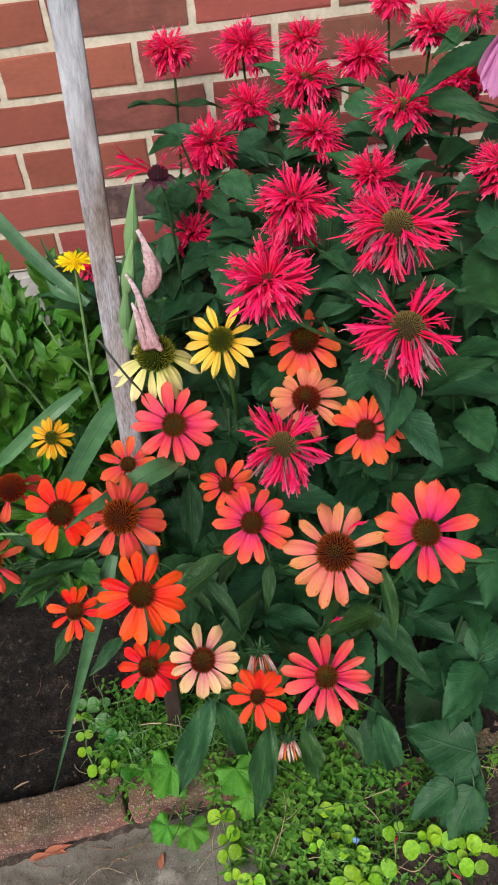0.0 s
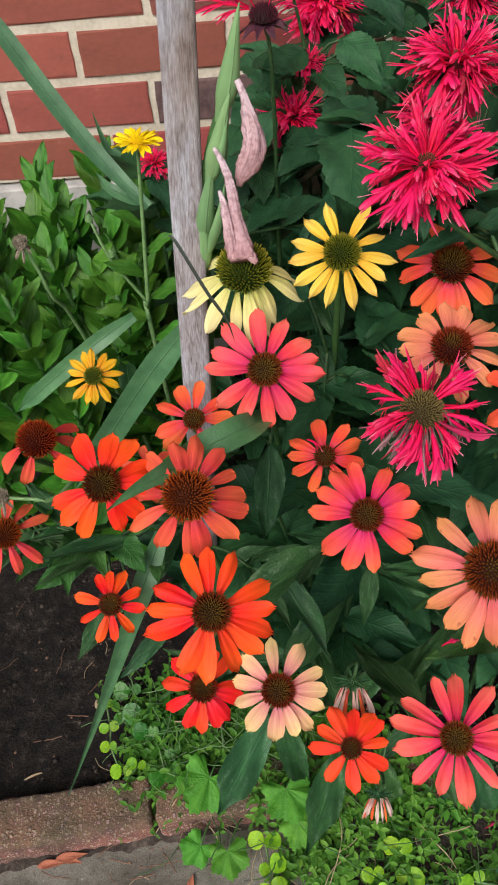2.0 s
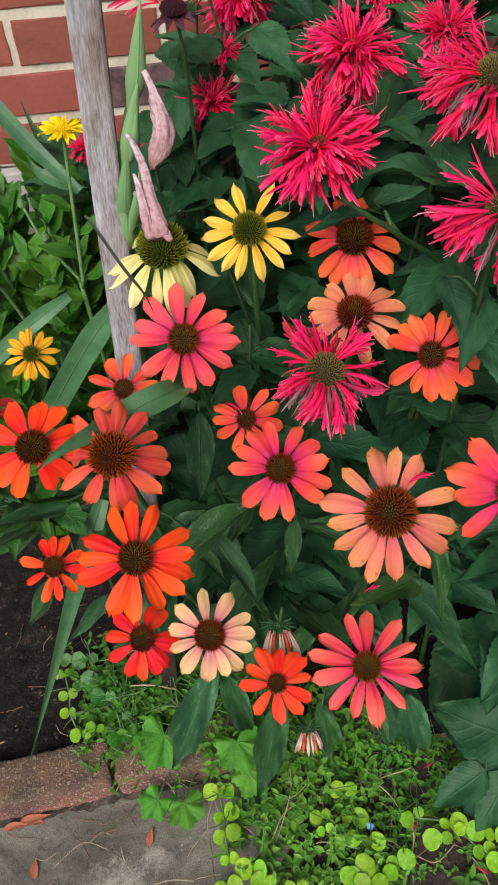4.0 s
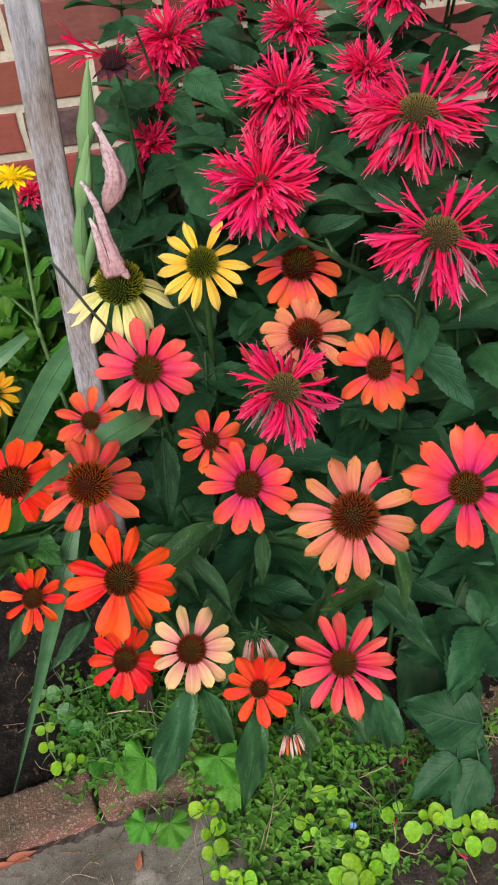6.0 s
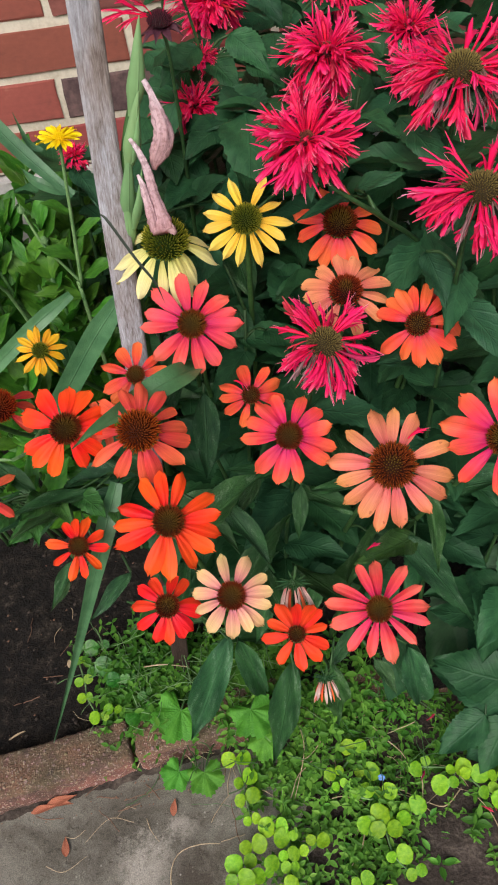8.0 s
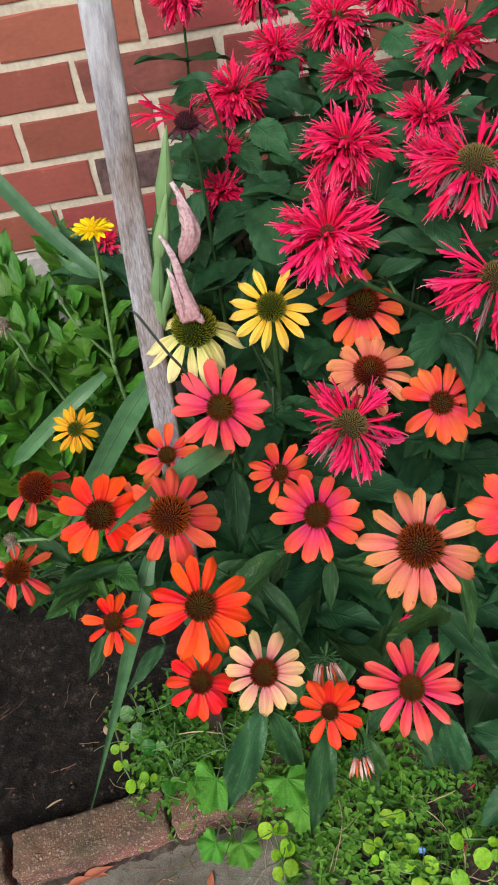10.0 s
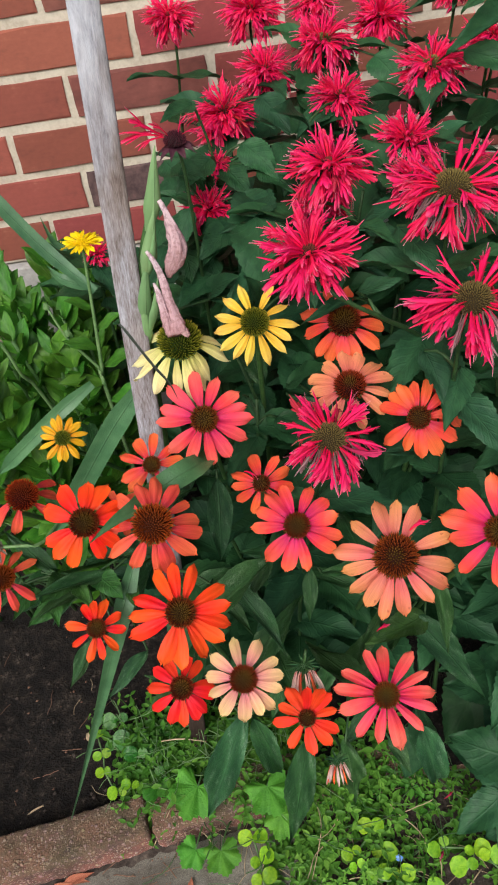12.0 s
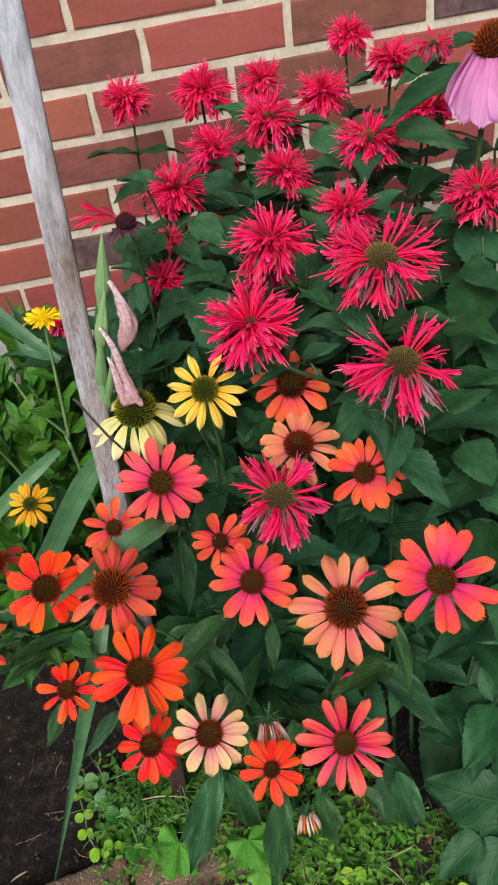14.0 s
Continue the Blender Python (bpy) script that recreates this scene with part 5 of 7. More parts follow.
BALM_LEAVES = [
    ((0.065, -0.625, 0.674), (0.022, -0.655, 0.681), 0.011),
    ((0.067, -0.63, 0.681), (0.094, -0.65, 0.702), 0.015),
    ((-0.025, -0.44, 0.726), (-0.06, -0.47, 0.714), 0.028),
    ((-0.05, -0.46, 0.691), (-0.076, -0.49, 0.66), 0.021),
    ((-0.035, -0.46, 0.64), (-0.065, -0.5, 0.615), 0.029),
    ((0.004, -0.5, 0.638), (-0.042, -0.54, 0.618), 0.026),
    ((0.134, -0.68, 0.635), (0.109, -0.73, 0.627), 0.025),
    ((0.106, -0.68, 0.655), (0.11, -0.72, 0.637), 0.019),
    ((0.105, -0.6, 0.715), (0.123, -0.66, 0.704), 0.025),
    ((-0.001, -0.58, 0.648), (-0.01, -0.6, 0.691), 0.025),
    ((0.02, -0.44, 0.673), (-0.044, -0.5, 0.668), 0.039),
    ((0.081, -0.58, 0.712), (0.1, -0.62, 0.714), 0.014),
    ((0.183, -0.58, 0.488), (0.208, -0.64, 0.506), 0.038),
    ((0.207, -0.58, 0.425), (0.219, -0.64, 0.436), 0.037),
    ((0.305, -0.36, 0.799), (0.199, -0.42, 0.79), 0.034),
    ((0.223, -0.38, 0.766), (0.277, -0.44, 0.756), 0.026),
    ((0.206, -0.58, 0.655), (0.229, -0.64, 0.668), 0.029),
    ((0.252, -0.5, 0.663), (0.265, -0.56, 0.669), 0.028),
    ((0.165, -0.62, 0.588), (0.212, -0.66, 0.638), 0.029),
    ((0.173, -0.52, 0.689), (0.101, -0.6, 0.695), 0.025),
    ((0.095, -0.55, 0.692), (0.111, -0.58, 0.696), 0.017),
    ((0.149, -0.66, 0.609), (0.118, -0.7, 0.607), 0.029),
    ((0.211, -0.62, 0.549), (0.213, -0.68, 0.551), 0.039),
    ((0.235, -0.62, 0.507), (0.158, -0.68, 0.532), 0.043),
    ((0.236, -0.64, 0.457), (0.189, -0.7, 0.462), 0.046),
    ((0.145, -0.62, 0.479), (0.184, -0.67, 0.471), 0.036),
    ((0.245, -0.64, 0.312), (0.165, -0.7, 0.368), 0.045),
    ((0.251, -0.64, 0.226), (0.223, -0.7, 0.176), 0.056),
    ((0.161, -0.6, 0.214), (0.216, -0.66, 0.222), 0.058),
    ((0.076, -0.62, 0.292), (0.117, -0.68, 0.308), 0.045),
    ((-0.048, -0.5, 0.624), (-0.021, -0.52, 0.652), 0.024),
    ((0.015, -0.56, 0.551), (0.049, -0.6, 0.596), 0.023),
    ((0, -0.58, 0.53), (0.034, -0.62, 0.53), 0.027),
    ((-0.028, -0.56, 0.546), (-0.014, -0.6, 0.523), 0.023),
    ((0.071, -0.34, 0.706), (0.103, -0.38, 0.727), 0.028),
    ((0.023, -0.5, 0.658), (-0.026, -0.56, 0.655), 0.030),
    ((-0.059, -0.44, 0.643), (-0.015, -0.48, 0.68), 0.030),
    ((0.076, -0.6, 0.561), (0.111, -0.64, 0.616), 0.022),
    ((-0.011, -0.46, 0.67), (-0.046, -0.5, 0.669), 0.034),
    ((-0.006, -0.46, 0.669), (0.029, -0.5, 0.664), 0.036),
    ((-0.064, -0.46, 0.661), (-0.059, -0.5, 0.64), 0.030),
    ((-0.061, -0.44, 0.722), (-0.033, -0.47, 0.722), 0.021),
    ((0.008, -0.4, 0.719), (0.034, -0.44, 0.702), 0.030),
    ((0.033, -0.36, 0.746), (0.053, -0.4, 0.724), 0.030),
    ((-0.015, -0.4, 0.703), (0.007, -0.44, 0.687), 0.028),
    ((0.071, -0.4, 0.728), (0.038, -0.44, 0.764), 0.028),
    ((-0.033, -0.4, 0.762), (-0.062, -0.43, 0.764), 0.019),
    ((0.025, -0.42, 0.659), (-0.006, -0.45, 0.693), 0.026),
    ((-0.104, -0.5, 0.643), (-0.074, -0.52, 0.688), 0.028),
    ((-0.04, -0.48, 0.631), (-0.073, -0.52, 0.632), 0.032),
    ((-0.017, -0.5, 0.626), (0, -0.53, 0.671), 0.028),
    ((-0.076, -0.44, 0.673), (-0.098, -0.47, 0.665), 0.026),
    ((0.063, -0.42, 0.665), (0.04, -0.45, 0.707), 0.027),
    ((0.075, -0.46, 0.637), (0.039, -0.5, 0.684), 0.028),
    ((-0.116, -0.54, 0.624), (-0.095, -0.58, 0.612), 0.021),
    ((-0.036, -0.56, 0.609), (-0.056, -0.6, 0.6), 0.023),
    ((0.054, -0.3, 0.701), (0.015, -0.34, 0.703), 0.037),
    ((0.064, -0.3, 0.704), (0.093, -0.33, 0.69), 0.037),
    ((0.163, -0.28, 0.744), (0.181, -0.32, 0.727), 0.036),
    ((0.206, -0.3, 0.678), (0.229, -0.34, 0.706), 0.037),
    ((-0.022, -0.34, 0.676), (-0.054, -0.38, 0.689), 0.030),
    ((0.16, -0.28, 0.7), (0.121, -0.32, 0.702), 0.032),
    ((0.26, -0.3, 0.668), (0.28, -0.34, 0.697), 0.038),
    ((0.328, -0.36, 0.725), (0.275, -0.4, 0.723), 0.033),
    ((0.084, -0.26, 0.708), (0.056, -0.3, 0.694), 0.028),
    ((0.133, -0.22, 0.726), (0.151, -0.26, 0.715), 0.029),
    ((0.223, -0.771, 0.1), (0.148, -0.71, 0.105), 0.050),
    ((0.191, -0.777, 0.1), (0.131, -0.799, 0.07), 0.040),
    ((0.213, -0.784, 0.1), (0.17, -0.829, 0.07), 0.042),
    ((0.25, -0.688, 0.1), (0.195, -0.696, 0.07), 0.046),
    ((0.046, -0.4, 0.714), (0.035, -0.44, 0.699), 0.024),
    ((0.057, -0.4, 0.705), (0.039, -0.44, 0.682), 0.027),
    ((0.02, -0.42, 0.701), (0.047, -0.45, 0.689), 0.024),
    ((-0.004, -0.44, 0.685), (0.031, -0.48, 0.677), 0.028),
    ((-0.012, -0.5, 0.664), (0.016, -0.54, 0.659), 0.025),
    ((-0.068, -0.4, 0.714), (-0.045, -0.44, 0.697), 0.032),
    ((0.032, -0.36, 0.67), (0.004, -0.4, 0.712), 0.028),
    ((0.166, -0.36, 0.701), (0.127, -0.42, 0.695), 0.028),
    ((0.217, -0.767, 0.150), (0.142, -0.723, 0.150), 0.062),
    ((0.229, -0.771, 0.090), (0.140, -0.777, 0.050), 0.058),
    ((0.225, -0.781, 0.080), (0.167, -0.797, 0.035), 0.058),
    ((0.224, -0.62, 0.114), (0.156, -0.69, 0.045), 0.075),
    ((0.116, -0.7, 0.128), (0.091, -0.735, 0.073), 0.045)
]
PALER_LEAVES = [
    ((-0.213, -0.66, 0.445), (-0.229, -0.7, 0.467), 0.026),
    ((-0.221, -0.66, 0.425), (-0.249, -0.7, 0.439), 0.024),
    ((-0.21, -0.66, 0.435), (-0.193, -0.7, 0.451), 0.018),
    ((-0.191, -0.66, 0.443), (-0.163, -0.7, 0.458), 0.024),
    ((-0.163, -0.66, 0.425), (-0.154, -0.7, 0.445), 0.016),
    ((-0.232, -0.66, 0.425), (-0.226, -0.7, 0.436), 0.018),
    ((-0.249, -0.66, 0.438), (-0.256, -0.7, 0.456), 0.02),
    ((0.113, -0.7, 0.353), (0.05, -0.742, 0.392), 0.03)
]
for i, (b, t, w) in enumerate(PALER_LEAVES):
    placed_leaf("cone", b, t, w, "ovate", LEAF_CONE_PALER, i)
for i, (b, t, w) in enumerate(CONE_LEAVES):
    placed_leaf("cone", b, t, w, "lance", LEAF_CONE, i)
for i, (b, t, w) in enumerate(BALM_LEAVES):
    placed_leaf("balm", b, t, w, "ovate", LEAF_BALM, i)


# ---- nodding buds, half opened ----
def bud(head, size, lean, label):
    hx, hy = head[:2]
    foot = Vector((hx + lean, max(-0.66, hy + 0.12), 0.005))
    plant = thing("coneflower", foot, label, "coneflower", "coneflowers in the bed")
    top = Vector(head)
    part("stem", tube("stem", [top, top + Vector((0.004, 0.012, 0.004)), top.lerp(foot, 0.5) + Vector((0, 0.02, 0.06)), foot], (0.0012, 0.0013, 0.0020, 0.003), STEM_RED, 6, 14), plant)
    turn = Vector((0.02, -0.62, 0.35)).to_track_quat("Z", "Y").to_matrix().to_4x4()
    turn.translation = top
    head_part = part("cone", spiky_dome("cone", size * 0.17, size * 0.11, LEAF_CONE, 60, size * 0.06, 3), plant, turn)
    # quills: petals still rolled up, pale outside, orange where they open
    for i in range(15):
        a = 2 * math.pi * i / 15 + rnd.uniform(-0.15, 0.15)
        d = Vector((0.34 * math.cos(a) + rnd.uniform(-0.06, 0.06), -0.34 + 0.16 * math.sin(a), -1))
        o = top + Vector((size * 0.20 * math.cos(a), size * 0.14 * math.sin(a) - size * 0.08, 0))
        part("petal", petal_mesh(PETALS["bud"] if i % 3 == 1 else BUD_PALE, "strap", i % 8), head_part, basis(o, d, Vector((math.cos(a) * 0.6, -1, 0.3)), size * rnd.uniform(0.78, 1.08), rnd.uniform(0.55, 0.8)))
    for i in range(11):
        a = 2 * math.pi * i / 11
        part("sepal", leaf_mesh(LEAF_CONE, "lance", i % 6), plant, basis(top, (math.cos(a), math.sin(a) * 0.5, 0.12 + 0.2 * (i % 2)), (0, -0.4, 1), size * rnd.uniform(0.34, 0.5), 0.20))


bud((-0.015, -0.79, 0.443), 0.032, 0.01, "half-opened coneflower bud with folded peach petals")
bud((0.001, -0.83, 0.357), 0.025, -0.01, "small nodding coneflower bud with striped folded petals")

# ---- pink coneflower at the far end ----
plant = thing("coneflower", (0.30, -0.36, soil_height(0.30, -0.36) - 0.01), "lilac-pink coneflower with drooping petals and an orange cone", "coneflower", "coneflowers in the bed")
pk = Vector((0.288, -0.45, 0.838))
part("stem", tube("stem", [pk, pk + Vector((0.0, 0.01, -0.06)), Vector((0.285, -0.40, 0.5)), Vector((0.30, -0.36, 0.03))], (0.003, 0.0028, 0.003, 0.0035), STEM_RED, 6, 12), plant)
pturn = Vector((0, -0.25, 1)).to_track_quat("Z", "Y").to_matrix().to_4x4()
pturn.translation = pk
pcone = part("cone", spiky_dome("cone", 0.0185, 0.026, CONE_RUST, 170, 0.005, 5, 0.6), plant, pturn, "orange-brown spiky cone")
for i in range(14):
    a = i * 360 / 14 + rnd.uniform(-6, 6)
    m = pturn @ pose(0, 0, 0, 0, 0, a) @ pose(0, 0.013, 0, -64 + rnd.uniform(-8, 8), 0, 0) @ Matrix.Diagonal((0.05, 0.058, 0.058, 1))
    part("petal", petal_mesh(PETALS["pink"], "broad", i % 8), pcone, m)

# ---- spent bee balm: a dark head with a few red petals left on one side ----
sh = Vector((-0.052, -0.50, 0.766))
spent = thing("bee_balm", (-0.045, -0.44, soil_height(-0.045, -0.44) - 0.01), "spent bee balm with a dark burgundy head and few red petals", "bee balm", "bee balm stalks against the wall")
part("stem", tube("stem", [sh, sh + Vector((0.004, 0.004, -0.05)), Vector((-0.050, -0.46, 0.45)), Vector((-0.045, -0.44, 0.03))], (0.0013, 0.0015, 0.0022, 0.0030), STEM_RED, 6, 12), spent)
sturn = Vector((0.05, -0.12, 1)).to_track_quat("Z", "Y").to_matrix().to_4x4()
sturn.translation = sh
shead = part("flower_head", spiky_dome("flower_head", 0.0105, 0.0095, SPENT, 260, 0.0022, 77, 0.5), spent, sturn, "dark burgundy spent head")
for i in range(9):
    a = i * 0.7 + 0.2
    part("bract", leaf_mesh(PURPLE_BRACT, "lance", i % 6), spent, basis(sh - Vector((0, 0, 0.002)), (math.cos(a), math.sin(a), -0.25), (0, -0.2, 1), 0.019, 0.42))
for i, d in enumerate([(-1, -0.1, 0.35), (-1, 0.1, 0.62), (-0.9, -0.3, 0.15), (-0.5, -0.2, 0.8), (0.35, -0.1, 0.9), (0.7, -0.3, 0.45), (-0.8, 0.2, 0.3)]):
    o = sh + Vector((d[0] * 0.009, d[1] * 0.009, 0.006))
    part("petal", balm_petal(i * 3 + 1, BALM), shead, basis(o, d, (0, -0.3, 1), (0.036, 0.034, 0.024, 0.02, 0.016, 0.015, 0.02)[i], 1.5))

# ---- wooden stake ----
STAKE = [(-0.155, -0.634, 0.0), (-0.0787, -0.5767, 1.06)]
sm = rounded_block("stake", 0.0205, 0.011, 1.0, WOOD, 0.0012, 0.0, 1, (6, 4, 40))
lo, hi = Vector(STAKE[0]), Vector(STAKE[1])
axis = (hi - lo).normalized()
side = Vector((1, 0.05, 0))
side = (side - axis * side.dot(axis)).normalized()
depth = axis.cross(side)
sp = Matrix((side, depth, axis * (hi - lo).length)).transposed().to_4x4()
sp.translation = lo
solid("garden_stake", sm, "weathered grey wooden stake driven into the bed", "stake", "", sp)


# ---- gladiolus with withered blooms and long blades ----
def strap(points, width, taper, lean=(0.25, 0.15), material=LEAF_BLADE, count=22):
    line = spline(points, count)
    verts, faces, uvs = [], [], []
    for i, q in enumerate(line):
        d = (line[min(i + 1, count - 1)] - line[max(i - 1, 0)]).normalized()
        v = i / (count - 1)
        w = width / 2 * min(1.0, 0.55 + 1.8 * v) * (1.0 if v < taper else max(0.03, 1 - ((v - taper) / (1 - taper)) ** 1.15))
        face = (Vector((-0.04, -1.12, 0.98)) - q).normalized() + Vector((lean[0], 0, lean[1]))
        x = d.cross(face).normalized()
        n = x.cross(d)
        for j in range(5):
            u = j / 2 - 1
            verts.append(q + x * (w * u) + n * (0.10 * width * abs(u) - 0.02 * width * math.cos(u * 9)))
            uvs.append(((u + 1) / 2, v))
    for i in range(count - 1):
        for j in range(4):
            a = i * 5 + j
            faces.append((a, a + 1, a + 6, a + 5))
    return mesh_of("blade", verts, faces, material, uvs)


LEAF_BRACT = leaf_mat("flower bract", (0.14, 0.28, 0.11), (0.23, 0.40, 0.18), (0.30, 0.46, 0.24), rough=0.45, veins=0.0, value=0.12)
glad = thing("gladiolus", (-0.125, -0.55, soil_height(-0.125, -0.55) - 0.01), "spent gladiolus spike with withered pink blooms beside the stake", "gladiolus")
part("stem", tube("stem", [(-0.066, -0.598, 0.79), (-0.076, -0.597, 0.755), (-0.088, -0.595, 0.72), (-0.098, -0.59, 0.66), (-0.115, -0.56, 0.4), (-0.125, -0.55, 0.0)], (0.0014, 0.0024, 0.0034, 0.0036, 0.004, 0.005), STEM, 6, 24), glad)


def bract(base, tip, width, roll, seed):
    """A boat-shaped sheath that wraps the spike: broad below, drawn out to a point."""
    b, t = Vector(base), Vector(tip)
    r = random.Random(seed)
    rows, sides = 16, 10
    d = (t - b).normalized()
    x = d.cross(Vector((math.sin(roll), -math.cos(roll), 0.3))).normalized()
    n = x.cross(d)
    verts, faces, uvs = [], [], []
    for i in range(rows + 1):
        v = i / rows
        w = width * 0.5 * min(1.0, 0.34 + v * 1.9) * max(0.02, 1 - max(0.0, v - 0.25) / 0.75) ** 0.85
        c = b.lerp(t, v) + n * (0.10 * width * math.sin(math.pi * v)) + x * (width * 0.06 * math.sin(5 * v + seed))
        for j in range(sides + 1):
            a = math.pi * (j / sides - 0.5) * 1.15
            verts.append(c + x * (w * math.sin(a)) + n * (w * 0.8 * math.cos(a)) + n * r.uniform(-0.0001, 0.0001))
            uvs.append((j / sides, v))
    k = sides + 1
    for i in range(rows):
        for j in range(sides):
            q = i * k + j
            faces.append((q, q + 1, q + k + 1, q + k))
    return mesh_of("bract", verts, faces, LEAF_BRACT, uvs)


for i, (b, t, w, roll) in enumerate([((-0.080, -0.600, 0.742), (-0.0625, -0.603, 0.803), 0.0145, 0.3), ((-0.0905, -0.600, 0.705), (-0.071, -0.606, 0.762), 0.0150, 0.5), ((-0.085, -0.604, 0.712), (-0.0745, -0.610, 0.748), 0.0085, 1.0),
                                     ((-0.0975, -0.598, 0.662), (-0.0865, -0.603, 0.724), 0.0135, 0.2), ((-0.094, -0.602, 0.660), (-0.080, -0.608, 0.708), 0.0105, 0.9), ((-0.100, -0.596, 0.640), (-0.0955, -0.603, 0.690), 0.0120, -0.2)]):
    part("bract", bract(b, t, w, roll, i), glad, None, "pale green sheathing bract")


def withered(points, widths, seed):
    """A collapsed, wrinkled bloom: a crumpled tube."""
    r = random.Random(seed)
    count, sides = 34, 24
    line = spline(points, count)
    verts, faces, uvs = [], [], []
    for i, q in enumerate(line):
        d = (line[min(i + 1, count - 1)] - line[max(i - 1, 0)]).normalized()
        x = d.cross(Vector((0, -1, 0.3))).normalized()
        y = d.cross(x)
        v = i / (count - 1)
        s = v * (len(widths) - 1)
        k = min(int(s), len(widths) - 2)
        w = widths[k] + (widths[k + 1] - widths[k]) * (s - k)
        for j in range(sides):
            a = 2 * math.pi * j / sides
            f = 1 + 0.13 * math.sin(a * 7 + v * 3 + seed) + 0.07 * math.sin(a * 3 - v * 14 + seed) + r.uniform(-0.05, 0.05) + 0.18 * noise.noise(Vector((a * 1.5, v * 9, seed))) + 0.22 * noise.noise(Vector((math.cos(a) * 2.5, math.sin(a) * 2.5 + seed, v * 26)))
            verts.append(q + x * (w * f * math.cos(a)) + y * (w * 0.75 * f * math.sin(a)))
            uvs.append((j / sides, v))
    for i in range(count - 1):
        for j in range(sides):
            a, b = i * sides + j, i * sides + (j + 1) % sides
            faces.append((a, b, b + sides, a + sides))
    faces.append(tuple(range((count - 1) * sides, count * sides)))
    return mesh_of("withered_bloom", verts, faces, WITHERED, uvs)


part("withered_bloom", withered([(-0.0675, -0.606, 0.766), (-0.0645, -0.610, 0.759), (-0.0625, -0.612, 0.750), (-0.0605, -0.613, 0.736), (-0.0630, -0.613, 0.725), (-0.0685, -0.613, 0.715), (-0.0710, -0.614, 0.709)], (0.0016, 0.0019, 0.0024, 0.0042, 0.0062, 0.0069, 0.0058, 0.0034, 0.0016), 1), glad, None, "withered pinkish-grey bloom")
part("withered_bloom", withered([(-0.0835, -0.612, 0.732), (-0.0785, -0.618, 0.724), (-0.0755, -0.622, 0.713), (-0.0740, -0.626, 0.701), (-0.0725, -0.630, 0.690), (-0.0715, -0.636, 0.681), (-0.0710, -0.641, 0.676)], (0.0011, 0.0019, 0.0025, 0.0028, 0.0034, 0.0050, 0.0070, 0.0080), 2), glad, None, "withered pinkish-grey bloom")
part("withered_bloom", withered([(-0.0825, -0.622, 0.711), (-0.0800, -0.626, 0.704), (-0.0790, -0.630, 0.695), (-0.0775, -0.636, 0.685), (-0.0765, -0.640, 0.677)], (0.0008, 0.0020, 0.0028, 0.0034, 0.0034), 5), glad, None, "small withered flap of a bloom")
part("withered_bloom", withered([(-0.0710, -0.634, 0.684), (-0.0670, -0.640, 0.679), (-0.0630, -0.646, 0.6765)], (0.0020, 0.0032, 0.0014), 8), glad, None, "torn lobe of a withered bloom")
FLAT = (0.25, 0.15)
BLADES = [
    ([(-0.158, -0.44, 0.611), (-0.205, -0.42, 0.664), (-0.257, -0.4, 0.747), (-0.271, -0.4, 0.786)], 0.0149, 0.60, FLAT),
    ([(-0.116, -0.58, 0.59), (-0.153, -0.58, 0.545), (-0.206, -0.57, 0.465), (-0.249, -0.56, 0.399)], 0.0216, 0.80, FLAT),
    ([(-0.171, -0.52, 0.557), (-0.204, -0.54, 0.545), (-0.249, -0.55, 0.514), (-0.281, -0.55, 0.487)], 0.0143, 0.80, FLAT),
    ([(-0.0595, -0.650, 0.564), (-0.0685, -0.697, 0.596), (-0.0845, -0.716, 0.604), (-0.1005, -0.726, 0.603), (-0.1133, -0.7525, 0.6163), (-0.1297, -0.773, 0.6235), (-0.1449, -0.784, 0.6195)], 0.0185, 0.45, (-0.1, 0.25)),
    ([(-0.153, -0.66, 0.448), (-0.174, -0.7, 0.413), (-0.221, -0.72, 0.3), (-0.308, -0.715, 0.074)], 0.0201, 0.15, FLAT),
    ([(-0.106, -0.682, 0.718), (-0.102, -0.685, 0.714), (-0.090, -0.687, 0.686), (-0.081, -0.684, 0.664), (-0.078, -0.675, 0.640)], 0.0020, 0.62, FLAT),
    ([(-0.181, -0.4, 0.64), (-0.192, -0.4, 0.65), (-0.198, -0.4, 0.679)], 0.0068, 0.40, FLAT),
    ([(-0.156, -0.42, 0.601), (-0.19, -0.42, 0.619), (-0.206, -0.4, 0.626)], 0.0114, 0.40, FLAT),
]
for line, w, taper, lean in BLADES:
    thread = w < 0.003
    part("blade", strap(line, w, taper, lean, BLADE_GREY if thread else LEAF_BLADE), glad, None, "thin grey leaf tip" if thread else "long sword-shaped green leaf")


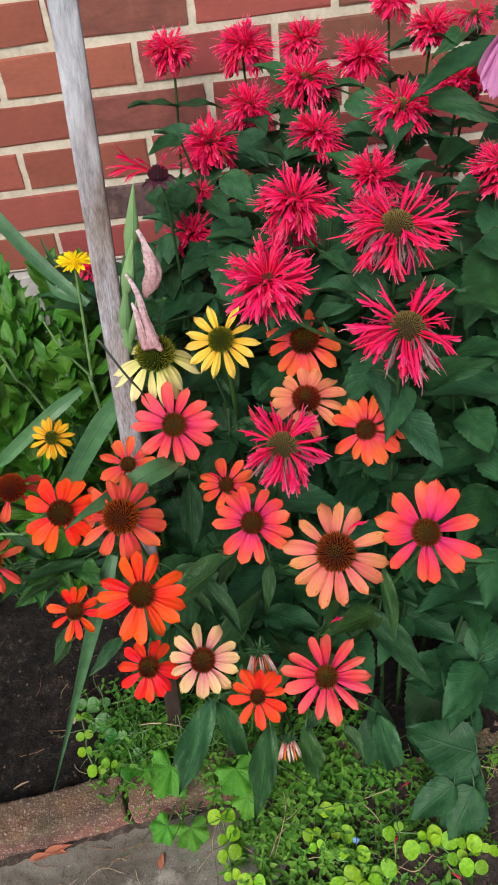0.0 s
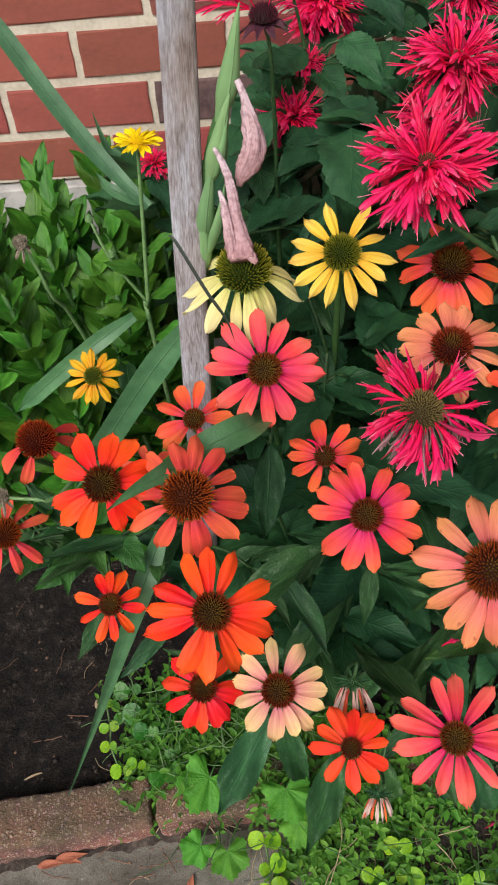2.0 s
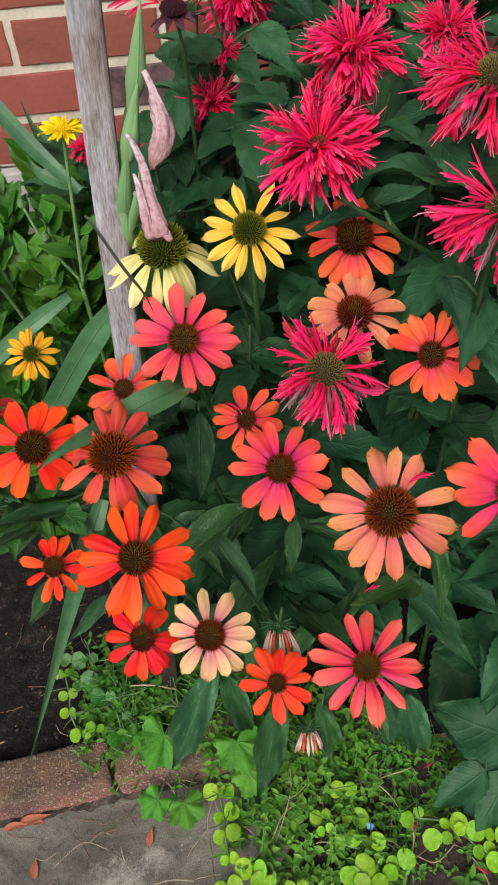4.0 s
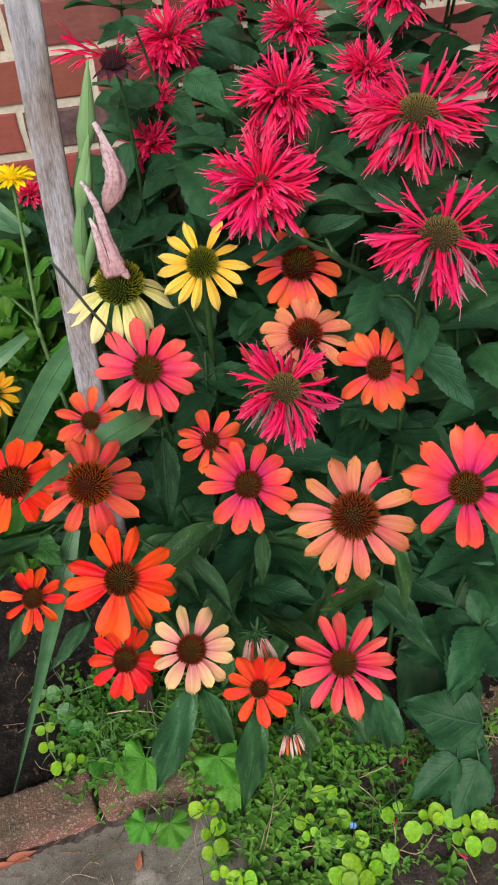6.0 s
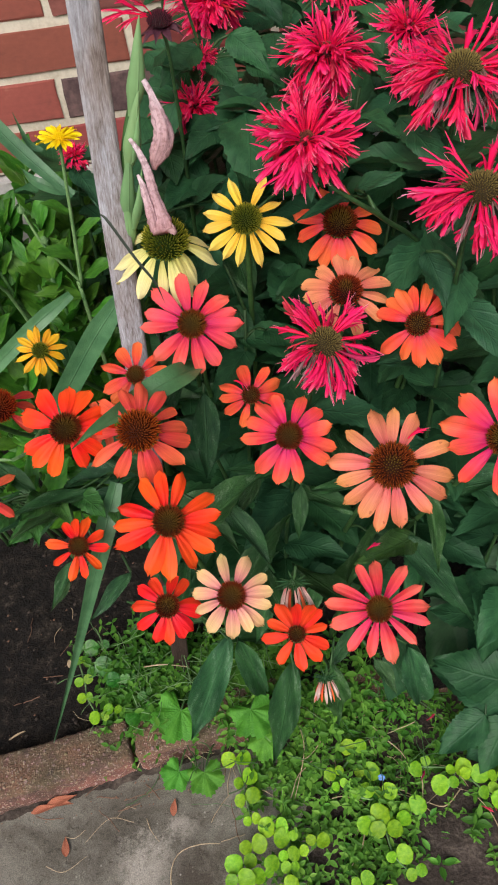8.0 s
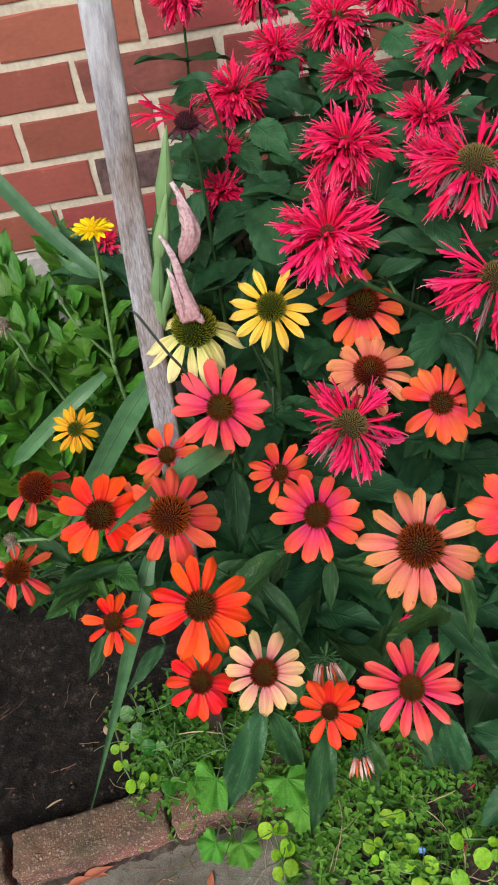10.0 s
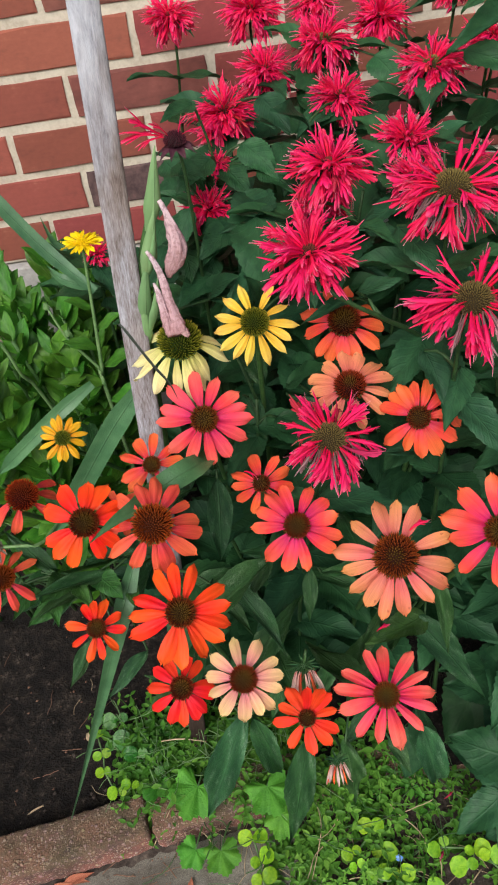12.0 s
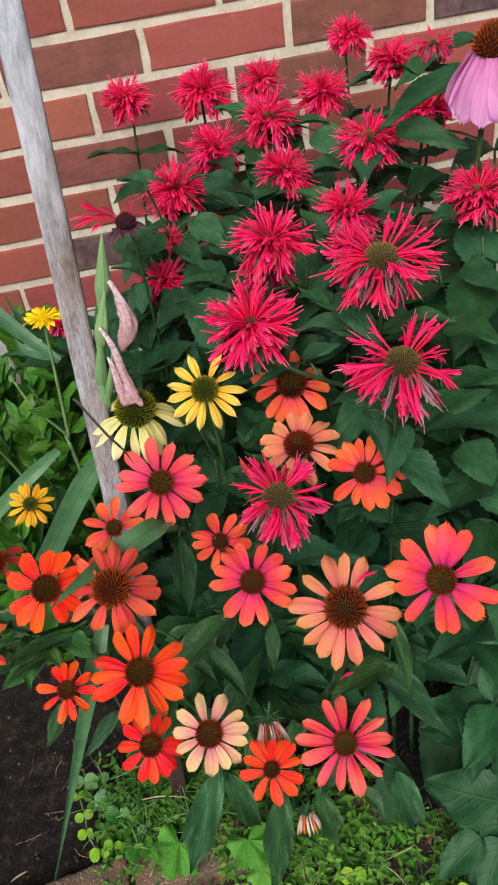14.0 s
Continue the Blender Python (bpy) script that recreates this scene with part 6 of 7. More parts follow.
# ---- pot marigold: a bright green leafy clump with one yellow bloom ----
def marigold_stalk(x, y, top, seed, leaves=26):
    r = random.Random(seed)
    tip = Vector((x + r.uniform(-0.03, 0.03), y - r.uniform(0.0, 0.04), top))
    x, y = x * 0.92, max(y + 0.06, -0.38)
    fz = soil_height(x, y) - 0.01
    plant = thing("pot_marigold", (x, y, fz), "bright green leafy pot marigold stalk", "pot marigold", "pot marigold clump")
    line = [tip, Vector((x, y, fz)).lerp(tip, 0.55) + Vector((r.uniform(-0.02, 0.02), 0, 0)), Vector((x, y, fz))]
    part("stem", tube("stem", line, (0.0020, 0.0024, 0.003), STEM, 6, 10), plant)
    along = spline(line, 30)
    turn = r.uniform(0, 6)
    for i in range(leaves):
        s = 0.35 + 0.65 * (i / leaves) ** 0.8
        turn += 2.4
        p = along[int((1 - s) * 29)]
        rise = 0.35 + 3.6 * max(0.0, s - 0.55) + r.uniform(-0.25, 0.35)
        size = 0.039 * r.uniform(0.6, 1.4) * (1.05 - 0.9 * max(0.0, s - 0.75))
        part("leaf", leaf_mesh(LEAF_CAL, "oblong", r.randrange(6)), plant, basis(p, (math.cos(turn), math.sin(turn) - 0.1, rise), (r.uniform(-0.3, 0.3), -0.5, 1), size, r.uniform(0.32, 0.50)))
    return plant


clump = [(-0.50 + 0.052 * i, -0.46 + 0.055 * j) for i in range(7) for j in range(4)] + [(-0.52 + 0.07 * i, -0.20 + 0.09 * j) for i in range(7) for j in range(2)] + [(-0.235, -0.38), (-0.21, -0.34), (-0.26, -0.36), (-0.225, -0.41), (-0.30, -0.52), (-0.35, -0.53), (-0.40, -0.51), (-0.27, -0.54), (-0.44, -0.50)]
for i, (x, y) in enumerate(clump):
    x, y = x + rnd.uniform(-0.02, 0.02), y + rnd.uniform(-0.02, 0.02)
    front = max(0.0, -0.46 - y)
    marigold_stalk(x, y, 0.60 - 1.0 * front - (0.03 if x > -0.19 else 0) - 0.12 * max(0.0, -0.3 - x) - (0.10 if y > -0.25 else 0) + rnd.uniform(-0.05, 0.0), 500 + i, 42)
for i, (x, y, top) in enumerate([(-0.20, -0.54, 0.36), (-0.25, -0.56, 0.38), (-0.16, -0.53, 0.40)]):
    marigold_stalk(x, y, top, 600 + i, 20)

mar = thing("pot_marigold", (-0.155, -0.45, soil_height(-0.155, -0.45) - 0.01), "pot marigold with one lemon-yellow bloom", "pot marigold", "pot marigold clump")
mh = Vector((-0.149, -0.49, 0.688))
part("stem", tube("stem", [mh, Vector((-0.1505, -0.489, 0.672)), Vector((-0.158, -0.485, 0.606)), Vector((-0.166, -0.478, 0.54)), Vector((-0.169, -0.47, 0.496)), Vector((-0.155, -0.45, 0.03))], (0.0016, 0.0015, 0.0018, 0.0021, 0.0023, 0.0026), STEM_PALE, 6, 20), mar)
side = part("side_stem", tube("side_stem", [(-0.199, -0.482, 0.626), (-0.190, -0.482, 0.590), (-0.178, -0.480, 0.565), (-0.1665, -0.478, 0.542)], (0.0012, 0.0014, 0.0015, 0.0016), STEM_PALE, 6, 12), mar)
for p_, q_ in (((-0.187, -0.482, 0.592), (-0.189, -0.483, 0.601)), ((-0.199, -0.482, 0.624), (-0.200, -0.482, 0.632))):
    up_ = (Vector(q_) - Vector(p_)).to_track_quat("Z", "Y").to_matrix().to_4x4()
    up_.translation = Vector(p_)
    part("bud", spiky_dome("bud", 0.0036, 0.007, STEM_PALE, 60, 0.0012, 4, 0.9), side, up_, "closed green flower bud")
for i in range(6):
    q = Vector((-0.157 - 0.0025 * i, -0.483 + 0.003 * i, 0.615 - 0.024 * i))
    part("leaf", leaf_mesh(LEAF_CAL, "spatula", i), mar, basis(q, (0.8 if i % 2 else -0.8, -0.35, 0.9 - 0.08 * i), (0, -0.5, 1), 0.030 + 0.005 * i, 0.36))
mturn = Vector((0.05, -0.08, 1)).to_track_quat("Z", "Y").to_matrix().to_4x4()
mturn.translation = mh
mcone = part("disc", spiky_dome("disc", 0.0055, 0.003, PETALS["lemon"], 60, 0.002, 8), mar, mturn, "golden centre disc")
for i in range(30):
    ring = i % 2
    m = mturn @ pose(0, 0, 0.0006 * ring, 0, 0, i * 360 / 30 + rnd.uniform(-5, 5)) @ pose(0, 0.004, 0, (22 if ring else 4) + rnd.uniform(-6, 6), 0, 0) @ Matrix.Diagonal((0.014, 0.0155 - 0.003 * ring, 0.014, 1))
    part("petal", petal_mesh(PETALS["lemon"], "slim", i % 8), mcone, m)

# dry seed heads
DRY_HEAD = rough_mat("dry flower head", [(0.3, (0.07, 0.055, 0.038)), (0.5, (0.15, 0.125, 0.09)), (0.7, (0.33, 0.29, 0.22))], 160, 0.8, 0.4, 0.0005)
for head, knees, foot in (((-0.249, -0.69, 0.531), ((-0.231, -0.69, 0.528), (-0.212, -0.685, 0.524), (-0.195, -0.60, 0.48)), (-0.18, -0.42)), ((-0.237, -0.54, 0.640), ((-0.231, -0.538, 0.614), (-0.229, -0.53, 0.585), (-0.224, -0.50, 0.53)), (-0.20, -0.42))):
    h = Vector(head)
    fz = soil_height(*foot) - 0.01
    dead = thing("seed_head", (*foot, fz), "dried grey-brown spent flower head on a thin stalk", "seed head")
    part("stem", tube("stem", [h, *(Vector(q) for q in knees), Vector((*foot, 0.25)), Vector((*foot, fz))], (0.0014, 0.0015, 0.002, 0.0025), STEM_PALE, 5, 16), dead)
    t = Vector((-0.3, -0.5, 1)).to_track_quat("Z", "Y").to_matrix().to_4x4()
    t.translation = h
    part("dry_cone", spiky_dome("dry_cone", 0.0062, 0.0075, DRY_HEAD, 90, 0.0022, 9, 0.5), dead, t)
    for i in range(7):
        a = i * 0.9 + 0.3
        part("dry_petal", petal_mesh(DRY_HEAD, "strap", i), dead, basis(h, (math.cos(a), math.sin(a), -0.7 - 0.25 * (i % 3)), (0, -0.4, 1), 0.011 + 0.002 * (i % 3), 1.2))

# ---- creeping ground cover ----
def jenny(points, size, label="trailing stem of creeping jenny with round lime leaves", material=None, step=0.016):
    base = Vector(points[0])
    plant = thing("creeping_jenny", base, label, "creeping jenny", "creeping jenny at the edge of the bed")
    length = sum((Vector(points[i + 1]) - Vector(points[i])).length for i in range(len(points) - 1))
    count = max(3, int(length / step))
    part("runner", tube("runner", points, (0.0012, 0.0010, 0.0008), STEM_PALE, 5, count + 4), plant)
    for i, q in enumerate(spline(points, count)):
        for s in (-1, 1):
            a = rnd.uniform(-0.5, 0.5)
            d = Vector((s * math.cos(a), math.sin(a), rnd.uniform(0.1, 0.5)))
            sz = size * rnd.uniform(0.55, 1.08)
            part("leaf", leaf_mesh(material or LEAF_JENNY, "round", rnd.randrange(6)), plant, basis(q + Vector((0, 0, 0.003 + rnd.uniform(0, 0.008))), d, (rnd.uniform(-0.35, 0.35), -0.35 + rnd.uniform(-0.3, 0.3), 1), sz, rnd.uniform(0.95, 1.15)))


jenny([(-0.097, -0.752, 0.026), (-0.092, -0.779, 0.026), (-0.091, -0.801, 0.026), (-0.087, -0.826, 0.026)], 0.0181, step=0.016)
jenny([(-0.062, -0.835, 0.026), (-0.091, -0.849, 0.026), (-0.102, -0.867, 0.026), (-0.11, -0.885, 0.026)], 0.0206, step=0.016)
jenny([(-0.048, -0.852, 0.026), (-0.063, -0.87, 0.026), (-0.08, -0.88, 0.026)], 0.0189, step=0.016)
jenny([(-0.019, -0.857, 0.026), (-0.04, -0.863, 0.026), (-0.051, -0.881, 0.026)], 0.0181, step=0.016)
jenny([(0.044, -0.766, 0.026), (0.027, -0.782, 0.026), (0.009, -0.79, 0.026), (0.019, -0.803, 0.026)], 0.0181, step=0.016)
jenny([(0.05, -0.795, 0.026), (0.035, -0.812, 0.026), (0.051, -0.822, 0.026), (0.065, -0.818, 0.026)], 0.0181, step=0.016)
jenny([(0.092, -0.842, 0.026), (0.073, -0.849, 0.026), (0.048, -0.848, 0.026)], 0.0206, step=0.016)
jenny([(0.06, -0.858, 0.026), (0.061, -0.878, 0.026), (0.068, -0.893, 0.026), (0.081, -0.907, 0.026)], 0.0206, step=0.016)
jenny([(0.117, -0.795, 0.026), (0.154, -0.804, 0.026), (0.141, -0.824, 0.026)], 0.0198, step=0.016)
jenny([(0.169, -0.817, 0.026), (0.179, -0.83, 0.026), (0.189, -0.841, 0.026), (0.2, -0.85, 0.026)], 0.0206, step=0.016)
jenny([(0.198, -0.822, 0.026), (0.215, -0.829, 0.026), (0.235, -0.831, 0.026)], 0.0189, step=0.016)
jenny([(-0.06, -0.9, 0.026), (-0.085, -0.912, 0.026), (-0.075, -0.935, 0.026)], 0.0198, step=0.016)
jenny([(0.02, -0.905, 0.026), (0.04, -0.921, 0.026), (0.03, -0.94, 0.026)], 0.0189, step=0.016)
jenny([(-0.278, -0.591, 0.055), (-0.267, -0.618, 0.055), (-0.243, -0.64, 0.055), (-0.223, -0.646, 0.055), (-0.206, -0.69, 0.055)], 0.022, 'trailing stem of creeping jenny over dark soil', LEAF_DISC, 0.026)
jenny([(-0.257, -0.587, 0.05), (-0.228, -0.615, 0.05), (-0.21, -0.637, 0.05), (-0.198, -0.664, 0.05)], 0.016, 'trailing stem of creeping jenny over dark soil', LEAF_DISC, 0.024)
jenny([(-0.286, -0.603, 0.05), (-0.277, -0.635, 0.05), (-0.274, -0.655, 0.05), (-0.255, -0.686, 0.05), (-0.239, -0.677, 0.05)], 0.013, 'trailing stem of creeping jenny over dark soil', LEAF_JENNY, 0.020)

# small weeds as one mat of leaves
def weed_mat(name, boxes, material, size, label, seed, narrow=0.45):
    r = np.random.RandomState(seed)
    verts, faces, uvs = [], [], []
    shape = [(0, 0), (-0.42, 0.3), (-0.45, 0.62), (0, 1), (0.45, 0.62), (0.42, 0.3)]
    for x0, x1, y0, y1, z0, z1, count in boxes:
        for _ in range(count):
            c = Vector((r.uniform(x0, x1), r.uniform(y0, y1), 0))
            dens = noise.noise(Vector((c.x * 12, c.y * 12, seed)))
            if dens < r.uniform(-0.5, 0.3):
                continue
            c.z = z0 + (z1 - z0) * r.uniform(0, 1) ** 1.3 * (0.35 + 0.9 * (dens + 0.5))
            a0 = r.uniform(0, 6.28)
            for k in range(r.randint(3, 6)):
                a = a0 + k * 1.7 + r.uniform(-0.3, 0.3)
                d = Vector((math.cos(a), math.sin(a), r.uniform(-0.1, 0.7))).normalized()
                up = Vector((0, 0, 1)) - d * d.z
                x = d.cross(up).normalized()
                s = size * r.uniform(0.45, 1.35)
                b = c + Vector((0, 0, -0.004 * k)) + d * s * 0.15
                k0 = len(verts)
                n = x.cross(d)
                for u, v in shape:
                    verts.append(b + x * (u * s * narrow) + d * (v * s) + n * (0.10 * s if abs(u) > 0.1 else 0.0) - Vector((0, 0, 0.12 * s * v * v)))
                    uvs.append((u + 0.5, v))
                faces += [(k0, k0 + 1, k0 + 2, k0 + 3), (k0, k0 + 3, k0 + 4, k0 + 5)]
    me = mesh_of(name, verts, faces, material, uvs)
    return solid(name, me, label, "weeds", "stuff")


weed_mat("small_weeds", [(-0.04, 0.13, -0.83, -0.66, 0.004, 0.03, 90), (-0.24, 0.0, -0.69, -0.60, 0.01, 0.05, 220), (0.0, 0.14, -0.74, -0.60, 0.01, 0.04, 80), (-0.07, 0.12, -0.99, -0.83, 0.002, 0.02, 150)], LEAF_WEED, 0.014, "mat of small green weeds over the edge of the bed", 3)


def sprigs(name, boxes, material, size, label, seed):
    """Thin upright and sprawling stems set with pairs of small oblong leaves."""
    r = random.Random(seed)
    verts, faces, uvs = [], [], []
    shape = [(0, 0), (-0.42, 0.28), (-0.48, 0.5), (-0.26, 0.8), (0, 1), (0.26, 0.8), (0.48, 0.5), (0.42, 0.28)]
    for x0, x1, y0, y1, z0, tall, count in boxes:
        for _ in range(count):
            p = Vector((r.uniform(x0, x1), r.uniform(y0, y1), z0))
            if noise.noise(Vector((p.x * 16, p.y * 16, seed))) < r.uniform(-0.45, 0.15):
                continue
            a = r.uniform(0, 6.28)
            d = Vector((math.cos(a) * 0.8, math.sin(a) * 0.8 - 0.15, r.uniform(0.25, 1.3))).normalized()
            steps = r.randint(3, 7)
            gap = tall * r.uniform(0.6, 1.2) / 6
            big = size * r.uniform(0.6, 1.3)
            turn = r.uniform(0, 3)
            for k in range(steps):
                q = p + d * gap
                w = d.cross(Vector((0, 0.3, 1))).normalized() * 0.0005
                k0 = len(verts)
                verts += [p - w, p + w, q + w, q - w]
                uvs += [(0.4, 0), (0.6, 0), (0.6, 1), (0.4, 1)]
                faces.append((k0, k0 + 1, k0 + 2, k0 + 3))
                p = q
                d = (d + Vector((r.uniform(-0.25, 0.25), r.uniform(-0.25, 0.25), r.uniform(-0.3, 0.15)))).normalized()
                p.z = max(p.z, 0.005)
                turn += 1.57
                s = big * (0.7 + 0.5 * math.sin(math.pi * (k + 1) / (steps + 1))) * r.uniform(0.85, 1.15)
                for side in (0, math.pi):
                    b = turn + side + r.uniform(-0.3, 0.3)
                    e = (Vector((math.cos(b), math.sin(b), 0)) + d * 0.2 + Vector((0, 0, r.uniform(-0.15, 0.2)))).normalized()
                    x = e.cross(Vector((0, -0.25, 1))).normalized()
                    n = x.cross(e)
                    nar = r.uniform(0.36, 0.54)
                    k0 = len(verts)
                    for u, v in shape:
                        verts.append(p + x * (u * s * nar) + e * (v * s) + n * (0.10 * s * abs(u) - 0.10 * s * v * v))
                        uvs.append((u + 0.5, v))
                    faces += [(k0, k0 + 1, k0 + 2, k0 + 3, k0 + 4), (k0, k0 + 4, k0 + 5, k0 + 6, k0 + 7)]
    return solid(name, mesh_of(name, verts, faces, material, uvs), label, "weeds", "stuff")


sprigs("chickweed", [(-0.05, 0.11, -0.82, -0.66, 0.004, 0.085, 135), (-0.08, -0.02, -0.80, -0.74, 0.004, 0.03, 33), (0.11, 0.24, -0.82, -0.70, 0.004, 0.04, 30), (-0.25, -0.04, -0.69, -0.59, 0.015, 0.08, 445), (-0.20, -0.14, -0.69, -0.655, 0.02, 0.09, 30), (-0.13, 0.03, -0.715, -0.665, 0.03, 0.045, 50), (-0.06, 0.09, -1.0, -0.82, 0.004, 0.045, 175), (0.0, 0.3, -0.90, -0.80, 0.004, 0.04, 29)], LEAF_WEED, 0.0106, "light green chickweed sprigs along the bed", 31)
sprigs("fine_weeds", [(-0.25, -0.05, -0.69, -0.60, 0.015, 0.06, 260), (-0.03, 0.14, -0.84, -0.68, 0.004, 0.05, 150), (0.14, 0.3, -0.84, -0.68, 0.004, 0.04, 40)], LEAF_SPRIG, 0.007, "fine yellow-green weeds among the stems", 32)


def lobed(x, y, z, size, spin, label="bright green scalloped mallow leaf on a thin stalk"):
    base = (x + 0.02, min(-0.60, y + 0.05), 0.004)
    plant = thing("mallow_leaf", base, label, "weed", "mallow leaves at the edge of the bed")
    part("stem", tube("stem", [base, (x + 0.01, y + 0.03, z * 0.8), (x, y, z)], (0.0014, 0.0012, 0.001), STEM, 5, 8), plant)
    d = Vector((math.sin(radians(spin)), -math.cos(radians(spin)) * 0.8, -0.15))
    part("blade", lobed_mesh(LEAF_LOBED, int(size * 1000)), plant, basis((x, y, z), d, (0.05, -0.75, 1), size))


lobed(-0.154, -0.702, 0.075, 0.068, -25)
lobed(-0.070, -0.722, 0.090, 0.060, 14)
lobed(-0.166, -0.758, 0.035, 0.042, -40)
lobed(-0.136, -0.764, 0.035, 0.048, 8)
lobed(-0.060, -0.745, 0.060, 0.050, 30)
lobed(-0.192, -0.687, 0.055, 0.028, -50)

# ---- litter on soil and paving ----
LITTER_DARK = rough_mat("brown litter", [(0.2, (0.09, 0.045, 0.028)), (0.8, (0.26, 0.15, 0.10))], 120, 0.85, 0.5, 0.0006)


def scrap(x, y, z, length, width, angle, material, label):
    me = leaf_mesh(material, "lance", int(length * 999) % 6)
    solid("fallen_petal", me, label, "litter", "", Matrix.Translation((x, y, z)) @ pose(0, 0, 0, 4, 6, angle) @ Matrix.Diagonal((width, length, length * 0.5, 1)), "litter on the paving")


for x, y, length, width, angle in ((-0.352, -0.766, 0.034, 0.010, -84), (-0.335, -0.762, 0.040, 0.012, -78), (-0.330, -0.758, 0.030, 0.009, -100), (-0.307, -0.822, 0.023, 0.010, 4), (-0.180, -0.797, 0.021, 0.009, -10)):
    scrap(x, y, 0.004, length, width, angle, RUSTY, "dry rust-orange fallen petal on the paving")


for head, d, length in (((0.067, -0.790, 0.589), (0.8, 0.5, 0.35), 0.016), ((-0.038, -0.700, 0.582), (0.7, 0.3, -0.5), 0.015), ((0.055, -0.745, 0.407), (0.6, 0.2, 0.5), 0.013)):
    solid("fallen_petal", balm_petal(5, BALM), "crimson bee balm petal dropped among the coneflowers", "litter", "", basis(head, d, (0, -0.6, 1), length, 1.9), "dropped bee balm petals")
for x, y, z, length, angle in ((0.112, -0.813, 0.034, 0.016, 50), (0.171, -0.849, 0.030, 0.014, -30), (0.186, -0.856, 0.028, 0.013, 80), (0.134, -0.754, 0.055, 0.015, 20)):
    solid("fallen_petal", balm_petal(int(length * 1000), BALM_OLD), "faded crimson petal dropped on the ground cover", "litter", "", basis((x, y, z), (math.cos(radians(angle)), math.sin(radians(angle)), 0.05), (0, -0.4, 1), length, 1.8), "dropped bee balm petals")
for x, y, length, width, angle in ((-0.305, -0.593, 0.018, 0.007, 10), (-0.385, -0.674, 0.034, 0.003, -70)):
    scrap(x, y, soil_relief(x, y) + 0.002, length, width, angle, STRAW, "pale dry scrap of leaf on the dark soil")


def twig(points, radius, label):
    ob = solid("twig", tube("twig", [Vector(p) - Vector(points[0]) for p in points], (radius, radius, radius * 0.6), STRAW, 5, 10), label, "twig", "", Matrix.Translation(points[0]), "dry straws on the ground")
    return ob


for line, radius in (([(-0.221, -0.734, 0.006), (-0.208, -0.730, 0.034), (-0.192, -0.714, 0.052)], 0.0007), ([(-0.212, -0.794, 0.003), (-0.207, -0.809, 0.006), (-0.198, -0.822, 0.003)], 0.0005),
                     ([(-0.187, -0.870, 0.003), (-0.186, -0.855, 0.005), (-0.179, -0.842, 0.007), (-0.167, -0.837, 0.012), (-0.147, -0.836, 0.016), (-0.127, -0.84, 0.02)], 0.0007), ([(-0.197, -0.637, 0.075), (-0.17, -0.641, 0.080), (-0.14, -0.647, 0.075)], 0.0008),
                     ([(-0.015, -0.723, 0.030), (-0.015, -0.759, 0.034), (-0.038, -0.811, 0.012)], 0.0006), ([(0.095, -0.780, 0.022), (0.114, -0.804, 0.030), (0.108, -0.840, 0.010)], 0.0008),
                     ([(0.160, -0.820, 0.010), (0.135, -0.838, 0.014), (0.115, -0.830, 0.012)], 0.0008), ([(0.040, -0.845, 0.016), (0.029, -0.870, 0.018), (0.012, -0.885, 0.008)], 0.0007)):
    twig(line, radius, "pale dry straw lying at the edge of the bed")
for _ in range(5):
    x, y = rnd.uniform(-0.5, -0.22), rnd.uniform(-0.68, -0.5)
    a, q = rnd.uniform(0, 6.28), rnd.uniform(0.012, 0.045)
    z = soil_relief(x, y) + 0.001
    twig([(x, y, z), (x + q * 0.5 * math.cos(a), y + q * 0.5 * math.sin(a), z + 0.002), (x + q * math.cos(a + 0.3), y + q * math.sin(a + 0.3), z)], 0.0004, "thin dry straw on the dark soil")
for _ in range(8):
    x, y = rnd.uniform(-0.45, 0.2), rnd.uniform(-0.90, -0.76)
    a, q = rnd.uniform(0, 6.28), rnd.uniform(0.015, 0.06)
    twig([(x, y, 0.003), (x + q * 0.5 * math.cos(a), y + q * 0.5 * math.sin(a), 0.005), (x + q * math.cos(a + 0.5), y + q * math.sin(a + 0.5), 0.003)], 0.00038, "thin dry straw on the paving")


def clods(name, count, box, size, material, label, seed):
    r = random.Random(seed)
    verts, faces = [], []
    for _ in range(count):
        x, y = r.uniform(*box[0]), r.uniform(*box[1])
        s = size * r.uniform(0.4, 1.5) ** 2
        z = (soil_relief(x, y) if y > -0.69 else slab_relief(x, y)) + s * 0.2
        k = len(verts)
        for d in ((1, 0, 0), (0, 1, 0), (-1, 0, 0), (0, -1, 0), (0, 0, 1), (0, 0, -1), (0.7, 0.7, 0.5), (-0.7, -0.6, 0.5)):
            verts.append((x + d[0] * s * r.uniform(0.6, 1.2), y + d[1] * s * r.uniform(0.6, 1.2), z + d[2] * s * r.uniform(0.4, 0.9)))
        faces += [(k, k + 6, k + 4), (k + 6, k + 1, k + 4), (k + 1, k + 2, k + 4), (k + 2, k + 7, k + 4), (k + 7, k + 3, k + 4), (k + 3, k, k + 4), (k, k + 5, k + 1), (k + 1, k + 5, k + 2), (k + 2, k + 5, k + 3), (k + 3, k + 5, k), (k, k + 1, k + 6), (k + 2, k + 3, k + 7)]
    return solid(name, mesh_of(name, verts, faces, material), label, "soil", "stuff")


clods("soil_crumbs", 260, ((-0.62, -0.12), (-0.69, -0.40)), 0.0018, DIRT, "loose crumbs of dark soil", 1)
clods("soil_debris", 200, ((-0.62, -0.12), (-0.69, -0.40)), 0.0011, LITTER_DARK, "small dry bits lying on the soil", 5)
clods("paving_grit", 500, ((-0.55, 0.4), (-0.78, -0.745)), 0.0007, LITTER_DARK, "fine grit lying on the paving", 2)

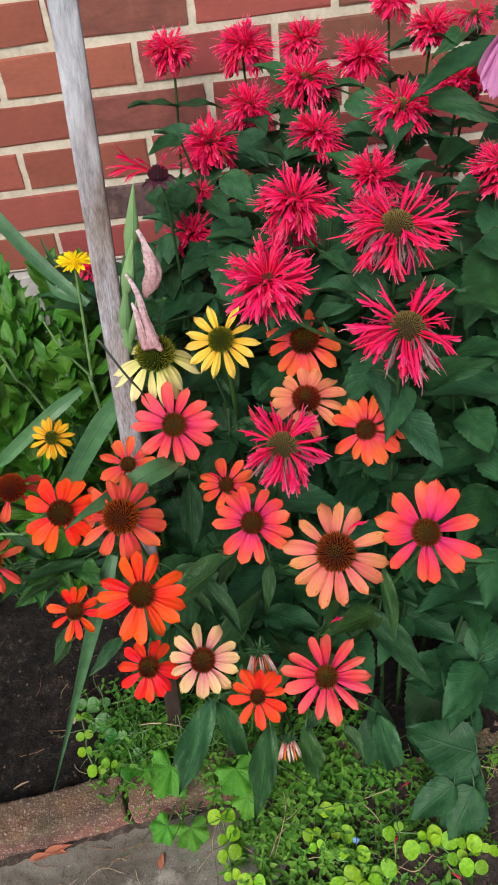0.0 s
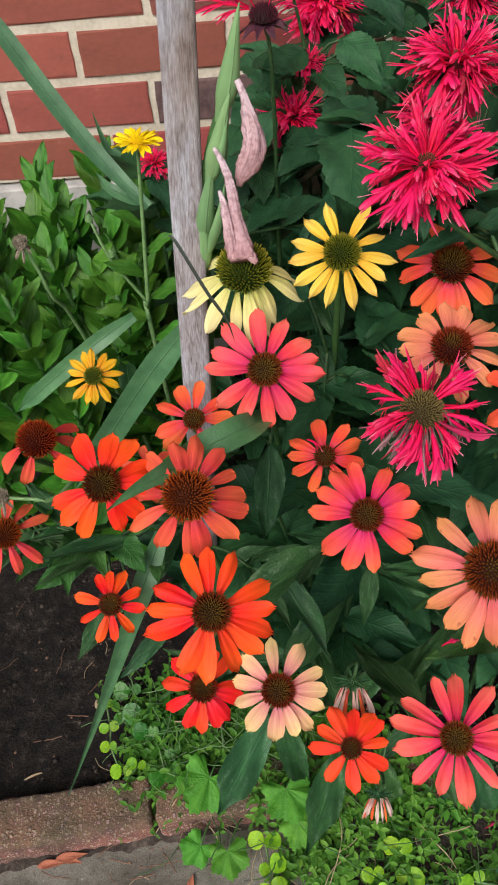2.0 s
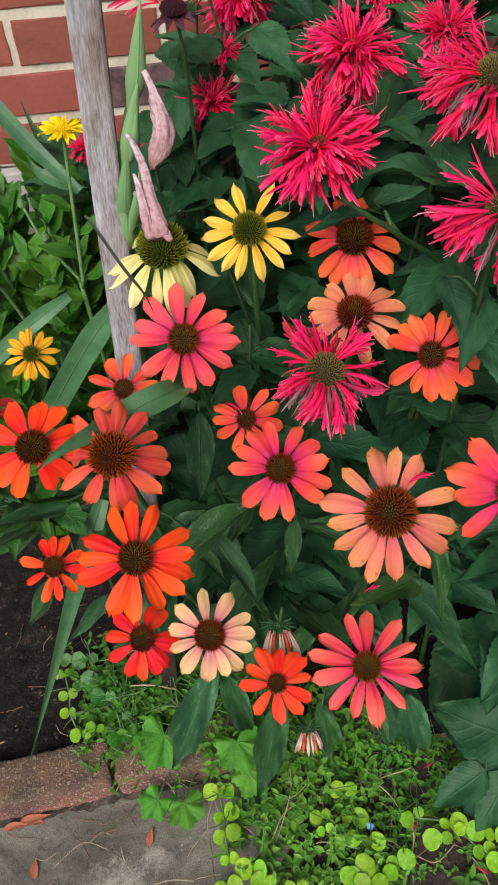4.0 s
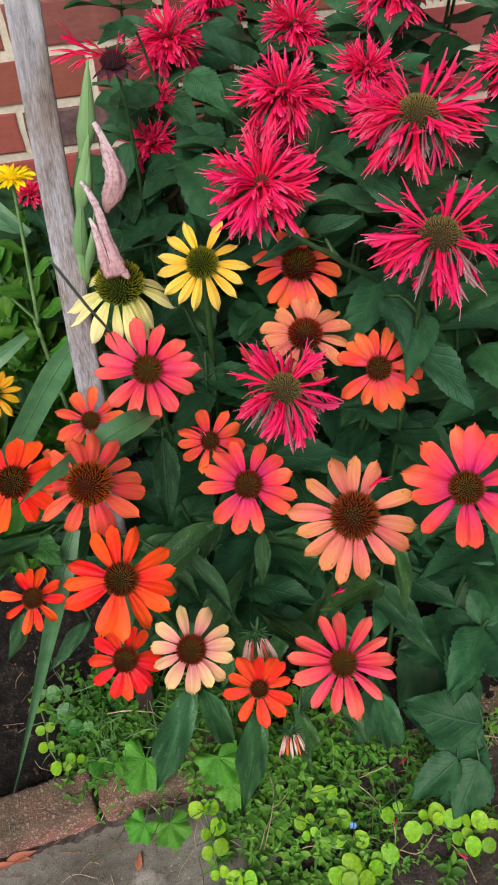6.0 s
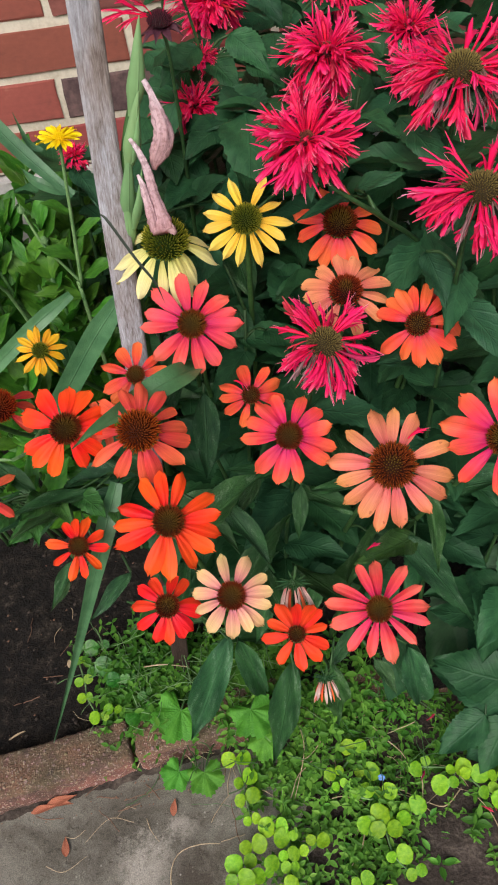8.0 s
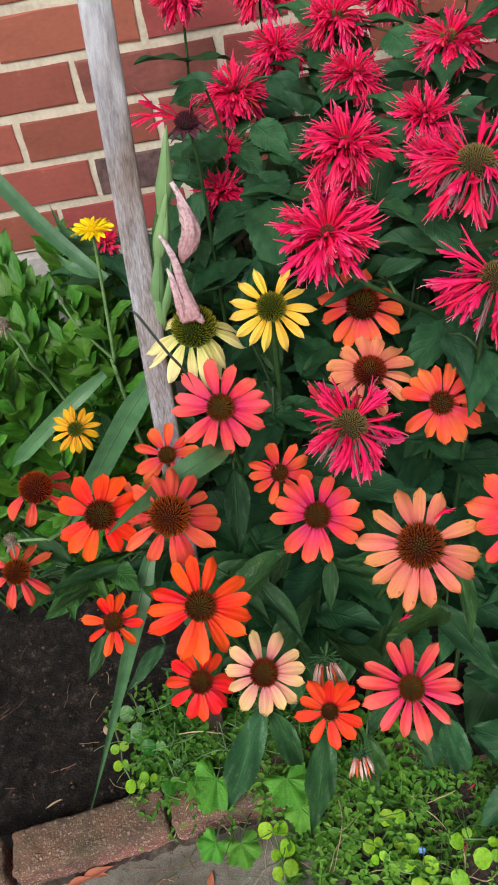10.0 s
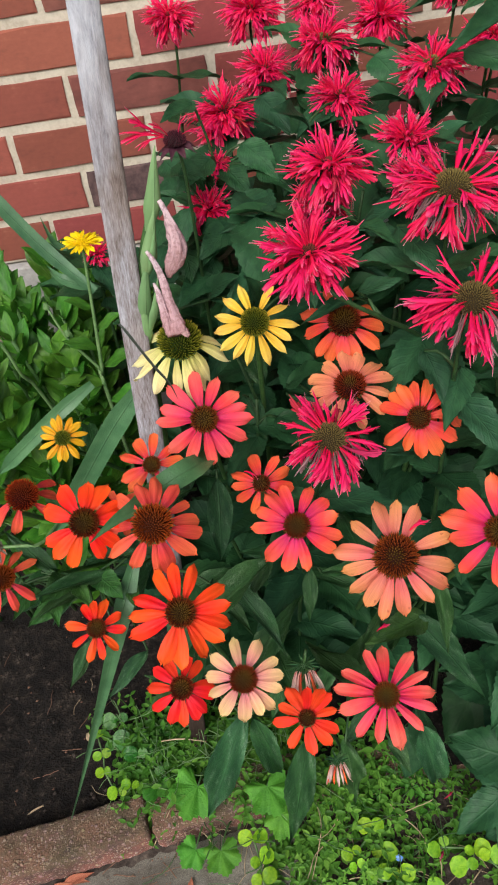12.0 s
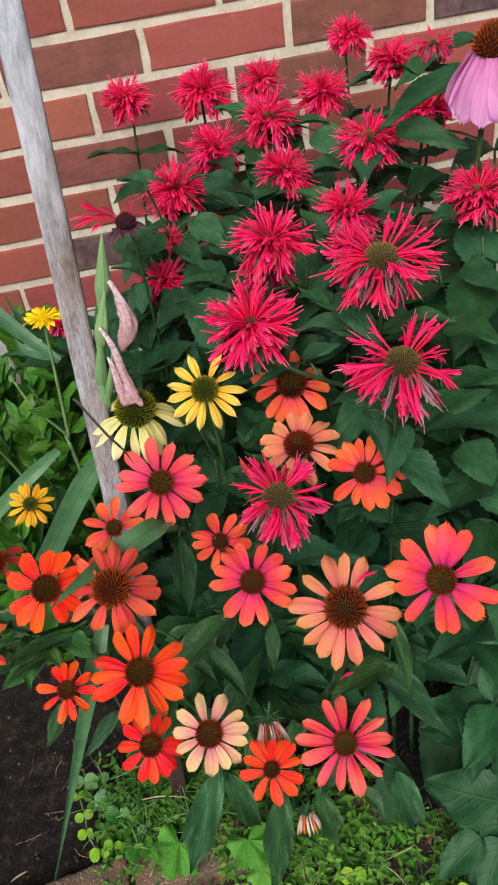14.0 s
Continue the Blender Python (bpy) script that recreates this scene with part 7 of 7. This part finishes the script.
# thin runners among the weeds
def runners(name, count, box, material, label, seed, raised=True):
    r = random.Random(seed)
    verts, faces = [], []
    for _ in range(count):
        p = Vector((r.uniform(*box[0]), r.uniform(*box[1]), r.uniform(*box[2])))
        a = r.uniform(0, 6.28)
        d = Vector((math.cos(a), math.sin(a), r.uniform(-0.1, 0.3)))
        w = r.uniform(0.0003, 0.0007)
        steps, length = 6, r.uniform(0.025, 0.065)
        k = len(verts)
        for i in range(steps + 1):
            d = (d + Vector((r.uniform(-0.3, 0.3), r.uniform(-0.3, 0.3), r.uniform(-0.2, 0.12)))).normalized()
            p = p + d * (length / steps)
            p.z = max(p.z, 0.004) if p.y < -0.69 else p.z if raised else min(p.z, soil_relief(p.x, p.y) + 0.002)
            x = d.cross(Vector((0, 0, 1))).normalized() * w
            verts += [p - x, p + x, p + Vector((0, 0, w * 1.4))]
        for i in range(steps):
            for j in range(3):
                a_, b_ = k + 3 * i + j, k + 3 * i + (j + 1) % 3
                faces.append((a_, b_, b_ + 3, a_ + 3))
    return solid(name, mesh_of(name, verts, faces, material), label, "weeds", "stuff")


runners("weed_runners", 130, ((-0.20, 0.34), (-0.80, -0.62), (0.01, 0.06)), STEM, "thin green runners of the weeds", 21)
runners("pale_weed_stems", 150, ((-0.25, -0.03), (-0.69, -0.60), (0.03, 0.09)), STEM_PALE, "pale green stems tangled among the weeds", 25)
runners("dry_straw", 70, ((-0.2, 0.3), (-0.84, -0.66), (0.004, 0.03)), STRAW, "thin dry straw among the weeds", 22)
runners("plant_litter", 14, ((-0.55, -0.10), (-0.785, -0.75), (0.003, 0.006)), LITTER_DARK, "thin dry plant litter along the pavers", 23, False)

runners("soil_straw", 24, ((-0.52, -0.20), (-0.68, -0.45), (0.05, 0.06)), LITTER_DARK, "thin reddish straws on the dark soil", 24, False)

# a tiny blue weed flower
bf = thing("speedwell", (0.066, -0.80, 0.0), "tiny sky-blue weed flower among the ground cover", "weed flower")
part("stem", tube("stem", [(0.066, -0.80, 0.0), (0.067, -0.803, 0.022), (0.067, -0.806, 0.044)], (0.0006, 0.0006, 0.0005), STEM, 5, 6), bf)
BLUE = petal_mat("blue petal", (0.40, 0.58, 0.92), (0.20, 0.42, 0.92), (0.16, 0.36, 0.90))
for i in range(5):
    a = i * 1.2566
    part("petal", petal_mesh(BLUE, "broad", i), bf, basis((0.067, -0.806, 0.044), (math.cos(a), math.sin(a), 0.2), (0, -0.5, 1), 0.0042, 1.7))

# ---- single bricks of the wall that the camera passes ----
brick_meshes = [block("brick", CELL[0], 0.05, CELL[2], BRICK, 0.0020, k, 0.0012) for k in range(8)]
brown_meshes = [block("brick", CELL[0], 0.05, CELL[2], BRICK_BROWN, 0.0020, 20 + k, 0.0012) for k in range(3)]
dark_meshes = [block("brick", CELL[0], 0.05, CELL[2], BRICK_DARK, 0.0020, 30 + k, 0.0012) for k in range(2)]
BROWN = {(5, -1), (3, -1), (5, 1), (4, 1), (6, 1), (8, -2), (6, -3), (2, -3)}
DARK = {(1, -1), (5, 2), (7, -3)}
for up, k, x, z in near_cells:
    me = dark_meshes[k % 2] if (up, k) in DARK else brown_meshes[k % 3] if (up, k) in BROWN else brick_meshes[(up * 5 + k * 3) % 8]
    r = random.Random(up * 50 + k)
    part("brick", me, wall, pose(x + CELL[0] / 2 + r.uniform(-0.0015, 0.0015), WALL_Y + r.uniform(-0.0012, 0.0012), z + r.uniform(-0.0008, 0.0008), 0, r.uniform(-0.3, 0.3), 0))
